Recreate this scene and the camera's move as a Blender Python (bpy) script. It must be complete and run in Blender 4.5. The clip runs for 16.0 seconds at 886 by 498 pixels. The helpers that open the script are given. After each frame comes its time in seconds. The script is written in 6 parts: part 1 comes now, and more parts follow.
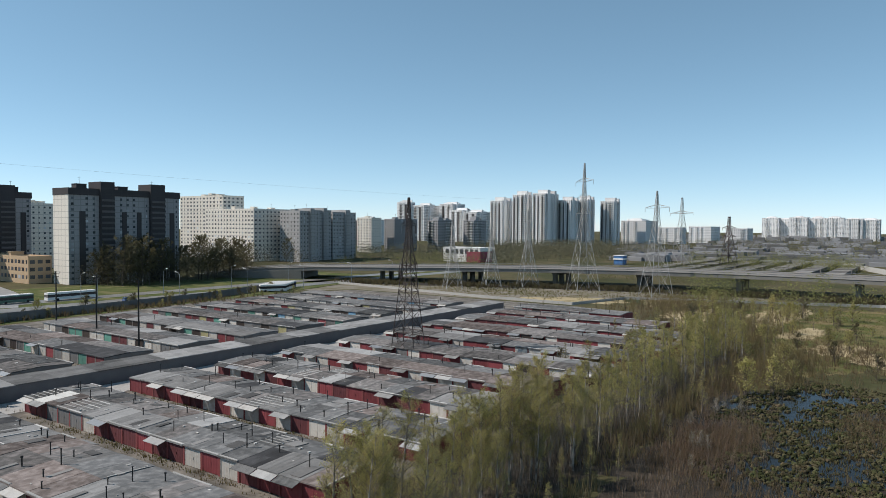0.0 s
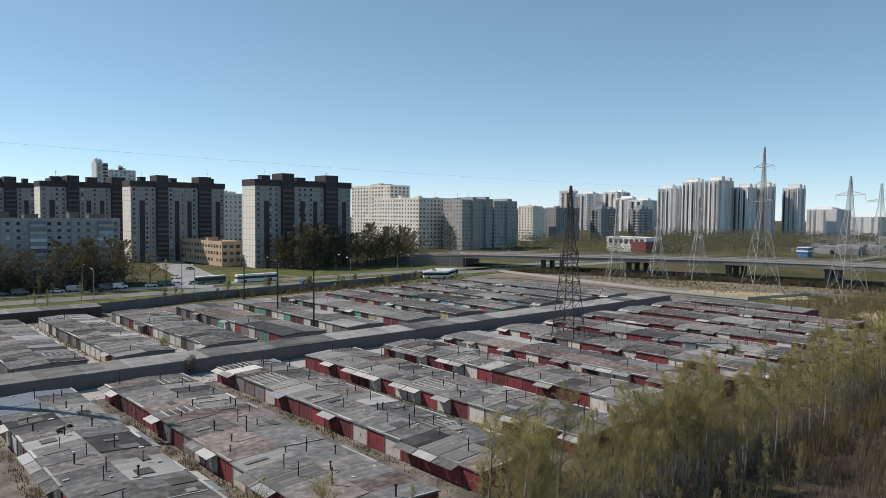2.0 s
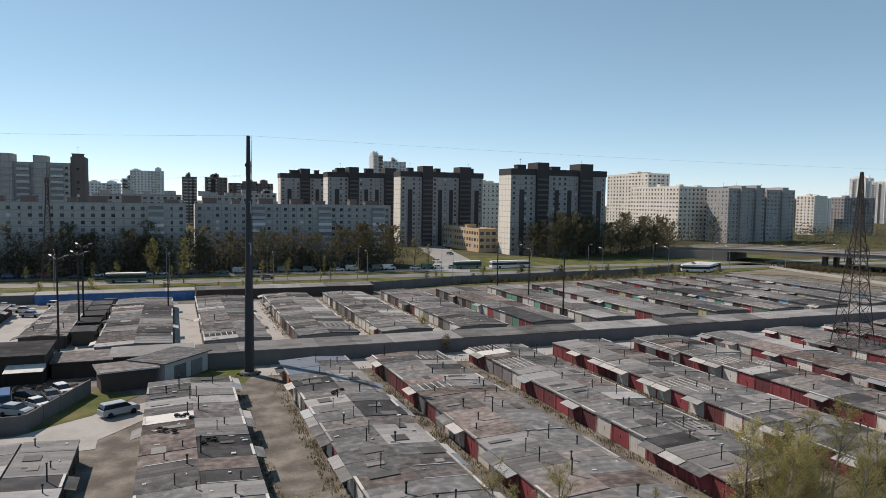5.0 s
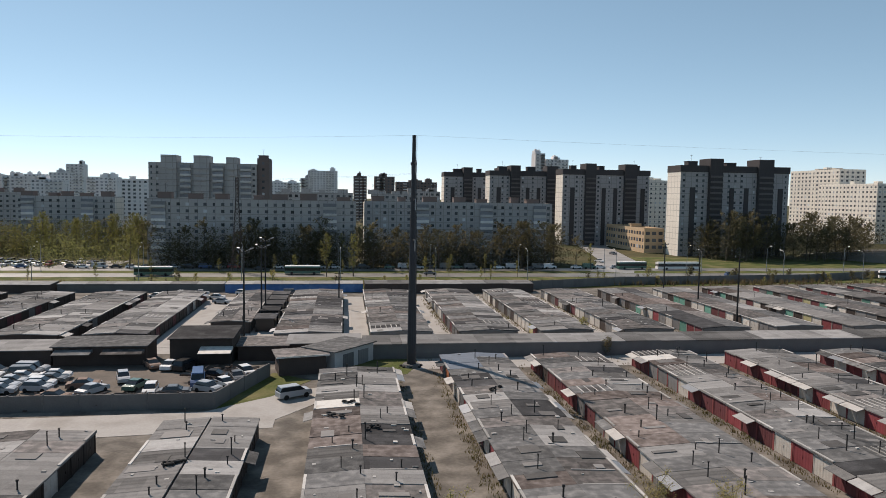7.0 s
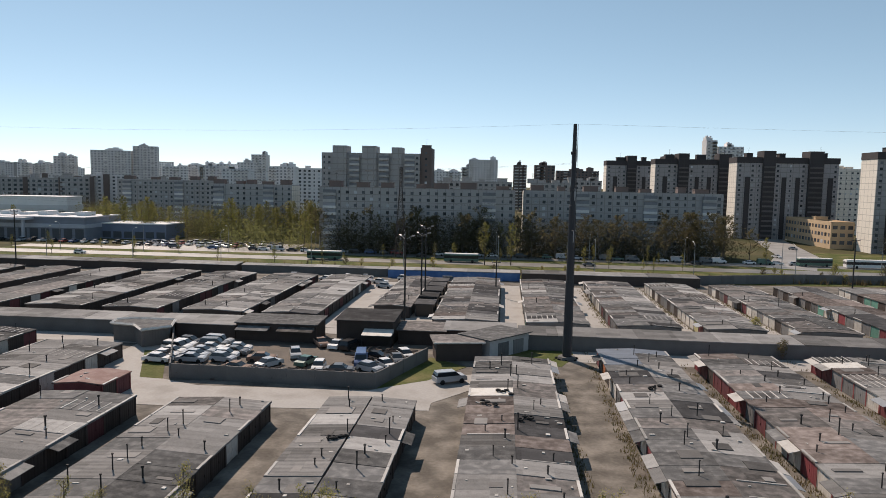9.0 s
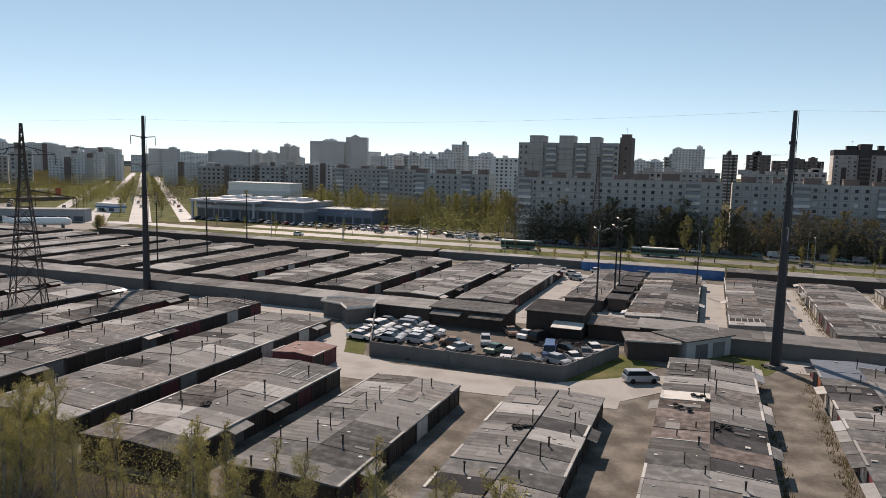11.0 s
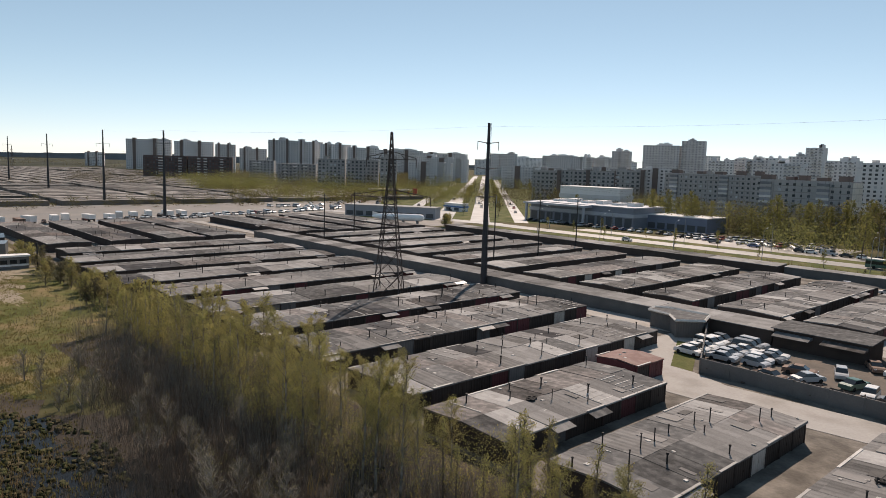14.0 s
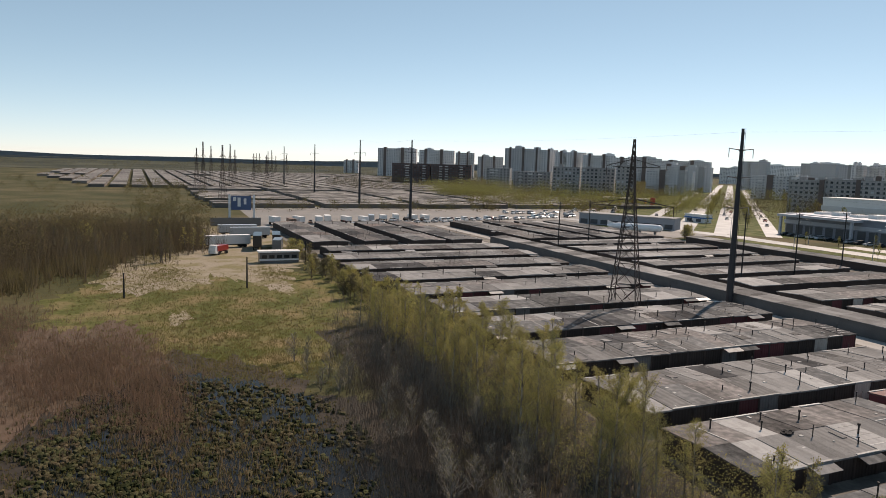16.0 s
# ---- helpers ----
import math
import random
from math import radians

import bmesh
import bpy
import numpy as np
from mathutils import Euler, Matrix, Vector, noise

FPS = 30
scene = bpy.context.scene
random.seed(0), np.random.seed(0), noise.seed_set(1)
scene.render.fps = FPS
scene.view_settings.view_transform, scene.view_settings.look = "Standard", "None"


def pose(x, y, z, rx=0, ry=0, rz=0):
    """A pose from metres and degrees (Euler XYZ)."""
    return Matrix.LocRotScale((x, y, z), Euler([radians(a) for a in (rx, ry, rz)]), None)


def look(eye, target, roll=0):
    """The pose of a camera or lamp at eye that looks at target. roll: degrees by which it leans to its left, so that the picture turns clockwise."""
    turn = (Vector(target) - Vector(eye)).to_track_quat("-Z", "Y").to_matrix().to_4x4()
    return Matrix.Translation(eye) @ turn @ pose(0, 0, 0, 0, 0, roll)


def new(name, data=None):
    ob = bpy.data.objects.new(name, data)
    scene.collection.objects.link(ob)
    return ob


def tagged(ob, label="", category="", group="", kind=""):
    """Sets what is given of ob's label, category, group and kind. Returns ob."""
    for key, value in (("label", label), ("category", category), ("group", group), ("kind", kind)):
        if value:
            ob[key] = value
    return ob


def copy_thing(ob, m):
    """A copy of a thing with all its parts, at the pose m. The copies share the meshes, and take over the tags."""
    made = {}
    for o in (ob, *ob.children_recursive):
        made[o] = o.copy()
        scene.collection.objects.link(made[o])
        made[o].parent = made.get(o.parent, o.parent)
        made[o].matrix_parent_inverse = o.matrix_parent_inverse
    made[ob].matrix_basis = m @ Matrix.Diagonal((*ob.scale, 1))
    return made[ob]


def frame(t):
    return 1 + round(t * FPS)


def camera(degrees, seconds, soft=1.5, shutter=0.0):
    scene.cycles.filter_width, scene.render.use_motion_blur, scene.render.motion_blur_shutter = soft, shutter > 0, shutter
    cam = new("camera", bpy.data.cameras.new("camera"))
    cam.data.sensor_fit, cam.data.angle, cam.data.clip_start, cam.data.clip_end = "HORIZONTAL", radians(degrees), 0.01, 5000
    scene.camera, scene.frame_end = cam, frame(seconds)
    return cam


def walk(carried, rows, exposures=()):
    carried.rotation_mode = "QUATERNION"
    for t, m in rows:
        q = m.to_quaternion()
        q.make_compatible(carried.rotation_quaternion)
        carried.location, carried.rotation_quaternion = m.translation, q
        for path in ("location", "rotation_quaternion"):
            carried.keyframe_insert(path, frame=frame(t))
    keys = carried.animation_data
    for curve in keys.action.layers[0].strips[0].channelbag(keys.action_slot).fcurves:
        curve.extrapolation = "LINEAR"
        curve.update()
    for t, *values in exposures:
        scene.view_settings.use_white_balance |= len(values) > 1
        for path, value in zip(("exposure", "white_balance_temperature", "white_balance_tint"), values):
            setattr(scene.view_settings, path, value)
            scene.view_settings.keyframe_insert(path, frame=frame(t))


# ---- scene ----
cam = camera(64.8, 16.0, soft=0.85)
PATH = [
    (0, (-0.777, -0.47, 27.98), (0.86, 0.677, 27.915), 0.4),
    (0.5, (-0.719, -0.434, 27.979), (0.842, 0.814, 27.909), 0.6),
    (1, (-0.671, -0.408, 27.979), (0.827, 0.915, 27.897), 0.3),
    (1.5, (-0.607, -0.391, 27.978), (0.8, 1.028, 27.888), 0.5),
    (2, (-0.493, -0.378, 27.975), (0.839, 1.111, 27.874), 0.5),
    (2.5, (-0.311, -0.382, 27.97), (0.927, 1.184, 27.848), 0.4),
    (3, (-0.136, -0.478, 27.97), (1.0, 1.162, 27.829), 0.5),
    (3.5, (0.02, -0.594, 27.972), (1.056, 1.11, 27.828), 0.5),
    (4, (0.152, -0.586, 27.965), (1.074, 1.183, 27.824), 0.7),
    (6.5, (0.371, -0.089, 27.8), (0.778, 1.863, 27.651), 0.8),
    (7, (0.406, 0.058, 27.795), (0.684, 2.032, 27.643), 0.9),
    (7.5, (0.414, 0.227, 27.796), (0.592, 2.213, 27.642), 0.9),
    (8, (0.423, 0.323, 27.823), (0.489, 2.316, 27.66), 0.9),
    (10.3, (0.812, 0.271, 28.145), (0.28, 2.185, 27.913), 1.2),
    (10.5, (0.828, 0.282, 28.154), (0.235, 2.178, 27.922), 1.2),
    (11, (0.842, 0.361, 28.182), (0.135, 2.217, 27.949), 1.4),
    (11.5, (0.801, 0.48, 28.207), (-0.052, 2.273, 27.97), 1.3),
    (12, (0.645, 0.663, 28.195), (-0.33, 2.393, 27.956), 1.5),
    (12.5, (0.499, 0.735, 28.188), (-0.594, 2.393, 27.946), 1.5),
    (13, (0.358, 0.7, 28.173), (-0.863, 2.266, 27.93), 1.6),
    (13.5, (0.148, 0.601, 28.155), (-1.187, 2.071, 27.911), 1.7),
    (14, (-0.057, 0.454, 28.142), (-1.515, 1.8, 27.897), 1.7),
    (14.5, (-0.208, 0.264, 28.135), (-1.757, 1.505, 27.889), 1.7),
    (15, (-0.378, 0.05, 28.135), (-2.036, 1.142, 27.889), 1.7),
    (15.5, (-0.519, -0.184, 28.135), (-2.251, 0.786, 27.891), 1.7),
    (16, (-0.657, -0.426, 28.136), (-2.473, 0.376, 27.893), 1.8),
]
walk(cam, [(t, look(eye, target, roll)) for t, eye, target, roll in PATH],
     [(0, 0.02, 6350, 12), (4, 0.02, 6750, 16), (8, 0.02, 7100, 19), (12, 0.02, 7450, 22), (16, 0.03, 7500, 21)])

# ---- daylight: clear spring noon, sun high beyond the far blocks ----
SUN = Vector((-0.55, 0.83, 0.97)).normalized()
world = bpy.data.worlds.new("sky")
scene.world = world
world.use_nodes = True
wn = world.node_tree.nodes
sky = wn.new("ShaderNodeTexSky")
sky.sky_type, sky.sun_disc = "NISHITA", False
sky.sun_elevation, sky.sun_rotation = math.asin(SUN.z), math.atan2(SUN.x, SUN.y)
sky.altitude, sky.air_density, sky.dust_density, sky.ozone_density = 0, 0.52, 0.03, 2.9
flat = wn.new("ShaderNodeGamma")
flat.inputs[1].default_value = 0.74
world.node_tree.links.new(sky.outputs[0], flat.inputs[0])
hue = wn.new("ShaderNodeHueSaturation")
hue.inputs["Hue"].default_value, hue.inputs["Saturation"].default_value = 0.476, 1.03
world.node_tree.links.new(flat.outputs[0], hue.inputs["Color"])
world.node_tree.links.new(hue.outputs[0], wn["Background"].inputs[0])
wn["Background"].inputs[1].default_value = 0.209
sun = new("sun", bpy.data.lights.new("sun", "SUN"))
sun.data.energy, sun.data.angle, sun.data.color = 4.6, radians(0.53), (1, 0.92, 0.81)
sun.matrix_world = look(SUN * 200, (0, 0, 0))

rnd = random.Random(7)


# ---- materials ----
def mat(name, col, rough=0.85, var=0.25, scale=0.6, fine=9.0, bump=0.15, metal=0.0, tint=0.0, island=0.0,
        second=None, mix=0.5, wave=None, spec=0.3, grid=None, strip=None):
    """Base colour broken up by a coarse and a fine noise. tint: spread per object; island: spread per piece of a joined mesh;
    second: stain colour; wave: (axis, metres, depth) ribs; grid: (wide, high, joint colour) panel joints on upright walls; strip: (metres, spread) tone of lapped sheets."""
    m = bpy.data.materials.new(name)
    m.use_nodes = True
    nt = m.node_tree
    n, li = nt.nodes, nt.links.new
    b = n["Principled BSDF"]
    geo = n.new("ShaderNodeNewGeometry")
    pos = geo.outputs["Position"]

    def noisy(s, detail):
        t = n.new("ShaderNodeTexNoise")
        t.inputs["Scale"].default_value, t.inputs["Detail"].default_value = s, detail
        li(pos, t.inputs["Vector"])
        return t.outputs["Fac"]

    def math_(op, a, c):
        t = n.new("ShaderNodeMath")
        t.operation = op
        for k, v in enumerate((a, c)):
            if isinstance(v, (int, float)):
                t.inputs[k].default_value = v
            else:
                li(v, t.inputs[k])
        return t.outputs[0]

    def mixed(f, a, c, kind="MIX"):
        t = n.new("ShaderNodeMix")
        t.data_type, t.blend_type = "RGBA", kind
        for k, v in ((0, f), (6, a), (7, c)):
            if isinstance(v, (int, float)):
                t.inputs[k].default_value = v
            elif isinstance(v, tuple):
                t.inputs[k].default_value = (*v, 1)
            else:
                li(v, t.inputs[k])
        return t.outputs[2]

    coarse, grain = noisy(scale, 5), noisy(fine, 3)
    c = tuple(col)
    if second:
        ramp = n.new("ShaderNodeMapRange")
        ramp.inputs["From Min"].default_value, ramp.inputs["From Max"].default_value = mix - 0.12, mix + 0.12
        li(coarse, ramp.inputs["Value"])
        c = mixed(ramp.outputs[0], tuple(col), tuple(second))
    value = math_("ADD", math_("MULTIPLY", math_("SUBTRACT", coarse, 0.5), var * 2.2),
                  math_("MULTIPLY", math_("SUBTRACT", grain, 0.5), var * 1.6))
    value = math_("ADD", value, 1.0)
    if tint:
        info = n.new("ShaderNodeObjectInfo")
        value = math_("ADD", value, math_("MULTIPLY", math_("SUBTRACT", info.outputs["Random"], 0.5), 2 * tint))
    if island:
        value = math_("ADD", value, math_("MULTIPLY", math_("SUBTRACT", geo.outputs["Random Per Island"], 0.5), 2 * island))
    if strip:
        cut = n.new("ShaderNodeSeparateXYZ")
        li(pos, cut.inputs[0])
        cell = n.new("ShaderNodeCombineXYZ")
        li(math_("FLOOR", math_("DIVIDE", cut.outputs[0], strip[0] * 2.6), 0.0), cell.inputs[0])
        li(math_("FLOOR", math_("DIVIDE", cut.outputs[1], strip[0]), 0.0), cell.inputs[1])
        wn_ = n.new("ShaderNodeTexWhiteNoise")
        li(cell.outputs[0], wn_.inputs["Vector"])
        value = math_("ADD", value, math_("MULTIPLY", math_("SUBTRACT", wn_.outputs["Value"], 0.5), 2 * strip[1]))
    value = math_("MAXIMUM", value, 0.25)
    hsv = n.new("ShaderNodeHueSaturation")
    li(value, hsv.inputs["Value"])
    if isinstance(c, tuple):
        hsv.inputs["Color"].default_value = (*c, 1)
    else:
        li(c, hsv.inputs["Color"])
    c = hsv.outputs[0]
    height = grain
    if grid:
        sep = n.new("ShaderNodeSeparateXYZ")
        li(pos, sep.inputs[0])
        across = math_("ADD", sep.outputs[0], sep.outputs[1])
        gx = math_("LESS_THAN", math_("PINGPONG", across, grid[0] / 2), 0.13)
        gz = math_("LESS_THAN", math_("PINGPONG", sep.outputs[2], grid[1] / 2), 0.13)
        c = mixed(math_("MULTIPLY", math_("MAXIMUM", gx, gz), 0.75), c, tuple(grid[2]))
    if wave:
        sep = n.new("ShaderNodeSeparateXYZ")
        li(pos, sep.inputs[0])
        ribs = math_("SINE", math_("MULTIPLY", sep.outputs[wave[0]], 6.2832 / wave[1]), 0.0)
        height = math_("ADD", height, math_("MULTIPLY", ribs, wave[2]))
    li(c, b.inputs["Base Color"])
    b.inputs["Roughness"].default_value, b.inputs["Metallic"].default_value = rough, metal
    b.inputs["Specular IOR Level"].default_value = spec
    if bump:
        bp = n.new("ShaderNodeBump")
        bp.inputs["Strength"].default_value, bp.inputs["Distance"].default_value = bump, 0.1
        li(height, bp.inputs["Height"])
        li(bp.outputs[0], b.inputs["Normal"])
    return m


ASPHALT = mat("asphalt", (0.165, 0.158, 0.15), 0.45, 0.18, 0.12, 4.0, second=(0.23, 0.22, 0.2), mix=0.52, spec=0.5)
DIRT = mat("packed_dirt", (0.115, 0.103, 0.088), 0.95, 0.4, 0.28, 2.4, second=(0.195, 0.176, 0.152), mix=0.53, bump=0.3)
CONCRETE_LANE = mat("lane_concrete", (0.37, 0.355, 0.335), 0.85, 0.18, 0.2, 3.0, second=(0.26, 0.245, 0.225), mix=0.58)
GROUND = mat("meadow_ground", (0.066, 0.068, 0.03), 0.95, 0.5, 0.03, 0.5, second=(0.1, 0.082, 0.045), mix=0.52, spec=0.1)
FIELD = mat("field_grass", (0.1, 0.108, 0.034), 0.95, 0.6, 0.13, 1.2, second=(0.165, 0.125, 0.066), mix=0.54, spec=0.1)
GRASS = mat("fresh_grass", (0.08, 0.1, 0.03), 0.95, 0.5, 0.16, 2.6, second=(0.14, 0.125, 0.06), mix=0.55, spec=0.1)
MARSH = mat("marsh_mud", (0.034, 0.027, 0.02), 0.9, 0.4, 0.15, 2.0, second=(0.058, 0.044, 0.03), mix=0.6)
SAND = mat("sandy_lot", (0.31, 0.265, 0.205), 0.95, 0.35, 0.16, 1.6, second=(0.17, 0.148, 0.08), mix=0.52, spec=0.1)
WATER = mat("pond_water", (0.014, 0.015, 0.015), 0.16, 0.2, 0.3, 2.0, bump=0.04, spec=0.08)
WALL_DARK = mat("garage_wall_grey", (0.068, 0.052, 0.046), 0.9, 0.3, 0.5, 6.0, tint=0.2)
WALL_PALE = mat("garage_wall_pale", (0.19, 0.178, 0.168), 0.9, 0.3, 0.5, 6.0, tint=0.2, second=(0.14, 0.125, 0.115), mix=0.55)
WALL_RED = mat("garage_wall_red", (0.205, 0.058, 0.058), 0.85, 0.3, 0.6, 7.0, tint=0.2)
FENCE = mat("fence_concrete", (0.145, 0.142, 0.138), 0.9, 0.2, 0.5, 5.0, tint=0.1)
ROOFS = [
    mat("roof_felt_grey", (0.118, 0.119, 0.119), 0.94, 0.3, 1.1, 8.0, tint=0.42, wave=(1, 1.08, 0.7), second=(0.173, 0.172, 0.169), mix=0.58, spec=0.1, strip=(1.08, 0.14)),
    mat("roof_felt_light", (0.276, 0.273, 0.267), 0.94, 0.3, 1.1, 8.0, tint=0.42, wave=(1, 1.08, 0.7), second=(0.189, 0.185, 0.180), mix=0.6, spec=0.1, strip=(1.08, 0.14)),
    mat("roof_felt_brown", (0.128, 0.122, 0.117), 0.94, 0.3, 1.1, 8.0, tint=0.42, wave=(1, 1.08, 0.7), second=(0.198, 0.180, 0.173), mix=0.55, spec=0.1, strip=(1.08, 0.16)),
    mat("roof_felt_dark", (0.056, 0.056, 0.058), 0.94, 0.4, 0.5, 7.0, tint=0.35, second=(0.085, 0.085, 0.087), mix=0.62, spec=0.1, strip=(1.08, 0.15)),
    mat("roof_slate_ribbed", (0.189, 0.185, 0.180), 0.94, 0.3, 1.1, 8.0, tint=0.42, wave=(1, 0.8, 1.6), second=(0.131, 0.130, 0.128), mix=0.6, spec=0.1, strip=(0.8, 0.18)),
    mat("roof_felt_rusty", (0.135, 0.112, 0.102), 0.94, 0.3, 1.1, 8.0, tint=0.42, wave=(1, 1.08, 0.7), second=(0.198, 0.171, 0.160), mix=0.55, spec=0.1, strip=(1.08, 0.16)),
]
ROOF_WHITE = mat("roof_sheet_white", (0.62, 0.60, 0.56), 0.6, 0.15, 0.8, 6.0, second=(0.40, 0.37, 0.33), mix=0.6)
ROOF_RED = mat("roof_sheet_red", (0.17, 0.085, 0.075), 0.75, 0.25, 0.7, 6.0, second=(0.2, 0.13, 0.115), mix=0.55)
ROOF_BLUE = mat("roof_sheet_blue", (0.125, 0.15, 0.185), 0.7, 0.2, 0.5, 6.0, wave=(1, 0.9, 1.2))
FELT_PATCH = mat("felt_patch", (0.14, 0.135, 0.13), 0.85, 0.25, 0.8, 6.0, island=0.75)
# for battens and roof litter, and for the painted glints along the eaves
BATTEN_GLINT = mat("pale_batten_and_glint", (0.4, 0.39, 0.372), 0.8, 0.25, 0.8, 6.0, island=0.35)
SPINE_ROOF = mat("long_row_roof", (0.23, 0.227, 0.222), 0.94, 0.34, 0.45, 6.0, tint=0.5, second=(0.15, 0.148, 0.145), mix=0.56, spec=0.1, strip=(1.6, 0.2))
BLACK = mat("sooty_steel", (0.03, 0.029, 0.028), 0.7, 0.2, 2.0, 12.0)
STEEL = mat("galvanised_steel", (0.30, 0.31, 0.32), 0.5, 0.15, 1.0, 9.0, metal=0.4, tint=0.1)
MAST = mat("mast_paint", (0.038, 0.039, 0.044), 0.55, 0.2, 0.8, 6.0)
PYLON_DARK = mat("pylon_rusty", (0.075, 0.058, 0.052), 0.8, 0.2, 1.0, 6.0)
PYLON_LIGHT = mat("pylon_zinc", (0.36, 0.36, 0.35), 0.6, 0.15, 1.0, 6.0, metal=0.2)
DOORS = {
    "red": mat("door_red", (0.19, 0.042, 0.049), 0.65, 0.25, 0.9, 9.0, tint=0.3, wave=(1, 0.45, 0.6)),
    "maroon": mat("door_maroon", (0.105, 0.032, 0.036), 0.7, 0.25, 0.9, 9.0, tint=0.3, wave=(1, 0.45, 0.6)),
    "white": mat("door_pale", (0.52, 0.50, 0.46), 0.6, 0.22, 0.9, 9.0, tint=0.2, second=(0.36, 0.31, 0.27), mix=0.62, wave=(1, 0.45, 0.6)),
    "orange": mat("door_orange", (0.38, 0.13, 0.055), 0.65, 0.25, 0.9, 9.0, tint=0.2, wave=(1, 0.45, 0.6)),
    "grey": mat("door_grey", (0.15, 0.15, 0.15), 0.65, 0.25, 0.9, 9.0, tint=0.3, wave=(1, 0.45, 0.6)),
    "green": mat("door_green", (0.1, 0.25, 0.2), 0.65, 0.25, 0.9, 9.0, tint=0.3, wave=(1, 0.45, 0.6)),
    "yellow": mat("door_yellow", (0.36, 0.33, 0.18), 0.65, 0.25, 0.9, 9.0, tint=0.2, wave=(1, 0.45, 0.6)),
    "blue": mat("door_blue", (0.16, 0.30, 0.42), 0.65, 0.25, 0.9, 9.0, tint=0.2, wave=(1, 0.45, 0.6)),
    "brown": mat("door_brown", (0.042, 0.032, 0.028), 0.7, 0.25, 0.9, 9.0, tint=0.3, wave=(1, 0.45, 0.6)),
}
PANEL_GREY = mat("panel_grey", (0.365, 0.357, 0.349), 0.9, 0.12, 0.12, 1.5, tint=0.06, grid=(3.2, 2.8, (0.24, 0.23, 0.22)))
PANEL_LIGHT = mat("panel_cream", (0.74, 0.69, 0.61), 0.9, 0.1, 0.12, 1.5, tint=0.05, grid=(3.2, 2.8, (0.42, 0.39, 0.35)))
# mid grey of the far slabs, lifted to hold distance haze in the colour
PANEL_MID = mat("panel_mid_hazed_grey", (0.35, 0.342, 0.335), 0.9, 0.14, 0.12, 1.5, tint=0.08, grid=(3.2, 2.8, (0.22, 0.215, 0.21)))
PANEL_SLATE = mat("panel_slate", (0.33, 0.322, 0.322), 0.9, 0.14, 0.12, 1.5, tint=0.08, grid=(3.2, 2.8, (0.2, 0.195, 0.195)))
PANEL_DARK = mat("panel_umber", (0.062, 0.057, 0.059), 0.9, 0.15, 0.12, 1.5, tint=0.08, grid=(3.2, 2.8, (0.07, 0.066, 0.066)))
LOGGIA = mat("loggia_boards", (0.13, 0.122, 0.122), 0.85, 0.2, 0.3, 2.0, island=0.3)
PANEL_BRICK = mat("brick_ochre", (0.5, 0.37, 0.24), 0.9, 0.12, 0.2, 1.5)
PANEL_BROWN = mat("brick_brown", (0.16, 0.128, 0.118), 0.9, 0.12, 0.2, 1.5)
PANEL_RED = mat("brick_red", (0.105, 0.072, 0.066), 0.9, 0.12, 0.2, 1.5)
# far walls paler than near panels: distance haze put into the grey
FAR_GREY = mat("far_block_hazed_grey", (0.6, 0.592, 0.59), 0.95, 0.12, 0.05, 0.6, tint=0.15, island=0.12)
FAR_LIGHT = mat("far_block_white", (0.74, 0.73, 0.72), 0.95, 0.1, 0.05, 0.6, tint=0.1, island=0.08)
GLASS = mat("window_glass", (0.075, 0.08, 0.088), 0.35, 0.2, 0.3, 1.0, bump=0, spec=0.25, island=0.7)
# pale low-contrast panes with distance haze in their colour; balcony glazing shares them
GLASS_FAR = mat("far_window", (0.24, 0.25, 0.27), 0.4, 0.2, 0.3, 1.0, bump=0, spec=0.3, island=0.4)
GLASS_BRIGHT = mat("window_pale", (0.40, 0.42, 0.44), 0.3, 0.2, 0.3, 1.0, bump=0, spec=0.5, island=0.4)
BALCONY = mat("balcony_boards", (0.52, 0.51, 0.49), 0.8, 0.15, 0.3, 2.0, island=0.35)
WHITE = mat("white_paint", (0.74, 0.73, 0.71), 0.6, 0.08, 0.4, 4.0)
BLUE = mat("blue_paint", (0.055, 0.15, 0.36), 0.6, 0.15, 0.4, 4.0, second=(0.09, 0.20, 0.40), mix=0.55)
RED = mat("red_paint", (0.45, 0.06, 0.05), 0.6, 0.15, 0.4, 4.0)
KERB = mat("kerb_stone", (0.40, 0.39, 0.37), 0.9, 0.12, 0.5, 4.0)
VIADUCT = mat("viaduct_concrete", (0.2, 0.19, 0.175), 0.9, 0.15, 0.15, 2.0)


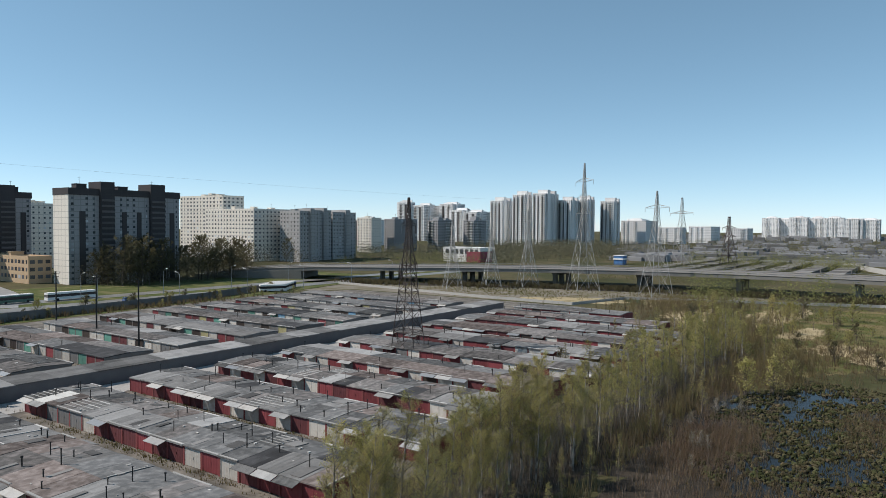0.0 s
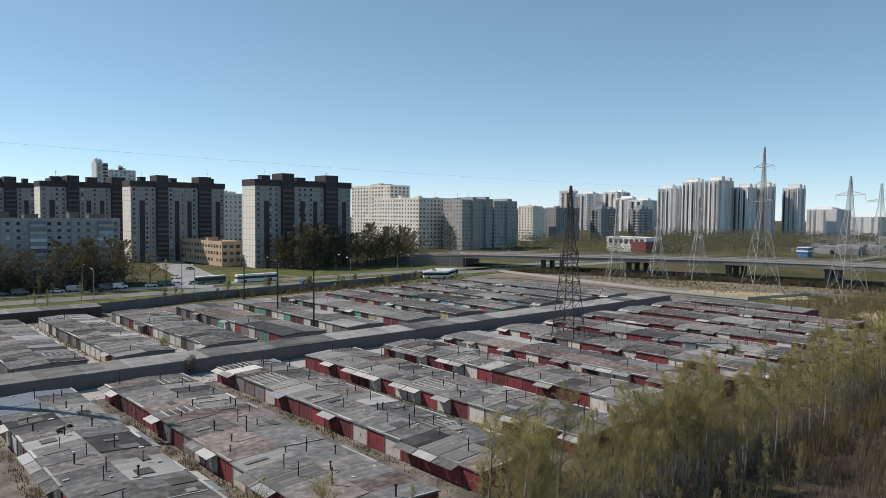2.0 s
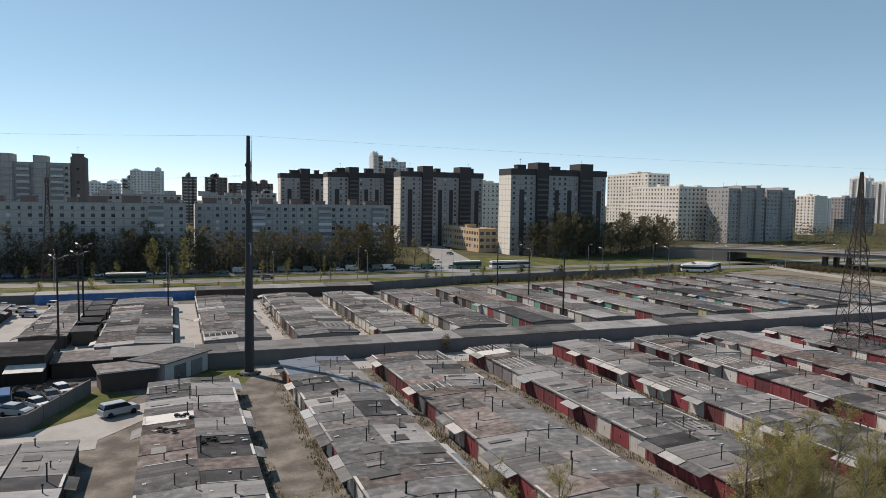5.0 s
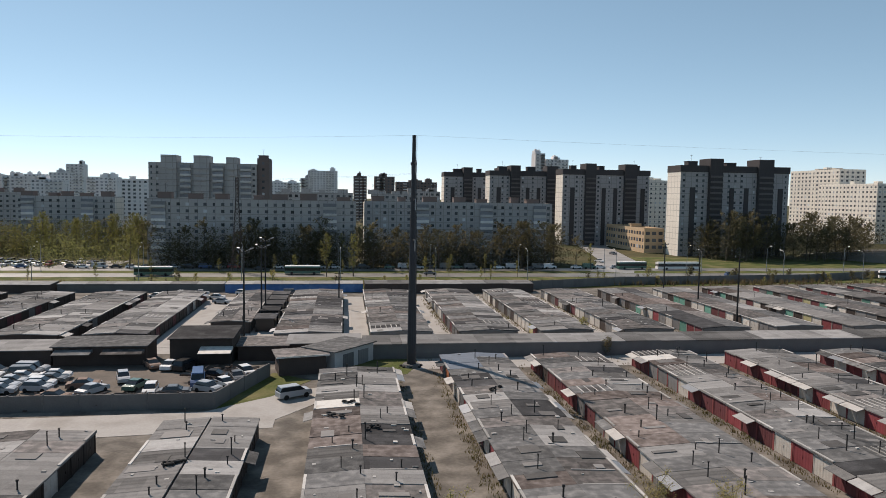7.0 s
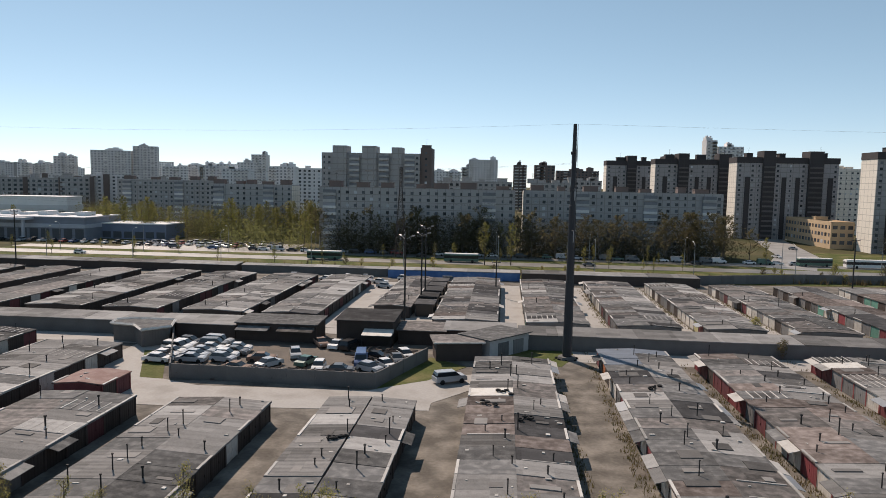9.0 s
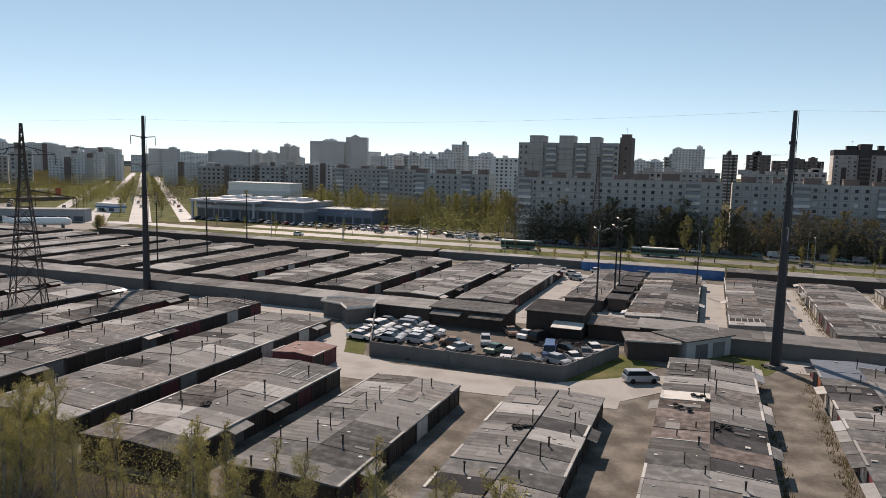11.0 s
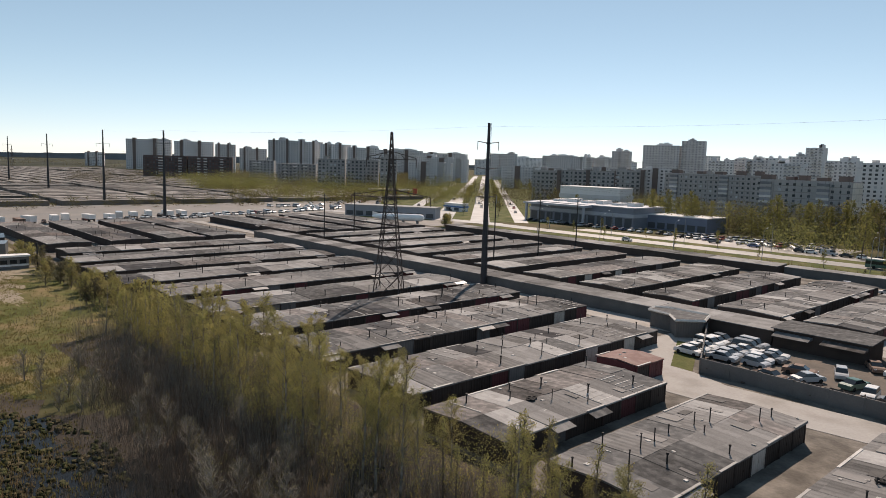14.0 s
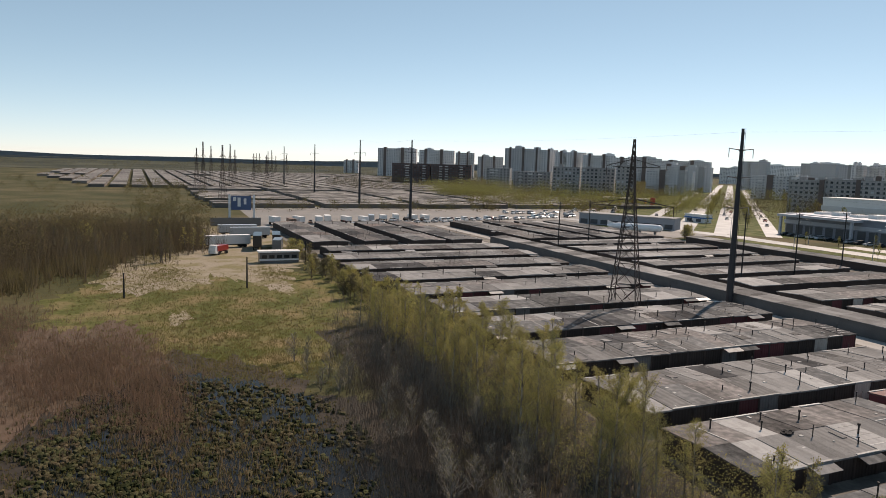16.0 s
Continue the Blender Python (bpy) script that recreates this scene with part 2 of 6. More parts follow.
# ---- mesh tools ----
class Shape:
    """Vertices and faces gathered up for one mesh."""

    def __init__(self):
        self.v, self.f = [], []

    def quad(self, *p):
        k = len(self.v)
        self.v += [tuple(q) for q in p]
        self.f.append(tuple(range(k, k + len(p))))

    def box(self, x0, x1, y0, y1, z0, z1):
        k = len(self.v)
        self.v += [(x, y, z) for z in (z0, z1) for x, y in ((x0, y0), (x1, y0), (x1, y1), (x0, y1))]
        self.f += [tuple(k + i for i in q) for q in ((3, 2, 1, 0), (4, 5, 6, 7), (0, 1, 5, 4), (1, 2, 6, 5), (2, 3, 7, 6), (3, 0, 4, 7))]
        return self

    def beam(self, p, q, w, w2=None, n=4, caps=True):
        """A bar from p to q, w thick at p and w2 at q, with n sides."""
        p, q = Vector(p), Vector(q)
        d = (q - p).normalized()
        a = d.orthogonal().normalized() if abs(d.z) < 0.99 else Vector((1, 0, 0))
        c = d.cross(a)
        k = len(self.v)
        w2 = w if w2 is None else w2
        turn = math.pi / n
        for e, r in ((p, w), (q, w2)):
            for i in range(n):
                t = turn + 2 * math.pi * i / n
                self.v.append(tuple(e + (a * math.cos(t) + c * math.sin(t)) * r * 0.5))
        for i in range(n):
            j = (i + 1) % n
            self.f.append((k + i, k + j, k + n + j, k + n + i))
        if caps:
            self.f += [tuple(k + i for i in range(n))[::-1], tuple(k + n + i for i in range(n))]
        return self

    def prism(self, outline, z0, z1):
        k, n = len(self.v), len(outline)
        tops = z1 if isinstance(z1, (list, tuple)) else [z1] * n
        self.v += [(x, y, z0) for x, y in outline] + [(x, y, z) for (x, y), z in zip(outline, tops)]
        self.f += [tuple(k + i for i in range(n))[::-1], tuple(k + n + i for i in range(n))]
        self.f += [(k + i, k + (i + 1) % n, k + n + (i + 1) % n, k + n + i) for i in range(n)]
        return self

    def loft(self, pts, widths, n=8):
        """One skin of n sides along a line of points."""
        k = len(self.v)
        for p, w in zip(pts, widths):
            for i in range(n):
                t = 2 * math.pi * i / n
                self.v.append((p[0] + math.cos(t) * w / 2, p[1] + math.sin(t) * w / 2, p[2]))
        for j in range(len(pts) - 1):
            for i in range(n):
                a, b = k + j * n + i, k + j * n + (i + 1) % n
                self.f.append((a, b, b + n, a + n))
        self.f.append(tuple(k + (len(pts) - 1) * n + i for i in range(n)))
        return self

    def ring(self, R, r, n=14, m=6):
        """A torus lying on the ground."""
        k = len(self.v)
        for i in range(n):
            for j in range(m):
                a, b = 2 * math.pi * i / n, 2 * math.pi * j / m
                self.v.append(((R + r * math.cos(b)) * math.cos(a), (R + r * math.cos(b)) * math.sin(a), r + r * math.sin(b)))
        for i in range(n):
            for j in range(m):
                self.f.append((k + i * m + j, k + (i + 1) % n * m + j, k + (i + 1) % n * m + (j + 1) % m, k + i * m + (j + 1) % m))
        return self

    def mesh(self, name, material):
        me = bpy.data.meshes.new(name)
        me.from_pydata(self.v, [], self.f)
        if material:
            me.materials.append(material)
        me.update()
        return me


def part(name, shape, material, parent=None, label="", at=None):
    """One mesh object, under a thing or a part, from a Shape or from ready mesh data."""
    data = shape if isinstance(shape, bpy.types.Mesh) else shape.mesh(name, material)
    ob = new(name, data)
    if parent:
        ob.parent = parent
    if at is not None:
        ob.matrix_basis = at
    return tagged(ob, label)


def thing(name, label, category, at=(0, 0, 0), group="", turn=0):
    ob = new(name)
    ob.empty_display_size = 0.5
    ob.matrix_basis = pose(*at, 0, 0, turn)
    return tagged(ob, label, category, group)


def setting(name, shape, material, label=""):
    ob = part(name, shape, material)
    return tagged(ob, label, "", "", "structure")


def ribbon(shape, pts, half, z):
    """A flat strip along a line of points."""
    pts = [Vector((*p, 0)) for p in pts]
    edge = []
    for i, p in enumerate(pts):
        d = (pts[min(i + 1, len(pts) - 1)] - pts[max(i - 1, 0)]).normalized()
        s = Vector((-d.y, d.x, 0)) * half
        edge.append((p + s, p - s))
    for (a, b), (c, d) in zip(edge, edge[1:]):
        shape.quad((a.x, a.y, z), (b.x, b.y, z), (d.x, d.y, z), (c.x, c.y, z))


def blob(shape, cx, cy, rx, ry, z, seed, n=40, rough=0.25):
    """A flat patch with an uneven rim."""
    n = max(n, 200)
    r = random.Random(seed)
    ph = [r.uniform(0, 6.28) for _ in range(5)]
    ring = []
    for i in range(n):
        t = 2 * math.pi * i / n
        k = 1 + rough * (sum(math.sin((j + 2) * t + ph[j]) / (j + 1.5) for j in range(5)) + 0.16 * sum(math.sin(m * t + ph[j] * 3) for j, m in enumerate((11, 17, 29, 43, 67))))
        ring.append((cx + rx * k * math.cos(t), cy + ry * k * math.sin(t), z))
    shape.quad(*ring)


# ---- ground ----
g = Shape()
N, R = 48, 4800.0
rings = [0, 60, 140, 260, 420, 700, 1200, 2200, 3400, R]
g.v.append((0, 0, 0))
for r in rings[1:]:
    for i in range(N):
        g.v.append((r * math.cos(6.28318 * i / N), r * math.sin(6.28318 * i / N), 0))
for i in range(N):
    g.f.append((0, 1 + i, 1 + (i + 1) % N))
for k in range(len(rings) - 2):
    for i in range(N):
        a, b = 1 + k * N + i, 1 + k * N + (i + 1) % N
        g.f.append((a, a + N, b + N, b))
setting("ground", g, GROUND, "dry spring meadow of brown and green grass")
setting("yard_ground", Shape().prism([(-292, 46), (-215, 46.5), (-55, 46), (-20, 44), (40, 44), (100, 45), (178, 43), (228, 100), (226, 206),
                                      (190, 219), (60, 204), (-292, 206)], -0.3, 0.02), DIRT, "packed dirt and worn asphalt between the garages")
lanes = []
lanes.append(Shape().prism([(-292, 110.6), (-56, 110.6), (-56, 116.6), (-292, 116.6)], 0, 0.05))
lanes.append(Shape().prism([(12.5, 109.6), (205, 109.6), (205, 116.6), (12.5, 116.6)], 0, 0.05))
lanes.append(Shape().prism([(-292, 123.2), (205, 123.2), (205, 128), (-292, 128)], 0, 0.05))
lanes.append(Shape().prism([(-60, 103), (-51, 80), (-38, 80.5), (-8, 83), (-8, 86), (-3.5, 92), (-3.5, 100), (-9, 97), (-17, 90), (-40, 89), (-48, 92), (-50, 100), (-54, 112), (-60, 112)], 0, 0.06))
for x0, x1 in ((-34.4, -22.5), (-19, -12.4), (0.3, 5.2), (17, 21.6), (33.6, 37.6), (50.2, 54)):
    lanes.append(Shape().prism([(x0, 128.3), (x1, 128.3), (x1, 190), (x0, 190)], 0, 0.055))
for piece in lanes:
    setting("lane", piece, CONCRETE_LANE, "dusty concrete lane between garage rows")

road = Shape()
road.prism([(-230, 236), (420, 236), (420, 246.5), (-230, 246.5)], 0, 0.06)
setting("road", road, ASPHALT, "wide sunlit asphalt road")
setting("west_yard", Shape().prism([(-420, 52), (-292.5, 46), (-292.5, 206), (-230, 207), (-236, 236), (-300, 262), (-330, 300), (-420, 330), (-470, 270), (-395, 180)], -0.3, 0.03), mat("worn_tarmac", (0.2, 0.19, 0.178), 0.8, 0.25, 0.08, 1.5, second=(0.21, 0.195, 0.175), mix=0.54, spec=0.4), "worn grey tarmac yard behind the garages")
setting("service_road", Shape().prism([(-190, 255), (420, 255), (420, 265), (-190, 265)], 0, 0.06), ASPHALT, "narrow service road with parked cars")
setting("car_park", Shape().prism([(-152, 265), (-84, 265), (-84, 292), (-152, 286)], 0, 0.055), ASPHALT, "open asphalt car park")
ave = Shape()
D = Vector((-0.695, 0.719, 0))
S = Vector((0.719, 0.695, 0))
for off, half in ((-65, 3.4), (-43, 4.8), (-24, 4.8), (-3.5, 3.4)):
    a = Vector((-222, 262, 0)) + S * off
    ribbon(ave, [(a.x, a.y), ((a + D * 500).x, (a + D * 500).y), ((a + D * 1300).x, (a + D * 1300).y)], half, 0.07)
ribbon(ave, [(-330, 215), (-262, 236), (-225, 243)], 5, 0.08)
ribbon(ave, [(100, 250), (122, 300), (150, 420)], 8, 0.08)
# sun glare on the carriageways is lightened into the asphalt colour
setting("avenue", ave, mat("glare_asphalt", (0.27, 0.262, 0.25), 0.5, 0.15, 0.12, 2.0, second=(0.34, 0.33, 0.315), mix=0.52, spec=0.5), "long straight avenue with two carriageways")
verge = []
verge.append(Shape().prism([(-225, 206), (56, 206), (200, 219), (240, 229), (420, 235.5), (-225, 235.5)], 0, 0.03))
verge.append(Shape().prism([(-190, 246), (420, 246), (420, 255), (-190, 255)], 0, 0.05))
verge.append(Shape().prism([(112, 265), (300, 265), (300, 300), (130, 318), (120, 300)], 0, 0.035))
middle = Shape()
ribbon(middle, [(-246, 239), (-246 + D.x * 1300, 239 + D.y * 1300)], 60, 0.04)
verge.append(Shape().prism([(-49.5, 91.5), (-46, 91.2), (-53, 106.5), (-56.5, 106)], 0, 0.07))
verge.append(Shape().prism([(-16, 91), (-9.5, 96), (-4.5, 104), (-10.5, 109)], 0, 0.07))
verge.append(Shape().prism([(-3, 106.5), (10, 106.5), (14, 116.5), (4, 116.5)], 0, 0.045))
for piece in verge + [middle]:
    setting("verge", piece, GRASS, "fresh green grass verge")
setting("dusty_strip", Shape().prism([(208, 222), (244, 231), (268, 200), (292, 140), (303, 90), (309, 50), (286, 50), (262, 96), (231, 104), (228, 206)], 0, 0.03), mat("dusty_rubble", (0.24, 0.215, 0.175), 0.95, 0.4, 0.1, 1.2, second=(0.13, 0.115, 0.07), mix=0.53, spec=0.1), "pale dusty rubble strip beside the viaduct")
lot = Shape()
blob(lot, -195, 17, 42, 21, 0.03, 5, 90, rough=0.3)
blob(lot, -172, 6, 14, 6, 0.034, 6, 60, rough=0.4)
blob(lot, -168, 27, 16, 5, 0.038, 8, 60, rough=0.4)
blob(lot, -128, 6, 5, 1.6, 0.042, 10, 40, rough=0.4)
lot.prism([(-300, 10), (-225, 12), (-225, 44), (-300, 46)], 0, 0.02)
setting("scrap_yard_ground", Shape().prism([(-54.8, 113.6), (-45, 92.2), (-16.4, 91.8), (-11.2, 107), (-16, 117), (-52, 117)], 0, 0.075), mat("oily_brown_dirt", (0.165, 0.14, 0.118), 0.95, 0.35, 0.3, 3.0, second=(0.1, 0.088, 0.076), mix=0.52), "oily brown dirt of the scrap yard")
straw_ = Shape()
for k_, (cx, cy, rx, ry) in enumerate(((243, 39, 22, 9), (183, 17, 10, 5), (172, 9, 9, 4), (205, 27, 12, 5), (262, 76, 16, 12), (248, 110, 9, 20), (225, 62, 18, 8))):
    blob(straw_, cx, cy, rx, ry, 0.04 + k_ * 0.004, 60 + k_, 50, rough=0.3)
setting("straw_patch", straw_, mat("bleached_straw", (0.42, 0.34, 0.2), 0.95, 0.3, 0.15, 2.0, second=(0.24, 0.19, 0.1), mix=0.55), "bleached straw-coloured dead grass")
setting("lot", lot, SAND, "bare sandy vehicle lot with tyre tracks")
fieldp = Shape()
blob(fieldp, -138, 12, 48, 30, 0.015, 9, rough=0.16)
blob(fieldp, 215, 20, 70, 34, 0.012, 19, rough=0.16)
setting("field", fieldp, FIELD, "patchy green field")
mud = Shape()
blob(mud, -62, 4, 36, 24, 0.02, 3, rough=0.18)
blob(mud, 92, 8, 44, 26, 0.02, 13, rough=0.18)
blob(mud, 10, 10, 60, 26, 0.018, 17, rough=0.15)
# dark strip under the birch belt: tree shade put in as mud colour
mud.prism([(-112, 26), (-40, 30), (40, 33), (110, 28), (165, 32), (172, 46.5), (100, 47), (0, 46), (-112, 47)], 0, 0.026)
setting("marsh", mud, MARSH, "dark boggy ground, with a strip for the shade under the birches")
heath = Shape()
blob(heath, -102, -10, 26, 11, 0.028, 33, 70, rough=0.3)
blob(heath, -70, -26, 26, 10, 0.031, 34, 70, rough=0.3)
setting("heath", heath, mat("red_heath", (0.12, 0.078, 0.055), 0.95, 0.4, 0.2, 3.0, second=(0.09, 0.064, 0.042), mix=0.5), "red-brown dead heath")
pond = Shape()
blob(pond, -67, 5, 23, 17, 0.05, 21, 60, rough=0.2)
blob(pond, 108, 12, 33, 13, 0.05, 24, 60, rough=0.2)
setting("water", pond, WATER, "shallow dark pond among reeds")


# ---- garage rows ----
EAVE, RIDGE, BAY = 2.4, 2.68, 3.25
half_panel = {}
def panel_mesh(w, mi):
    """One bay of roof on one slope: w from eave to ridge, a little proud, with a turned-down eave edge."""
    key = (round(w, 1), mi)
    if key not in half_panel:
        s = Shape()
        a, rise = w + 0.28, RIDGE - EAVE
        k = rise / w
        z0, z1 = -0.28 * k, rise
        b = BAY - 0.03
        s.quad((0, 0, z0), (a, 0, z1), (a, b, z1), (0, b, z0))
        s.quad((0, 0, z0 - 0.16), (0, b, z0 - 0.16), (a, b, z1 - 0.16), (a, 0, z1 - 0.16))
        s.quad((0, 0, z0 - 0.16), (0, 0, z0), (0, b, z0), (0, b, z0 - 0.16))
        s.quad((a, 0, z1), (a, 0, z1 - 0.16), (a, b, z1 - 0.16), (a, b, z1))
        s.quad((0, 0, z0), (0, 0, z0 - 0.16), (a, 0, z1 - 0.16), (a, 0, z1))
        s.quad((0, b, z0 - 0.16), (0, b, z0), (a, b, z1), (a, b, z1 - 0.16))
        half_panel[key] = s.mesh("roof_panel", ROOFS[mi] if isinstance(mi, int) else mi)
    return half_panel[key]


def door_mesh(m):
    """Double-leaf steel garage door in its frame, facing -x, sill at the origin."""
    s = Shape()
    s.box(-0.05, 0.02, 0.25, 1.58, 0.05, 2.05)
    s.box(-0.05, 0.02, 1.61, 2.95, 0.05, 2.05)
    s.box(-0.08, 0.02, 0.12, 0.24, 0, 2.12)
    s.box(-0.08, 0.02, 2.96, 3.08, 0, 2.12)
    s.box(-0.08, 0.02, 0.24, 2.96, 2.06, 2.16)
    s.box(-0.10, -0.05, 1.50, 1.56, 0.95, 1.2)
    return s.mesh("garage_door", m)


DOOR_MESH = {k: door_mesh(m) for k, m in DOORS.items()}
AWNING = Shape()
AWNING.prism([(-1.25, 0.05), (0.1, 0.05), (0.1, 3.15), (-1.25, 3.15)], 0, 0.05)
AWNING.v = [(x, y, z + 0.28 * x) for x, y, z in AWNING.v]
AWNINGS = [AWNING.mesh("awning", m) for m in (mat("awning_sheet", (0.46, 0.445, 0.42), 0.75, 0.2, 0.8, 6.0, second=(0.3, 0.28, 0.26), mix=0.58), STEEL, ROOFS[1], ROOFS[0], ROOFS[1])]
PIPE = Shape().loft([(0, 0, -0.1), (0, 0, 0.82), (0, 0, 0.84), (0, 0, 1.0)], [0.15, 0.15, 0.27, 0.24], 8)
PIPES = [PIPE.mesh("vent_pipe", BLACK), Shape().loft([(0, 0, -0.1), (0, 0, 1.4), (0, 0, 1.41), (0, 0, 1.5)], [0.12, 0.12, 0.19, 0.19], 8).mesh("vent_pipe", BLACK),
         Shape().loft([(0, 0, -0.1), (0, 0, 0.7), (0, 0, 0.72), (0, 0, 0.8)], [0.14, 0.14, 0.3, 0.12], 8).mesh("vent_pipe", BLACK)]


def pick(weights):
    keys = list(weights)
    return rnd.choices(keys, [weights[k] for k in keys])[0]


REDDISH = {"red": 5, "maroon": 4, "white": 3.4, "orange": 0.12, "grey": 1.2, "brown": 1}
MOTLEY = {"white": 3.4, "grey": 2.8, "brown": 2.6, "red": 0.6, "maroon": 1.2, "green": 1.2, "yellow": 0.5, "blue": 0.3}
ROOFMIX = {0: 5, 1: 2.6, 2: 2.6, 3: 1.5, 4: 1.6}
UPMIX = {0: 3.6, 1: 4.6, 2: 2, 3: 0.9, 4: 2.6}
ROOFWARM = {0: 4.5, 1: 1.6, 2: 2.6, 3: 1.5, 4: 1.8, 5: 1.5}
ROOFDARK = {0: 4, 1: 1.6, 2: 3, 3: 2.0, 4: 1.6, 5: 0.5}


def garage_row(x0, x1, y0, y1, doors=REDDISH, roofs=ROOFMIX, wall=None, pipes=0.35, awn=0.3, turn=0, label="", special=None, fronts=None, wide=1):
    """A double row of garages back to back along y, with a bay every 3.25 m. fronts: the sides that carry doors (0 west, 1 east)."""
    w, n = (x1 - x0) / 2, max(2, round((y1 - y0) / BAY))
    length = n * BAY
    fronts = ((0,) if x0 > 0 else (1,)) if fronts is None else fronts
    row = thing("garage_row", label or "low double row of brick garages under patched grey roofing", "garage row",
                ((x0 + x1) / 2, (y0 + y1) / 2, 0), "garage rows", turn)
    lx, ly = -w, -length / 2
    body = Shape()
    ring = [(lx, EAVE - 0.18), (0, RIDGE - 0.14), (w, EAVE - 0.18)]
    for y in (ly, -ly):
        body.v += [(lx, y, 0), (w, y, 0), (w, y, ring[2][1]), (0, y, ring[1][1]), (lx, y, ring[0][1])]
    body.f += [(0, 1, 2, 3, 4), (9, 8, 7, 6, 5), (1, 6, 7, 2), (0, 4, 9, 5), (4, 3, 8, 9), (3, 2, 7, 8), (0, 5, 6, 1)]
    part("wall", body, wall or WALL_DARK, row)
    piers = Shape()
    for i in range(n + 1):
        y = ly + i * BAY
        for sx in [(lx, w)[q] for q in fronts]:
            piers.box(sx - 0.12, sx + 0.12, max(y - 0.14, ly), min(y + 0.14, -ly), 0, EAVE - 0.05)
    tagged(part("door_pier", piers, wall or WALL_DARK, row), kind="stuff")
    run, patches, battens_glints = {}, Shape(), Shape()

    def on_roof(x, y, dx, dy, lift, target, th=0.03):
        """A sheet on the slope, centred on x, y."""
        zs = [EAVE + (RIDGE - EAVE) * (1 - min(1, abs(q) / w)) + lift for q in (x - dx, x + dx)]
        target.prism([(x - dx, y - dy), (x + dx, y - dy), (x + dx, y + dy), (x - dx, y + dy)], min(zs) - 0.05, [zs[0] + th, zs[1] + th, zs[1] + th, zs[0] + th])

    for i in range(n):
        y = ly + i * BAY
        for side in (0, 1):
            sg = -1 if side == 0 else 1
            if i % wide == 0:
                span = min(wide, n - i)
                mi = run.get(side) if run.get(side) is not None and rnd.random() < 0.22 else pick(roofs)
                run[side] = mi
                if special and (i, side) in special:
                    mi = special[(i, side)]
                me = panel_mesh(w, mi)
                dz = rnd.uniform(-0.03, 0.07)
                if side == 0:
                    m = pose(lx - 0.28, y + 0.015, EAVE + dz)
                else:
                    m = pose(w + 0.28, y + span * BAY - 0.015, EAVE + dz, 0, 0, 180)
                part("roof_panel", me, None, row, "", m @ Matrix.Diagonal((1, span, 1, 1)))
            if wide == 1 and rnd.random() < 0.30:
                on_roof(sg * rnd.uniform(1.6, w - 1.3), y + rnd.uniform(0.6, 2.6), rnd.uniform(0.4, 1.5), rnd.uniform(0.25, 1.0), 0.07, patches, 0.012)
            if wide == 1:
                for _q in range(3):
                    if rnd.random() < 0.22:
                        on_roof(sg * rnd.uniform(0.4, w - 0.3), y + rnd.uniform(0.2, 3.0), rnd.uniform(0.05, 0.3), rnd.uniform(0.05, 0.22), 0.07, battens_glints, 0.03)
            if wide == 1 and rnd.random() < 0.13:
                kind = rnd.random()
                if kind < 0.35:
                    for q in range(5):
                        on_roof(sg * (0.7 + q * (w - 1.2) / 4.4), y + BAY / 2, 0.06, BAY / 2 - 0.1, 0.07, battens_glints, 0.015)
                else:
                    on_roof(sg * w * 0.52, y + 0.12, w * 0.42, 0.08, 0.07, battens_glints, 0.015)
            # pale strip on the eave: light caught by the roof edge, added as geometry
            if rnd.random() < 0.42:
                on_roof(sg * (w + 0.14), y + BAY / 2, 0.13, BAY / 2 - 0.05, 0.06, battens_glints, 0.03)
            if side in fronts:
                kind = pick(doors)
                m = pose(lx - 0.005, y, 0.02) if side == 0 else pose(w + 0.005, y + BAY, 0.02, 0, 0, 180)
                part("garage_door", DOOR_MESH[kind], None, row, "", m)
            if rnd.random() < awn * (1.1 if side in fronts else 0.35):
                a = rnd.choice(AWNINGS)
                m2 = pose(lx - 0.1, y, EAVE - 0.12) if side == 0 else pose(w + 0.1, y + BAY, EAVE - 0.12, 0, 0, 180)
                part("awning", a, None, row, "", m2)
            if rnd.random() < pipes * 1.6:
                px = rnd.uniform(0.25, w - 1.0) * sg
                part("vent_pipe", rnd.choice(PIPES), None, row, "", pose(px, y + rnd.uniform(0.4, 2.8), EAVE + (RIDGE - EAVE) * (1 - abs(px) / w), 0, 0, rnd.uniform(0, 360)) @ Matrix.Scale(rnd.uniform(0.75, 1.2), 4))
    if patches.f:
        tagged(part("felt_patch", patches, FELT_PATCH, row), kind="stuff")
    if battens_glints.f:
        tagged(part("roof_batten", battens_glints, BATTEN_GLINT, row), kind="stuff")
    return row


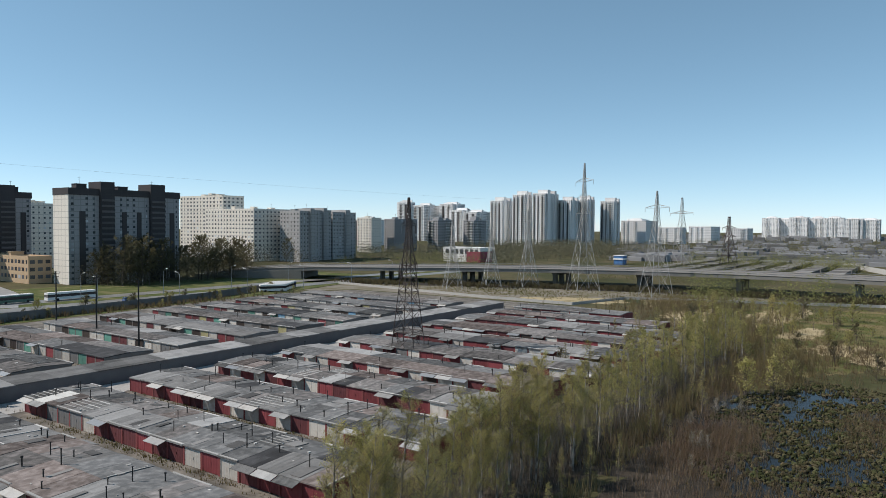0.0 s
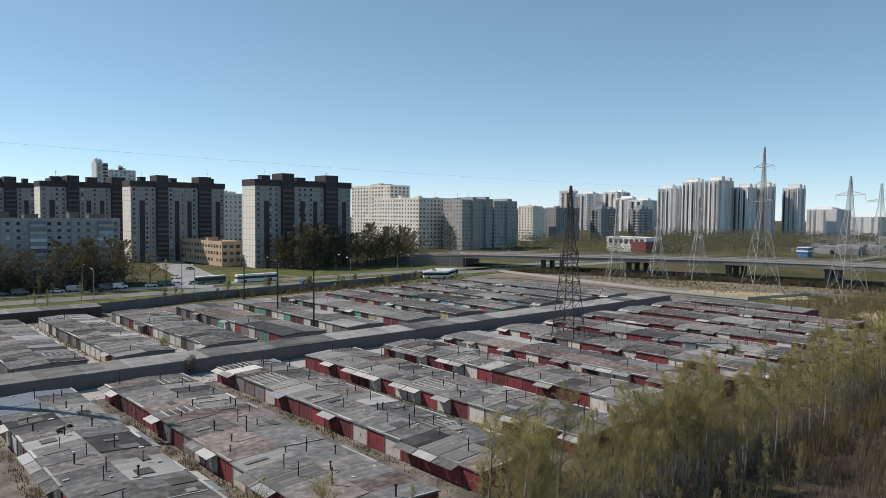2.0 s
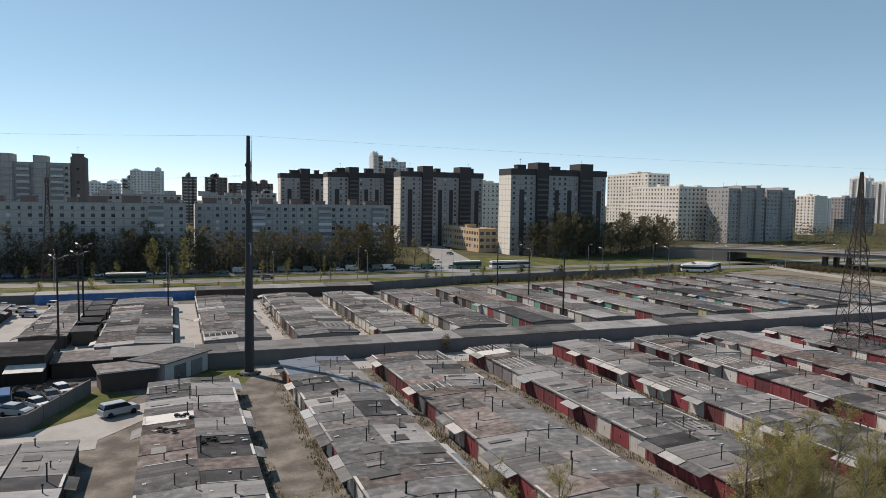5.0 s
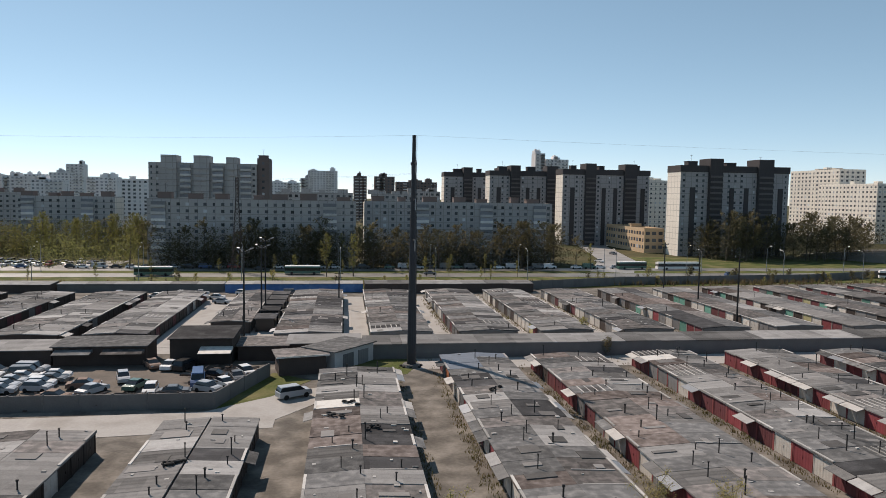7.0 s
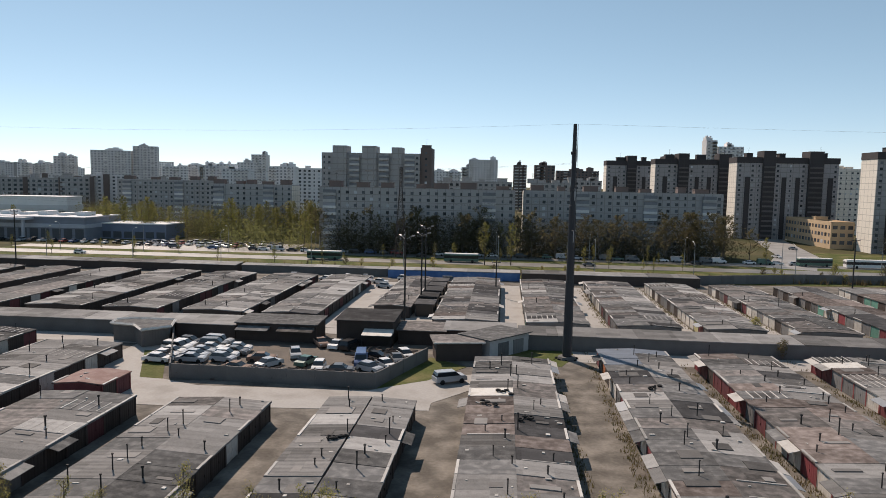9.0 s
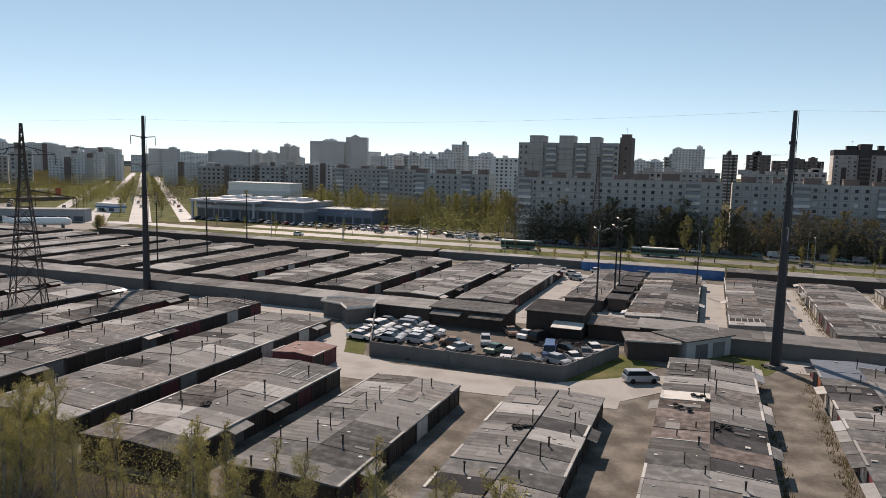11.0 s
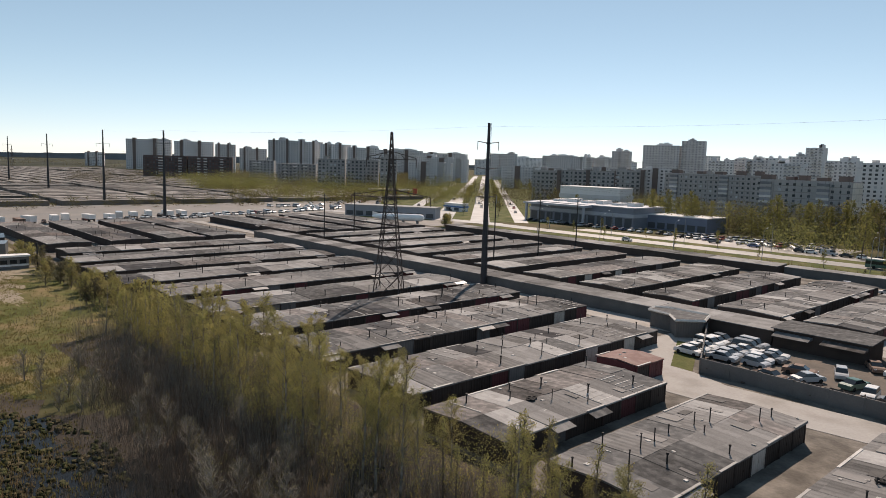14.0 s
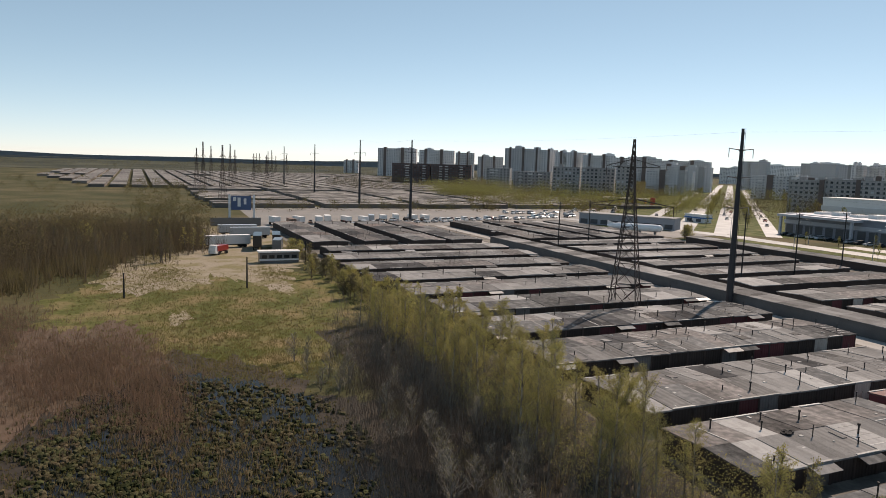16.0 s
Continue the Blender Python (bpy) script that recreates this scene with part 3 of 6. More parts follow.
# field on the near side of the long row
LOWER = [(-2.9, 7.4, 47, 101), (15.7, 25.8, 48, 109), (30.5, 41.5, 47, 108.5), (48, 59.5, 48, 108.8), (64.5, 76.5, 48, 108.5), (81.5, 93, 49, 108.8),
         (97.2, 109, 49, 108.8), (113.8, 125.5, 46, 108.5), (130.3, 142, 46, 108.5), (146.8, 158.5, 45, 108.5), (163, 175, 45, 108.5),
         (179.5, 191, 58, 108.5), (195.5, 207, 74, 108.5)]
for i, (x0, x1, y0, y1) in enumerate(LOWER):
    red = i >= 2
    x1 -= 1.8 if i >= 3 else 0
    sp = {}
    if i == 1:
        n = round((y1 - y0) / BAY)
        sp = {(n - 1, 0): ROOF_BLUE, (n - 2, 0): ROOF_BLUE, (n - 3, 0): ROOF_BLUE, (n - 1, 1): ROOF_BLUE}
    if i == 3:
        n = round((y1 - y0) / BAY)
        sp = {(n - 2, 0): ROOF_WHITE}
    if i == 0:
        sp = {(11, 0): ROOF_WHITE}
    garage_row(x0, x1, y0, y1, REDDISH if i else MOTLEY, ROOFWARM, WALL_RED if red else None, 0.4 if x0 < 95 else 0.15, 0.34, 0,
               "low double row of red-doored garages under patched felt roofs" if red else "", sp, wide=1 if x0 < 95 else 3)
LEFT = [(-19.2, -9.3, 47, 79.5), (-36.5, -25.8, 47, 77.2), (-53.2, -42, 47, 77.2), (-69.6, -57.6, 49, 101.5), (-87.8, -76.2, 49, 108), (-104, -92.8, 49, 108),
        (-120.8, -109.3, 49, 108), (-138, -126.6, 49, 108), (-154.5, -143.2, 47, 108), (-171.2, -160, 46, 108), (-189, -177.5, 47, 108), (-206, -194.6, 50, 108)]
for i, (x0, x1, y0, y1) in enumerate(LEFT):
    # doors lean to dark brown: shade on the east fronts put into their paint
    garage_row(x0, x1, y0, y1, {"brown": 6, "maroon": 2, "grey": 0.7, "white": 0.25}, UPMIX, None, 0.4 if x0 > -125 else 0.2, 0.14, fronts=(1,) if x0 > -140 else (), wide=1 if x0 > -110 else 2)
garage_row(-54.2, -48, 79.8, 86.4, {"brown": 1, "maroon": 1}, {0: 1}, WALL_RED, 0.1, 0, 0, "short block of garages under rusty red sheet roofing",
           {(i, s): ROOF_RED for i in range(4) for s in (0, 1)})
# field beyond it
UPPER = [(-12.2, -0.3), (5.4, 16.6), (22, 33.2), (38, 49.8), (54.4, 66.2), (71, 82.8), (87.6, 99.2), (104, 115.8), (120.6, 132.2), (137, 148.8), (153.6, 165.2),
         (170, 181.8), (186.4, 198)]
for i, (x0, x1) in enumerate(UPPER):
    garage_row(x0, x1 - (1.6 if x0 > 30 else 0), 129, 186 + max(0, x0 - 60) * 0.09, MOTLEY, ROOFDARK, WALL_PALE, 0.05, 0.1, 0, "low double row of garages with motley painted doors", fronts=(0, 1) if x0 < 20 else (0,), wide=1 if x0 < 60 else 3)
for x0, x1 in ((-45.2, -34.8), (-61, -49.3), (-77.3, -66.5), (-93.4, -82.2), (-110.2, -99.4), (-127, -117), (-143.4, -133.4), (-160, -150), (-176.6, -166), (-193, -182.6), (-209.5, -199)):
    # mostly brown doors again, standing for the darkness of the shaded side
    garage_row(x0, x1, 129, 184.5, {"brown": 7, "maroon": 1, "grey": 1.2, "white": 0.3}, UPMIX, None, 0.06, 0.1, fronts=(1,) if x0 > -120 else (), wide=1 if x0 > -100 else 3)
# rows that run the other way at the western end
for yc in (56, 73, 90, 104):
    garage_row(-252 - 5.6, -252 + 5.6, yc - 35, yc + 35, {"brown": 4, "grey": 2}, ROOFDARK, None, 0.12, 0.15, 90, fronts=(), wide=3)
for yc in (135, 151.5, 168, 184):
    garage_row(-252 - 5.6, -252 + 5.6, yc - 35, yc + 35, {"brown": 4, "grey": 2}, ROOFDARK, None, 0.05, 0.15, 90, fronts=(), wide=3)


# ---- the long single row across the middle, and the one along the road ----
def long_row(x0, x1, y0, y1, h, roof, wall, label, step=3.25, drop=0.25):
    row = thing("long_garage_row", label, "garage row", ((x0 + x1) / 2, (y0 + y1) / 2, 0), "garage rows")
    lx, ly = (x1 - x0) / 2, (y1 - y0) / 2
    part("wall", Shape().prism([(-lx, -ly), (lx, -ly), (lx, ly), (-lx, ly)], 0, [h - drop - 0.1, h - drop - 0.1, h - 0.1, h - 0.1]), wall, row)
    n = int((x1 - x0) / step / 2)
    s = Shape()
    b, a = 2 * lx / n - 0.03, ly + 0.25
    s.prism([(0, -a), (b, -a), (b, a), (0, a)], 0, 0.14)
    s.v = [(x, y, z + drop * (y / (2 * ly) - 0.5)) for x, y, z in s.v]
    me = s.mesh("roof_panel", roof)
    for i in range(n):
        part("roof_panel", me, None, row, "", pose(-lx + i * 2 * lx / n, 0, h - 0.07 + rnd.uniform(-0.03, 0.05)))
    return row


long_row(3.5, 203, 117.2, 123.2, 2.75, SPINE_ROOF, FENCE, "long unbroken row of garages with a blank concrete rear wall")
long_row(-224, -54, 116.8, 122.8, 2.75, SPINE_ROOF, FENCE, "long unbroken row of garages with a blank concrete rear wall")
long_row(6, 55, 197, 203, 2.9, SPINE_ROOF, WALL_DARK, "single row of garages backing on the road verge")
long_row(-214, -78, 199, 205, 2.6, SPINE_ROOF, WALL_DARK, "single row of garages backing on the road verge")
long_row(-32.5, 5.6, 199, 203.4, 2.7, ROOFS[1], BLUE, "low blue-painted row of lock-ups")
long_row(-77, -33, 201, 204, 2.5, ROOFS[1], FENCE, "low pale row of lock-ups")


def fence(pts, h, name="fence", label="concrete slab fence", material=None):
    f = thing(name, label, "fence", (*pts[0], 0))
    for (ax, ay), (bx, by) in zip(pts, pts[1:]):
        L = math.hypot(bx - ax, by - ay)
        n = max(1, round(L / (4 if L < 120 else 25)))
        ang = math.degrees(math.atan2(by - ay, bx - ax))
        s = Shape().box(0, L / n - 0.02, -0.09, 0.09, 0, h).box(-0.12, 0.12, -0.14, 0.14, 0, h + 0.1)
        me = s.mesh("fence_slab", material or FENCE)
        for i in range(n):
            k = i / n
            part("fence_slab", me, None, f, "", pose(ax + (bx - ax) * k - pts[0][0], ay + (by - ay) * k - pts[0][1], 0, 0, 0, ang))
    return f


fence([(56, 204), (90, 214), (160, 221), (208, 236)], 2.6, label="dark concrete slab fence along the verge")
fence([(-55.5, 114), (-45.2, 91.8), (-16.2, 91.4), (-10.8, 107)], 2.1, label="grey concrete slab fence round the scrap yard")


# ---- apartment blocks ----
def facade(shape, bright, face, a0, a1, fixed, storeys, z0, dz, bay, win_w=1.2, win_h=1.15, skip=(), seed=0):
    """Panes on one face. face: S, W or E; a0 to a1 along it; fixed: the wall's plane."""
    r = random.Random(seed)
    n = max(1, int((a1 - a0) / bay))
    step = (a1 - a0) / n
    for i in range(n):
        f = (i + 0.5) / n
        if any(u <= f <= v for u, v in skip):
            continue
        c = a0 + (i + 0.5) * step
        w = win_w * (0.6 if (i * 7 + seed) % 5 == 0 else 1)
        for k in range(storeys):
            z = z0 + k * dz
            target = bright if bright is not None and r.random() < 0.09 else shape
            lo, hi = c - w / 2, c + w / 2
            if face == "S":
                target.quad((lo, fixed - 0.04, z), (hi, fixed - 0.04, z), (hi, fixed - 0.04, z + win_h), (lo, fixed - 0.04, z + win_h))
            elif face == "W":
                target.quad((fixed - 0.04, hi, z), (fixed - 0.04, lo, z), (fixed - 0.04, lo, z + win_h), (fixed - 0.04, hi, z + win_h))
            else:
                target.quad((fixed + 0.04, lo, z), (fixed + 0.04, hi, z), (fixed + 0.04, hi, z + win_h), (fixed + 0.04, lo, z + win_h))


def block(label, x0, x1, y0, y1, h, storeys, wall, faces="SW", bay=3.2, plinth=1.6, attic=0.0, attic_mat=None, towers=(), recesses=(), balconies=(),
          end_wall=None, boxes=3, category="apartment block", name="apartment_block", seed=1, win=(1.2, 1.15), turn=0, wstrips=()):
    far_off = y0 > 560 or abs(x0) > 600
    b = thing(name, label, category, ((x0 + x1) / 2, (y0 + y1) / 2, 0), "apartment blocks", turn)
    lx, ly = (x1 - x0) / 2, (y1 - y0) / 2
    part("wall", Shape().box(-lx, lx, -ly, ly, 0, h - attic), wall, b)
    if end_wall:
        part("end_wall", Shape().box(-lx - 0.25, -lx, -ly - 0.25, ly + 0.25, 0, h - attic), end_wall, b, "pale concrete end wall")
    roof = Shape()
    if attic:
        roof.box(-lx - 0.4, lx + 0.4, -ly - 0.4, ly + 0.4, h - attic, h)
        part("attic", roof, attic_mat, b, "dark attic storey")
    elif not far_off:
        roof.box(-lx, lx, -ly, -ly + 0.3, h, h + 0.6).box(-lx, lx, ly - 0.3, ly, h, h + 0.6).box(-lx, -lx + 0.3, -ly, ly, h, h + 0.6).box(lx - 0.3, lx, -ly, ly, h, h + 0.6)
        part("parapet", roof, wall, b)
    r = random.Random(seed)
    for i in range(boxes if y0 < 520 and abs(x0) < 520 else 0 if far_off else min(boxes, 1)):
        c = -lx + (i + 0.5) * 2 * lx / boxes + r.uniform(-2, 2)
        w, hh = r.uniform(1.5, 3.2), r.uniform(1.6, 3.0)
        part("roof_house", Shape().box(c - w, c + w, -2, 2.4, h, h + hh).box(c - w - 0.2, c + w + 0.2, -2.2, 2.6, h + hh, h + hh + 0.2), attic_mat or wall, b)
        if i % 2 == 0 and h < 48 and y0 < 500:
            part("aerial", Shape().beam((c, 0, h + hh + 0.2), (c, 0, h + hh + 3.5), 0.12).beam((c - 0.7, 0, h + hh + 3), (c + 0.7, 0, h + hh + 3), 0.1), BLACK, b)
    if far_off and h > 34:
        step = Shape()
        for i in range(2):
            c = -lx + r.uniform(0.15, 0.85) * 2 * lx
            w, hh = lx * r.uniform(0.12, 0.35), r.uniform(1.2, 3.4)
            step.box(c - w, c + w, -ly * 0.6, ly * 0.6, h, h + hh).box(c - w * 0.5, c + w * 0.4, -ly * 0.4, ly * 0.3, h + hh, h + hh + r.uniform(0.6, 1.6))
        tagged(part("roof_house", step, wall, b), kind="stuff")
    if far_off:
        stack = Shape()
        spots_ = [r.uniform(0.08, 0.92) for _ in range(3)]
        for k in range(storeys):
            z = plinth + k * (h - attic - plinth) / storeys
            for f in spots_:
                c = -lx + f * 2 * lx
                stack.box(c - 2.0, c + 2.0, -ly - 1.1, -ly, z, z + 1.1)
                if "W" in faces:
                    c = -ly + f * 2 * ly
                    stack.box(-lx - 1.1, -lx, c - 1.6, c + 1.6, z, z + 1.1)
        tagged(part("balcony_column", stack, BALCONY, b), kind="stuff")
    for f, w in wstrips:
        c = -ly + f * 2 * ly
        part("loggia_strip", Shape().box(-lx - 0.4, -lx + 0.5, c - w, c + w, 0, h * 0.94), PANEL_DARK, b)
    skip = []
    for f0, f1, extra, m in towers:
        c0, c1 = -lx + f0 * 2 * lx, -lx + f1 * 2 * lx
        t = part("stair_tower", Shape().box(c0, c1, -ly - 1.6, ly * 0.4, 0, h + extra), m, b)
        loggia = Shape()
        for k in range(storeys):
            z = plinth + k * (h - attic - plinth) / storeys
            loggia.box(c0 + 0.4, c1 - 0.4, -ly - 2.3, -ly - 1.6, z, z + 1.0)
        if far_off:
            skip.append((f0 - 0.01, f1 + 0.01))
            continue
        tagged(part("loggia_cladding", loggia, LOGGIA if m is PANEL_DARK else m, t), kind="stuff")
        skip.append((f0 - 0.01, f1 + 0.01))
    for f, w, top in recesses:
        c = -lx + f * 2 * lx
        part("loggia_strip", Shape().box(c - w, c + w, -ly - 0.35, -ly + 0.5, 0, h * top), PANEL_DARK, b)
        skip.append((f - w / lx / 2 - 0.005, f + w / lx / 2 + 0.005))
    for f in balconies:
        c = -lx + f * 2 * lx
        s, gl = Shape(), Shape()
        for k in range(storeys):
            z = plinth + k * (h - attic - plinth) / storeys - 0.2
            s.box(c - 2.6, c + 2.6, -ly - 1.2, -ly, z, z + 1.05)
            gl.box(c - 2.5, c + 2.5, -ly - 1.1, -ly, z + 1.05, z + 2.3)
        st = part("balcony_column", s, BALCONY, b)
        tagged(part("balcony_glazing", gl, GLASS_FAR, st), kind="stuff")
        tagged(st, kind="stuff")
        skip.append((f - 3.2 / lx / 2, f + 3.2 / lx / 2))
    dark, pale = Shape(), None if far_off else Shape()
    dz = (h - attic - plinth) / storeys
    if "S" in faces:
        facade(dark, pale, "S", -lx, lx, -ly, storeys, plinth + 0.6, dz, bay, win[0], win[1], skip, seed)
    if "W" in faces and not end_wall:
        facade(dark, pale, "W", -ly, ly, -lx, storeys, plinth + 0.6, dz, bay, win[0], win[1], (), seed + 1)
    if "E" in faces:
        facade(dark, pale, "E", -ly, ly, lx, storeys, plinth + 0.6, dz, bay, win[0], win[1], (), seed + 2)
    if dark.f:
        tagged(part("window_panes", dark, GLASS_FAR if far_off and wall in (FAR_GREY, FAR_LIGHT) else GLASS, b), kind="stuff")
    if pale and pale.f:
        tagged(part("lit_window_panes", pale, GLASS_BRIGHT, b), kind="stuff")
    return b


SIXTEEN = dict(storeys=15, wall=PANEL_SLATE, faces="S", attic=3.2, attic_mat=PANEL_DARK, end_wall=PANEL_LIGHT, boxes=3,
               towers=((0.25, 0.37, 3.4, PANEL_DARK), (0.70, 0.84, 3.4, PANEL_DARK)),
               recesses=((0.11, 1.35, 0.76), (0.47, 1.15, 0.76), (0.605, 1.15, 0.76), (0.925, 1.3, 0.76)))
TALLTEXT = "sixteen-storey grey panel block with dark stair towers and attic"
block(TALLTEXT, 162, 219, 322, 335.4, 44.5, seed=3, **SIXTEEN)
block(TALLTEXT, 126, 179, 395, 408, 44.5, seed=4, **SIXTEEN)
block(TALLTEXT, 92, 145, 440, 453, 44.5, seed=5, **SIXTEEN)
block(TALLTEXT, 69, 122, 485, 498, 44.5, seed=6, **SIXTEEN)
NINE = "nine-storey grey panel apartment block with glazed balconies"
block(NINE, -72.5, 4.6, 272, 284, 24.6, 9, PANEL_GREY, "S", balconies=(0.055, 0.87), seed=11, boxes=7, attic_mat=PANEL_BROWN)
block(NINE, 8.2, 86, 283, 295, 24.6, 9, PANEL_GREY, "S", balconies=(0.30, 0.64, 0.93), end_wall=PANEL_LIGHT, seed=12, boxes=7, attic_mat=PANEL_BROWN)
p3 = block(NINE, -145, -103, 335, 347, 24.4, 9, PANEL_GREY, "S", balconies=(0.12, 0.72), seed=13, boxes=5, attic_mat=PANEL_BROWN)
part("end_wall", Shape().box(21, 21.25, -6.2, 6.2, 0, 24.6), PANEL_LIGHT, p3, "cream concrete end wall")
block(NINE, -230, -166, 400, 412, 25.5, 9, PANEL_GREY, "S", balconies=(0.1, 0.6), seed=14, boxes=5, attic_mat=PANEL_BROWN)
block("tall grey tower block with stepped roof houses and balconies", -95, -43.5, 360, 374, 41.5, 14, PANEL_GREY, "SE", boxes=0, seed=15, bay=2.6,
      towers=((0.12, 0.26, 4.2, PANEL_GREY), (0.42, 0.56, 4.2, PANEL_GREY), (0.72, 0.82, 3.6, PANEL_GREY)), balconies=(0.34, 0.64, 0.90))
block("brown brick stair wing of a tower block", -43.4, -37.5, 362, 376, 44.5, 14, PANEL_BROWN, "S", boxes=1, seed=16)
hotel = block("sunlit cream hotel block with many small windows", 353, 403, 424, 483, 40, 12, PANEL_LIGHT, "SW", boxes=3, seed=21, win=(1.7, 1.3), bay=3.6, category="hotel", name="hotel_block")
block("tall cream tower block with roof aerials", 370, 392, 483.5, 542, 52, 16, PANEL_LIGHT, "SW", boxes=5, seed=22, bay=4.2, win=(2.0, 1.5))
block("sunlit cream tower block between grey ones", 206, 226, 455, 490, 40, 12, PANEL_LIGHT, "SW", boxes=2, seed=23)
block("low ochre brick school building with rows of windows", 153, 163.5, 341, 394, 12.2, 3, PANEL_BRICK, "SW", boxes=1, seed=24, win=(2.2, 1.7), bay=3.4, category="school", name="school_building")
for i, (x, y, w) in enumerate(((372, 362, 18), (396, 372, 18), (420, 374, 26))):
    block("grey twelve-storey block partly in shade", x - 2, x + w, y + 30, y + 52, 38.5 + i % 2, 12, PANEL_GREY, "SW", boxes=2, seed=30 + i, end_wall=None,
          towers=((0.5, 0.7, 2.5, PANEL_GREY),))


def tower_group(rows, wall, label, storey=2.9, faces="S", depth=14, seed=50, bay=3.4, boxes=2, towers=(), attic=0.0, turn=0, wstrips=()):
    for i, (x, y, w, h) in enumerate(rows):
        n = max(2, int((h - 3) / storey))
        block(label, x - w / 2, x + w / 2, y, y + depth, h - (2 if boxes else 0), n, wall, faces, boxes=boxes, seed=seed + i, bay=bay, win=(1.8, 1.5),
              towers=towers, attic=attic, attic_mat=PANEL_DARK if attic else None, turn=turn, wstrips=wstrips)


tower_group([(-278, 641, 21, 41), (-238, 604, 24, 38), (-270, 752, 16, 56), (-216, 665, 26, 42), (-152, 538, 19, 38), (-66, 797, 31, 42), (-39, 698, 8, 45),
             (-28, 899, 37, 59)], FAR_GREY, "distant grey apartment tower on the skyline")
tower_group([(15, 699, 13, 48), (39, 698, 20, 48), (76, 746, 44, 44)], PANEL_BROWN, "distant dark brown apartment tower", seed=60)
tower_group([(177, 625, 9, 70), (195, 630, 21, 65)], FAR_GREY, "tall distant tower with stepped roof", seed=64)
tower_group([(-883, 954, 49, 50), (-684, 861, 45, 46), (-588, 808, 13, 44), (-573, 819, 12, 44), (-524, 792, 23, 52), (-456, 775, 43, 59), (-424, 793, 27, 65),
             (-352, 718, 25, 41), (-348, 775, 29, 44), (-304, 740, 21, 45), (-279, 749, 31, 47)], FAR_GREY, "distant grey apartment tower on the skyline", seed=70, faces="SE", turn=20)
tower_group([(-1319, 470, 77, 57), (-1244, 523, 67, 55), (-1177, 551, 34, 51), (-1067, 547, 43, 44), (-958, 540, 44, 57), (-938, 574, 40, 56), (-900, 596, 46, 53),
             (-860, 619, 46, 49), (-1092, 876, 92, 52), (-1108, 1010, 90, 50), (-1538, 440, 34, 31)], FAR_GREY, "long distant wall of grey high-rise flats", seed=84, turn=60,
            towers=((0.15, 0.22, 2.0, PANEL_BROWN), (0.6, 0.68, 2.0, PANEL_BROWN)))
tower_group([(-842, 317, 49, 29), (-814, 360, 51, 29)], PANEL_RED, "long red-brick block far behind the trees", seed=96, turn=60)
tower_group([(-708, 372, 27, 27), (-604, 354, 37, 25), (-536, 349, 24, 30), (-512, 366, 28, 30), (-475, 366, 14, 33)], PANEL_MID, "grey slab block behind trees", seed=99, turn=50)
tower_group([(-354, 433, 24, 26), (-334, 443, 24, 27), (-314, 451, 24, 27), (-295, 458, 22, 28), (-250, 470, 40, 27)], PANEL_MID, "nine-storey block with dark stairwell strips", seed=105,
            towers=((0.84, 0.96, 1.0, PANEL_BROWN),), turn=25)
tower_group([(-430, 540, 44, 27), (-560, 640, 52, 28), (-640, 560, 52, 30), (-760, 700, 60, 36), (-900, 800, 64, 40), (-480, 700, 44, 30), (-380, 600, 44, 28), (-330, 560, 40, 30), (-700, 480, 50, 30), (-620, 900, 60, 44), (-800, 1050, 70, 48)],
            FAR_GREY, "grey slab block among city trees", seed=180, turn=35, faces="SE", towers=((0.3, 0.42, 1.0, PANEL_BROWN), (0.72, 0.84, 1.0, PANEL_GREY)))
# the white wall colour stands for haze at the avenue's end
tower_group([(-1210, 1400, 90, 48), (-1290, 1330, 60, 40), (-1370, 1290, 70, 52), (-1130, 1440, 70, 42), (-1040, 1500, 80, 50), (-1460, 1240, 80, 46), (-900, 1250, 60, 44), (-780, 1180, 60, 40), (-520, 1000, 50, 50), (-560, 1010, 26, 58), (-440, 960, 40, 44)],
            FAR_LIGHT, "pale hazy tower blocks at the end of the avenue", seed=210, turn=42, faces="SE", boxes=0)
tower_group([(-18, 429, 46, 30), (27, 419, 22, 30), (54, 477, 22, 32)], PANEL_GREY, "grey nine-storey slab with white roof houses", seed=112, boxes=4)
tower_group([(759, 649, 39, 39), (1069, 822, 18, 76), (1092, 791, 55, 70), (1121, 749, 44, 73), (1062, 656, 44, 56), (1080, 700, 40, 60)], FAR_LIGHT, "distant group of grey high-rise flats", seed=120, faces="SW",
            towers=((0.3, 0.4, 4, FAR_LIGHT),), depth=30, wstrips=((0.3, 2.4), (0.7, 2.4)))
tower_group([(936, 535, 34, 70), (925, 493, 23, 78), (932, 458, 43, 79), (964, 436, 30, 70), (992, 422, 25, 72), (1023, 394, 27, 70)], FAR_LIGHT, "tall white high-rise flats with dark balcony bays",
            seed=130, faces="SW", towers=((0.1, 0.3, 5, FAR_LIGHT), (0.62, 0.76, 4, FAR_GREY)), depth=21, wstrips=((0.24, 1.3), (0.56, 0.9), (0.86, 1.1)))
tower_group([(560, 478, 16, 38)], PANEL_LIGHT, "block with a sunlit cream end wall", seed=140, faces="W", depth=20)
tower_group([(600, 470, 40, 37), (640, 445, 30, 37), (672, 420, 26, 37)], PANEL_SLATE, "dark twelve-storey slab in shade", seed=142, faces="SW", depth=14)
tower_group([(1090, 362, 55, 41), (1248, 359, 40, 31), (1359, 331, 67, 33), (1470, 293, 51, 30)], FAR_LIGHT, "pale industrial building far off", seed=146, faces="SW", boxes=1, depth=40)
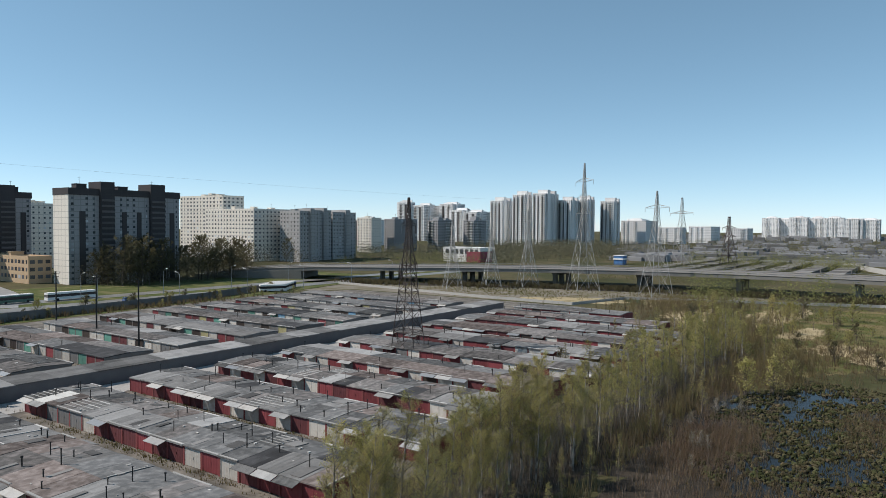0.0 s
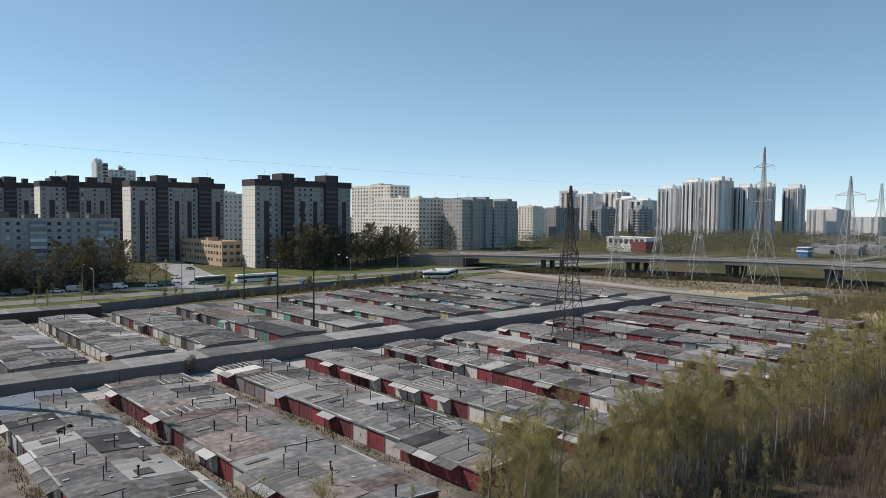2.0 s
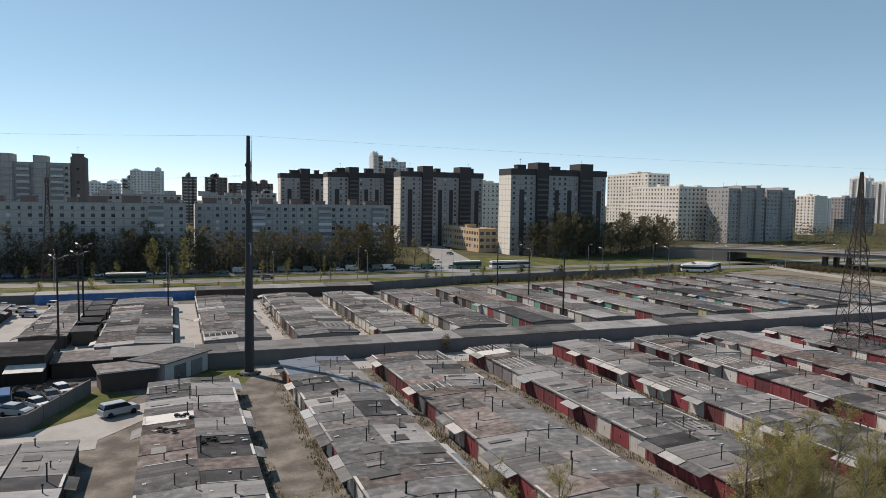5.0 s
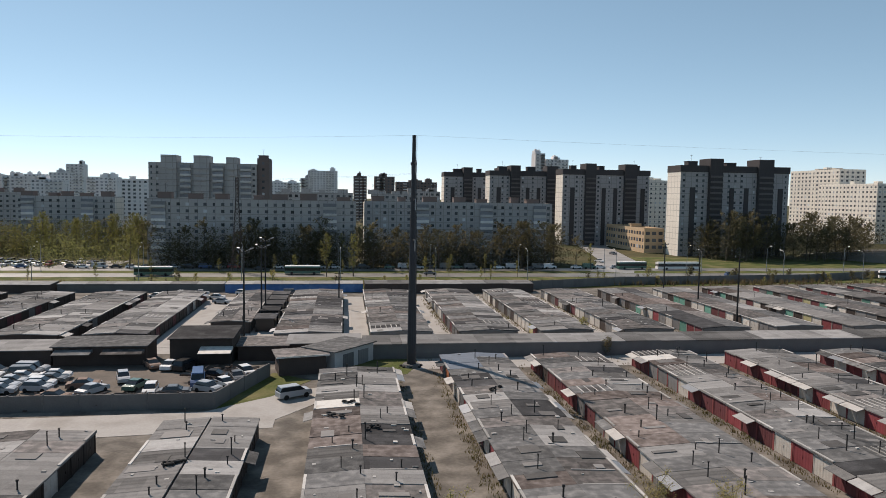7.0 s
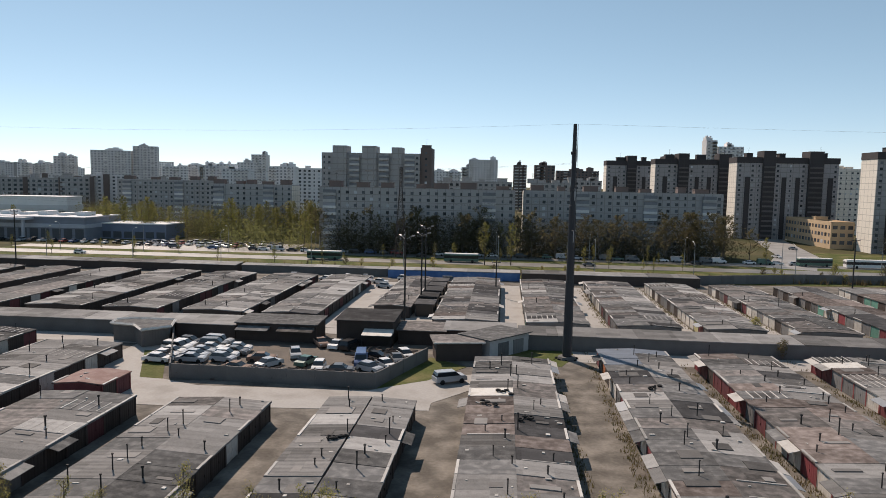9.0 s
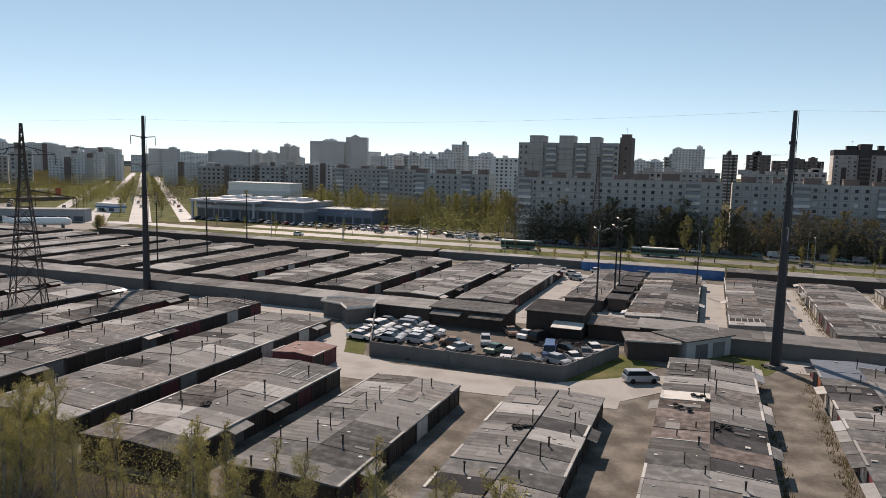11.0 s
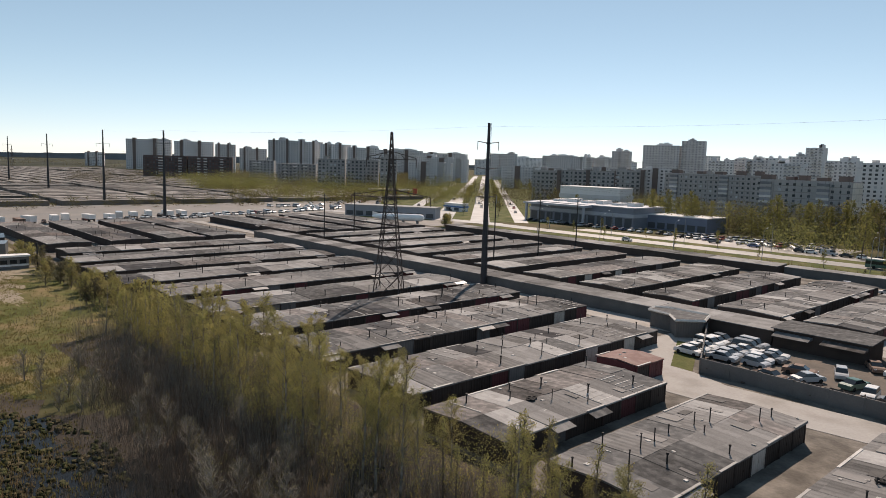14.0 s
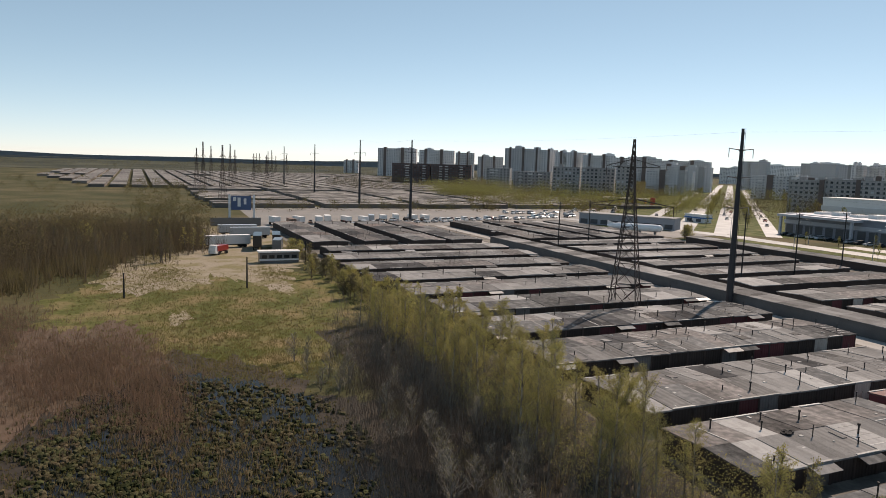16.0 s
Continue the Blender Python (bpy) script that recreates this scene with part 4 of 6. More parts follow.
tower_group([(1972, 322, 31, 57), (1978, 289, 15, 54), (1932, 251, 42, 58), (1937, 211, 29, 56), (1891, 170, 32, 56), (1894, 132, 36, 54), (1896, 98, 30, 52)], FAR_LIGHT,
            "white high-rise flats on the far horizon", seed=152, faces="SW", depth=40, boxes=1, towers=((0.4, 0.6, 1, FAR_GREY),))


# ---- commercial buildings by the road ----
def hall(label, x0, x1, y0, y1, h, wall, band=None, roof=None, name="showroom", category="showroom", glazing=True, turn=0):
    b = thing(name, label, category, ((x0 + x1) / 2, (y0 + y1) / 2, 0), "", turn)
    lx, ly = (x1 - x0) / 2, (y1 - y0) / 2
    part("wall", Shape().box(-lx, lx, -ly, ly, 0, h), wall, b)
    part("roof", Shape().box(-lx - 0.3, lx + 0.3, -ly - 0.3, ly + 0.3, h, h + 0.4), roof or FAR_LIGHT, b)
    if band:
        part("fascia", Shape().box(-lx - 0.5, lx + 0.5, -ly - 0.5, ly + 0.5, h * 0.55, h * 0.72), band, b)
    if glazing:
        n = max(2, int(2 * lx / 5))
        for i in range(n):
            c = -lx + (i + 0.5) * 2 * lx / n
            part("window", Shape().box(c - 1.9, c + 1.9, -ly - 0.06, -ly + 0.1, 0.5, h * 0.5), GLASS, b)
    return b


SHOW_CLAD = mat("showroom_cladding", (0.2, 0.22, 0.26), 0.6, 0.15, 0.3, 3.0)
SHOW_PALE = mat("showroom_fascia", (0.42, 0.44, 0.48), 0.6, 0.15, 0.3, 3.0)
dealer = hall("grey car showroom with glass front and pale roof edge", -240, -178, 284, 312, 9.5, SHOW_CLAD, SHOW_PALE, SHOW_PALE)
part("canopy", Shape().box(-31, 8, -20, -14, 8.6, 9.6).box(-30, -29, -19.5, -18.5, 0, 8.6).box(6, 7, -19.5, -18.5, 0, 8.6), SHOW_PALE, dealer, "pale cantilevered canopy")
for i in range(6):
    part("roof_vent", Shape().box(-24 + i * 9, -20 + i * 9, -4, 4, 9.9, 11 + i % 2 * 0.6), WHITE, dealer)
dealer2 = hall("low blue-grey showroom with a white roof strip", -178, -148, 296, 314, 6.6, mat("slate_blue_cladding", (0.17, 0.20, 0.27), 0.6, 0.12, 0.3, 3.0), None, FAR_LIGHT)
hall("pale office building with a ribbon of windows", -281, -240, 362, 380, 15.5, FAR_LIGHT, FAR_GREY, None, "office_building", "office", True, 8)
shop = hall("white shop building with a red base", 460, 478, 287, 322, 11, WHITE, None, None, "shop_building", "shop", False)
part("base_cladding", Shape().box(-9.2, -9, -17.5, -5, 0, 8.2).box(-9.2, 9, -17.7, -17.5, 0, 8.2), mat("crimson_cladding", (0.3, 0.05, 0.09), 0.6, 0.15, 0.3, 3.0), shop, "crimson cladding")
for i in range(7):
    part("window", Shape().box(-9.1, -8.9, -15.5 + i * 4.6, -12.5 + i * 4.6, 6.4, 10.0), GLASS, shop)
hall("long low blue-grey service building", -304, -256, 218, 228, 5.4, mat("service_cladding", (0.3, 0.31, 0.335), 0.7, 0.12, 0.3, 3.0), None, ROOFS[1], "service_building", "workshop", True, 32)
hall("small white-and-blue forecourt building", -307, -293, 284, 290, 4.3, WHITE, BLUE, None, "kiosk", "kiosk")
station = thing("filling_station", "filling station canopy with orange columns and a beige roof", "filling station", (-436, 344, 0), "", 38)
part("canopy", Shape().box(-17, 17, -4, 4, 5.4, 6.6), mat("beige_fascia", (0.5, 0.44, 0.36), 0.6, 0.1, 0.3, 3.0), station, "beige flat canopy")
for x in (-15, -5, 5, 15):
    part("column", Shape().box(x - 0.6, x + 0.6, -0.6, 0.6, 0, 5.4), mat("orange_enamel", (0.6, 0.13, 0.04), 0.5, 0.1, 0.3, 3.0), station, "orange column")
part("price_sign", Shape().box(18.5, 22, -0.5, 0.5, 0.2, 7.4), RED, station, "red-orange sign pillar")
hut = hall("small bright blue hut beyond the viaduct", 507, 515, 190, 197, 6.5, BLUE, WHITE, FAR_LIGHT, "hut", "hut", False)

# ---- white horizontal tank beside the garages ----
tank = thing("storage_tank", "white horizontal cylindrical tank with a tapered end", "tank", (-242.5, 199.5, -1.9), "", 38)
tank.matrix_basis = tank.matrix_basis @ Matrix.Diagonal((0.72, 0.95, 1, 1))
body = Shape()
ringz = [(-20, 0.5), (-17, 1.0), (-13, 1.55), (-11, 1.6), (11, 1.6), (12.4, 1.3), (13.2, 0.6)]
for (a, ra), (b2, rb) in zip(ringz, ringz[1:]):
    body.beam((a, 0, 5.2), (b2, 0, 5.2), 2 * ra, 2 * rb, 20)
part("shell", body, mat("tank_enamel", (0.85, 0.85, 0.84), 0.22, 0.05, 0.4, 4.0, bump=0.02, spec=0.6), tank)
part("fin", Shape().prism([(-20, -0.15), (-15, -0.15), (-15, 0.15), (-20, 0.15)], 5.2, [7.4, 6.4, 6.4, 7.4]), WHITE, tank)
for x in (-9, 0, 9):
    part("cradle", Shape().box(x - 0.4, x + 0.4, -1.6, 1.6, 1.9, 4.0), FENCE, tank)

# ---- viaduct ----
via = thing("viaduct", "long grey concrete road viaduct on paired piers", "viaduct", (0, 0, 0))
VP = [(232, 318, 2.2), (247, 286, 5.0), (256, 262, 6.2), (268, 225, 6.9), (284, 185, 7.5), (299, 148, 7.8), (309, 110, 8.0), (315, 68, 8.0), (316, 22, 7.9), (312, -30, 7.8), (298, -110, 7.6), (270, -200, 7.4)]
deck, rails, kerbs = Shape(), Shape(), Shape()
edges = []
for i, (x, y, z) in enumerate(VP):
    a, b = Vector(VP[max(i - 1, 0)][:2]), Vector(VP[min(i + 1, len(VP) - 1)][:2])
    d = (b - a).normalized()
    nrm = Vector((-d.y, d.x))
    if nrm.x < 0:
        nrm = -nrm
    edges.append((Vector((x, y)), Vector((x, y)) + nrm * 30, z))
for (a, b, z), (c, d, z2) in zip(edges, edges[1:]):
    deck.quad((*a, z), (*c, z2), (*d, z2), (*b, z))
    deck.quad((*a, z - 1.5), (*b, z - 1.5), (*d, z2 - 1.5), (*c, z2 - 1.5))
    deck.quad((*a, z - 1.5), (*c, z2 - 1.5), (*c, z2), (*a, z))
    deck.quad((*b, z), (*d, z2), (*d, z2 - 1.5), (*b, z - 1.5))
    for p, q in ((a, c), (b, d), ((a + b) / 2, (c + d) / 2)):
        kerbs.beam((*p, z + 0.2), (*q, z2 + 0.2), 0.45)
        rails.beam((*p, z + 1.0), (*q, z2 + 1.0), 0.12)
        n = 10
        for k in range(n):
            m = p.lerp(q, k / n)
            zz = z + (z2 - z) * k / n
            rails.beam((*m, zz), (*m, zz + 1.05), 0.12, n=4, caps=False)
part("deck", deck, VIADUCT, via)
part("kerb", kerbs, VIADUCT, via)
part("railing", rails, STEEL, via, "grey steel railing")
for x, y in ((291, 191), (305, 148), (315, 110), (321, 68), (321, 23), (316, -30), (276, 232)):
    pier = part("pier", Shape().box(x, x + 1.6, y - 1, y + 1, 0, 6.2).box(x + 7, x + 8.6, y - 1, y + 1, 0, 6.2).box(x + 15, x + 16.6, y - 1, y + 1, 0, 6.2).box(x - 0.6, x + 18, y - 1.2, y + 1.2, 4.9, 6.2), VIADUCT, via)
part("abutment", Shape().prism([(228, 322), (254, 268), (280, 282), (256, 336)], 0, [1.5, 5.2, 5.2, 1.5]), VIADUCT, via)
ditch = Shape()
ribbon(ditch, [(x - 9, y - 2) for x, y, z in VP[2:]], 7, 0.05)
setting("ditch", ditch, MARSH, "dark overgrown ditch beside the viaduct")
# concrete channel wall that runs round the far garages
fence([(246, 234), (232.5, 145), (231, 105), (262, 97), (292, 14), (290, -60)], 1.0, "channel_wall", "low pale concrete channel wall", KERB)


fence([(1020, 139), (800, 96), (597, 54), (500, 20)], 3.2, "sound_barrier", "long pale concrete barrier beyond the viaduct", KERB)


# ---- masts and pylons ----
def tube_mast(x, y, h, label="tall dark tubular steel power mast", light_base=False, arms=(32.8, 27.0, 20.6), reach=3.4):
    m = thing("power_mast", label, "power mast", (x, y, 0), "power masts")
    part("tube", Shape().loft([(0, 0, 0), (0, 0, h * 0.34), (0, 0, h * 0.341), (0, 0, h * 0.66), (0, 0, h * 0.661), (0, 0, h)], [1.5, 1.25, 1.18, 0.95, 0.88, 0.55], 14), MAST, m)
    part("footing", Shape().beam((0, 0, 0), (0, 0, 0.5), 3.2, 2.8, 10), FENCE, m)
    for z in arms:
        part("crossarm", Shape().beam((0, -reach, z + 0.35), (0, 0, z), 0.14, 0.26).beam((0, reach, z + 0.35), (0, 0, z), 0.14, 0.26).beam((-0.5, 0, z), (0.5, 0, z), 0.5), MAST, m)
        for s in (-1, 1):
            part("insulator", Shape().beam((0, s * reach, z + 0.3), (0, s * reach, z - 1.5), 0.16, 0.16, 6), STEEL, m)
    part("ladder", Shape().beam((0.75, 0, 2), (0.45, 0, h), 0.07).beam((0.75, 0.35, 2), (0.45, 0.3, h), 0.07), MAST, m)
    return m


tube_mast(11.2, 111.5, 37.3)
tube_mast(-110.7, 115.6, 37.3)
for x, y, h in ((-311, 119, 38.7), (-407.5, 123, 40.5), (-545, 128, 40), (-700, 134, 40)):
    tube_mast(x, y, h)


def lattice(x, y, h, base, m, label, arms=(), top=0.5, waist=0.55, turn=0, bar=0.16, far_off=False):
    """Four tapered legs with cross bracing; arms: (height, reach)."""
    t = thing("pylon", label, "pylon", (x, y, 0), "pylons", turn)
    def half(z):
        k = z / h
        neck = base * 0.2
        return (base * (1 - k / waist) + neck * k / waist) / 2 if k < waist else (neck + (top - neck) * (k - waist) / (1 - waist)) / 2
    legs_, brace = [Shape() for _ in range(4)], Shape()
    levels, z = [0.0], 0.0
    while z < h - 0.5:
        z = min(h, z + max(1.4, 2 * half(z) * 1.0))
        levels.append(z)
    for a, b in zip(levels, levels[1:]):
        ra, rb = half(a), half(b)
        ca = [(-ra, -ra, a), (ra, -ra, a), (ra, ra, a), (-ra, ra, a)]
        cb = [(-rb, -rb, b), (rb, -rb, b), (rb, rb, b), (-rb, rb, b)]
        for i in range(4):
            j = (i + 1) % 4
            brace.beam(ca[i], cb[j], bar, caps=False)
            brace.beam(ca[j], cb[i], bar, caps=False)
            brace.beam(cb[i], cb[j], bar, caps=False)
    for i, leg in enumerate(legs_):
        sx, sy = ((-1, -1), (1, -1), (1, 1), (-1, 1))[i]
        if far_off:
            for q, q2 in zip(levels, levels[1:]):
                brace.beam((sx * half(q), sy * half(q), q), (sx * half(q2), sy * half(q2), q2), bar * 1.7, caps=False)
            continue
        leg.loft([(sx * half(q), sy * half(q), q) for q in levels], [bar * 1.7] * len(levels), 4)
        part("leg", leg, m, t)
    part("bracing", brace, m, t)
    for z, reach in arms:
        r = half(z)
        s = Shape()
        for sx in (-1, 1):
            for sy in (-r, r):
                s.beam((sx * r, sy, z), (sx * reach, 0, z + 0.2), bar, caps=False)
                s.beam((sx * r, sy, z + 1.5), (sx * reach, 0, z + 0.3), bar, caps=False)
                s.beam((sx * (r + reach) / 2, sy / 2, z), (sx * (r + (reach - r) * 0.35), sy * 0.6, z + 0.95), bar * 0.7, caps=False)
            s.beam((sx * reach, 0, z + 0.2), (sx * reach, 0, z - 1.6), 0.16)
        part("crossarm", s, m, t)
    return t


RUST = "dark rusty steel lattice pylon"
lattice(116.6, 90.7, 34, 5.6, PYLON_DARK, RUST, ((19.5, 4.0), (28.0, 3.0)), 0.3, 0.74, 10, 0.12)
lattice(-109, 86.5, 33.8, 5.6, PYLON_DARK, RUST, ((21.0, 8.0), (28.5, 5.0)), 0.3, 0.74, 40, 0.12)
ZINC = "pale galvanised lattice pylon beside the viaduct"
lattice(286, 125, 56, 11, PYLON_LIGHT, ZINC, ((48, 8.5), (41, 6.5), (34, 7.5)), 0.4, 0.55, 50, 0.13)
lattice(283.5, 92, 43, 10, PYLON_LIGHT, ZINC, ((36, 9),), 0.4, 0.7, 50, 0.13)
lattice(491, 142, 49, 11, PYLON_LIGHT, ZINC, ((38, 11),), 0.7, 0.72, 60, 0.22)
lattice(514, 116, 36, 9, PYLON_DARK, RUST, ((28, 6), (22, 6)), 1.2, 0.75, 60, 0.3)
lattice(288, 153.5, 36, 8.5, PYLON_LIGHT, ZINC, ((30, 5), (24, 6), (18.5, 5)), 0.5, 0.6, 50, 0.14)
lattice(261, 177.6, 32, 7.5, PYLON_LIGHT, ZINC, ((27, 4.5), (22, 5.5), (17.5, 4.5)), 0.5, 0.6, 50, 0.14)
lattice(277, 166.7, 32, 7.5, PYLON_LIGHT, ZINC, ((27, 4.5), (22, 5.5), (17.5, 4.5)), 0.5, 0.6, 50, 0.14)
lattice(-37, 252, 33, 4.0, PYLON_DARK, "slender dark lattice mast before the flats", (), 0.9, 0.8, 0, 0.09)
for i in range(15):
    lattice(-430 - i * 62 - rnd.uniform(0, 40), 70 + i * 14 - rnd.uniform(0, 70), 34 + rnd.uniform(-3, 6), 4.4, PYLON_DARK, "distant dark lattice pylon over the far garages", ((22, 4.5), (28, 3.6)), 0.5, 0.72, 20, 0.11, True)


def wire(pts, sag, r=0.014, label="thin overhead power cable"):
    cu = bpy.data.curves.new("power_cable", "CURVE")
    cu.dimensions, cu.bevel_depth, cu.bevel_resolution = "3D", r, 0
    sp = cu.splines.new("POLY")
    line = []
    for a, b in zip(pts, pts[1:]):
        a, b = Vector(a), Vector(b)
        for k in range(12):
            t = k / 12
            line.append(a.lerp(b, t) - Vector((0, 0, 4 * sag * t * (1 - t))))
    line.append(Vector(pts[-1]))
    sp.points.add(len(line) - 1)
    for p, q in zip(sp.points, line):
        p.co = (*q, 1)
    cu.materials.append(BLACK)
    ob = new("power_cable", cu)
    return tagged(ob, label, "cable", "power cables")


wire([(240, 106, 37), (11.2, 111.5, 37.3), (-110.7, 115.6, 36.6), (-311, 119, 38.7), (-407, 123, 40.5)], 1.2, 0.008)
for s in (-3.4, 3.4):
    for z in (31.2, 25.4, 19.0):
        wire([(11.2, 111.5 + s, z), (-110.7, 115.6 + s, z), (-311, 119 + s, z), (-407, 123 + s, z)], 2.2, 0.006)


def timber_pole(x, y, h, lamps=0, arm=True, group="poles"):
    p = thing("utility_pole", "tall thin dark utility pole", "pole", (x, y, 0), group)
    part("shaft", Shape().beam((0, 0, 0), (0, 0, h), 0.42, 0.28, 8), BLACK, p)
    if arm:
        part("crossarm", Shape().beam((-1.1, 0, h - 0.6), (1.1, 0, h - 0.6), 0.14).beam((-0.8, 0, h - 1.5), (0.8, 0, h - 1.5), 0.14), BLACK, p)
        for dx in (-1, 0, 1):
            part("insulator", Shape().beam((dx, 0, h - 0.6), (dx, 0, h - 0.2), 0.13, n=6), STEEL, p)
    for i in range(lamps):
        a = i * 2.4
        part("lamp_head", Shape().beam((0, 0, h - 0.5), (math.cos(a) * 1.4, math.sin(a) * 1.4, h + 0.2), 0.1).beam((math.cos(a) * 1.2, math.sin(a) * 1.2, h + 0.15), (math.cos(a) * 1.9, math.sin(a) * 1.9, h + 0.3), 0.32, 0.2), STEEL, p)
    return p


for x, y, h in ((90.4, 187, 15.6), (89.5, 165.6, 15.6), (86.9, 143.3, 15.8), (-131.4, 140.9, 18.3), (-133.2, 162.1, 18), (-137.4, 186.2, 18), (-193.6, 126, 17), (-205, 146, 17), (-1, 172, 9)):
    timber_pole(x, y, h)
timber_pole(-18.7, 136.5, 17, 2)
timber_pole(-17.2, 151.9, 16.5, 3)
timber_pole(-17.3, 160.3, 17.5, 2)


# street lamps along the road
lamp = thing("street_lamp", "tall grey street lamp with a curved arm", "street lamp", (-218, 226.5, 0), "street lamps")
part("post", Shape().beam((0, 0, 0), (0, 0, 9.5), 0.24, 0.14, 8), STEEL, lamp)
part("arm", Shape().beam((0, 0, 9.4), (0, 1.0, 10.2), 0.11).beam((0, 1.0, 10.2), (0, 2.2, 10.4), 0.1), STEEL, lamp)
part("lamp_head", Shape().beam((0, 2.0, 10.35), (0, 2.9, 10.45), 0.34, 0.2), FAR_LIGHT, lamp)
for i in range(1, 17):
    copy_thing(lamp, pose(-218 + i * 31, 226.5, 0))
for i in range(14):
    copy_thing(lamp, pose(-200 + i * 33, 250.5, 0, 0, 0, 180))


# ---- trees and plants ----
def leaf_mat(name, col, col2):
    m = mat(name, col, 0.7, 0.3, 0.25, 3.0, bump=0, island=0.2, second=col2, mix=0.5, tint=0.2)
    nt = m.node_tree
    b, out = nt.nodes["Principled BSDF"], nt.nodes["Material Output"]
    tr, mx = nt.nodes.new("ShaderNodeBsdfTranslucent"), nt.nodes.new("ShaderNodeMixShader")
    nt.links.new(b.inputs["Base Color"].links[0].from_socket, tr.inputs["Color"])
    mx.inputs[0].default_value = 0.5
    nt.links.new(b.outputs[0], mx.inputs[1])
    nt.links.new(tr.outputs[0], mx.inputs[2])
    nt.links.new(mx.outputs[0], out.inputs["Surface"])
    return m


LEAF = leaf_mat("birch_leaf", (0.37, 0.345, 0.12), (0.32, 0.275, 0.108))
LEAF_YELLOW = leaf_mat("poplar_leaf", (0.27, 0.255, 0.08), (0.2, 0.185, 0.066))
LEAF_DARK = leaf_mat("shade_leaf", (0.12, 0.108, 0.056), (0.145, 0.124, 0.066))
BARK = mat("birch_bark", (0.34, 0.315, 0.28), 0.85, 0.25, 1.2, 7.0, second=(0.10, 0.085, 0.075), mix=0.52)
BARK_GREY = mat("sapling_bark", (0.3, 0.268, 0.225), 0.9, 0.3, 1.0, 6.0, second=(0.15, 0.128, 0.105), mix=0.5)
TWIG = mat("twig_brown", (0.155, 0.125, 0.1), 0.9, 0.25, 1.0, 6.0, tint=0.2)
BARK_DARK = mat("dark_bark", (0.1, 0.082, 0.066), 0.9, 0.25, 1.0, 6.0)
REED = leaf_mat("dry_reed", (0.27, 0.205, 0.12), (0.18, 0.13, 0.08))
REED_RED = leaf_mat("red_brown_scrub", (0.2, 0.135, 0.095), (0.15, 0.105, 0.072))
TUSSOCK = leaf_mat("tussock_green", (0.125, 0.12, 0.045), (0.13, 0.105, 0.055))
STRAW = leaf_mat("straw_grass", (0.21, 0.168, 0.08), (0.165, 0.158, 0.055))


def tree_shapes(seed, h, leaves, leaf, spread=0.26, low=0.22, limbs=24, up=0.9, twigs=4, full=False):
    """Trunk, branches and crown of one tree of height h, as three shapes."""
    r = random.Random(seed)
    trunk, wood, crown = Shape(), Shape(), Shape()
    pts, p = [], Vector((0, 0, -0.1))
    n = 6
    lean = Vector((r.uniform(-0.04, 0.04), r.uniform(-0.04, 0.04), 0))
    for i in range(n + 1):
        pts.append(p.copy())
        p = p + Vector((r.uniform(-0.05, 0.05) + lean.x, r.uniform(-0.05, 0.05) + lean.y, 1)).normalized() * (h / n)
    base = h * 0.019 + 0.03
    trunk.loft(pts, [base * (1 - i / n) * 1.2 + 0.035 for i in range(n + 1)], 6)

    def along(k):
        f = k * n
        i = min(int(f), n - 1)
        return pts[i].lerp(pts[i + 1], f - i)

    ends = []
    for i in range(limbs):
        k = low + (0.97 - low) * (i + r.random()) / limbs
        a = r.uniform(0, 6.283)
        length = h * spread * ((1.15 - k) if not full else 0.25 + 0.85 * math.sin(3.1416 * min(1, 0.12 + 0.86 * k))) * r.uniform(0.7, 1.2) + 0.35
        d = Vector((math.cos(a), math.sin(a), up * r.uniform(0.7, 1.5))).normalized()
        s = along(k)
        mid = s + d * length * 0.55
        tip = mid + (d + Vector((0, 0, r.uniform(-0.3, 0.3)))).normalized() * length * 0.5
        wood.beam(s, mid, 0.06, 0.04, 3, caps=False)
        wood.beam(mid, tip, 0.04, 0.018, 3, caps=False)
        ends += [(s.lerp(mid, 0.5), mid), (mid, tip)]
        for _ in range(twigs):
            q = s.lerp(tip, r.uniform(0.3, 0.95))
            e = q + Vector((r.uniform(-1, 1), r.uniform(-1, 1), r.uniform(-0.3, 0.9))).normalized() * length * r.uniform(0.2, 0.45)
            wood.beam(q, e, 0.028, 0.014, 3, caps=False)
            ends.append((q, e))
    for _ in range(leaves):
        a, b = r.choice(ends)
        c = a.lerp(b, r.uniform(0.1, 1.15)) + Vector((r.gauss(0, 0.13), r.gauss(0, 0.13), r.gauss(0, 0.13)))
        u = Vector((r.uniform(-1, 1), r.uniform(-1, 1), r.uniform(-1, 1))).normalized()
        v = u.orthogonal().normalized()
        sz = leaf * r.uniform(0.6, 1.3)
        crown.quad(c - u * sz * 0.55, c + v * sz * 0.5, c + u * sz * 0.55)
    return trunk, wood, crown


def tree_proto(name, label, seed, h, leaves, leaf, bark, wood_m, leaf_m, group, at, **kw):
    t = thing(name, label, "tree", at, group)
    a, b, c = tree_shapes(seed, h, leaves, leaf, **kw)
    if name in ("bush", "poplar", "linden") or bark is BARK_DARK:
        b.v, b.f = b.v + a.v, b.f + [tuple(i + len(b.v) for i in f) for f in a.f]
    else:
        part("trunk", a, bark, t)
    part("branchwork", b, wood_m, t)
    part("crown", c, leaf_m, t)
    return t


def put(protos, spots):
    """Copies of the trees at (x, y, scale), each turned."""
    for x, y, s in spots:
        copy_thing(rnd.choice(protos), pose(x, y, 0, rnd.uniform(-2, 2), rnd.uniform(-2, 2), rnd.uniform(0, 360)) @ Matrix.Scale(s, 4))


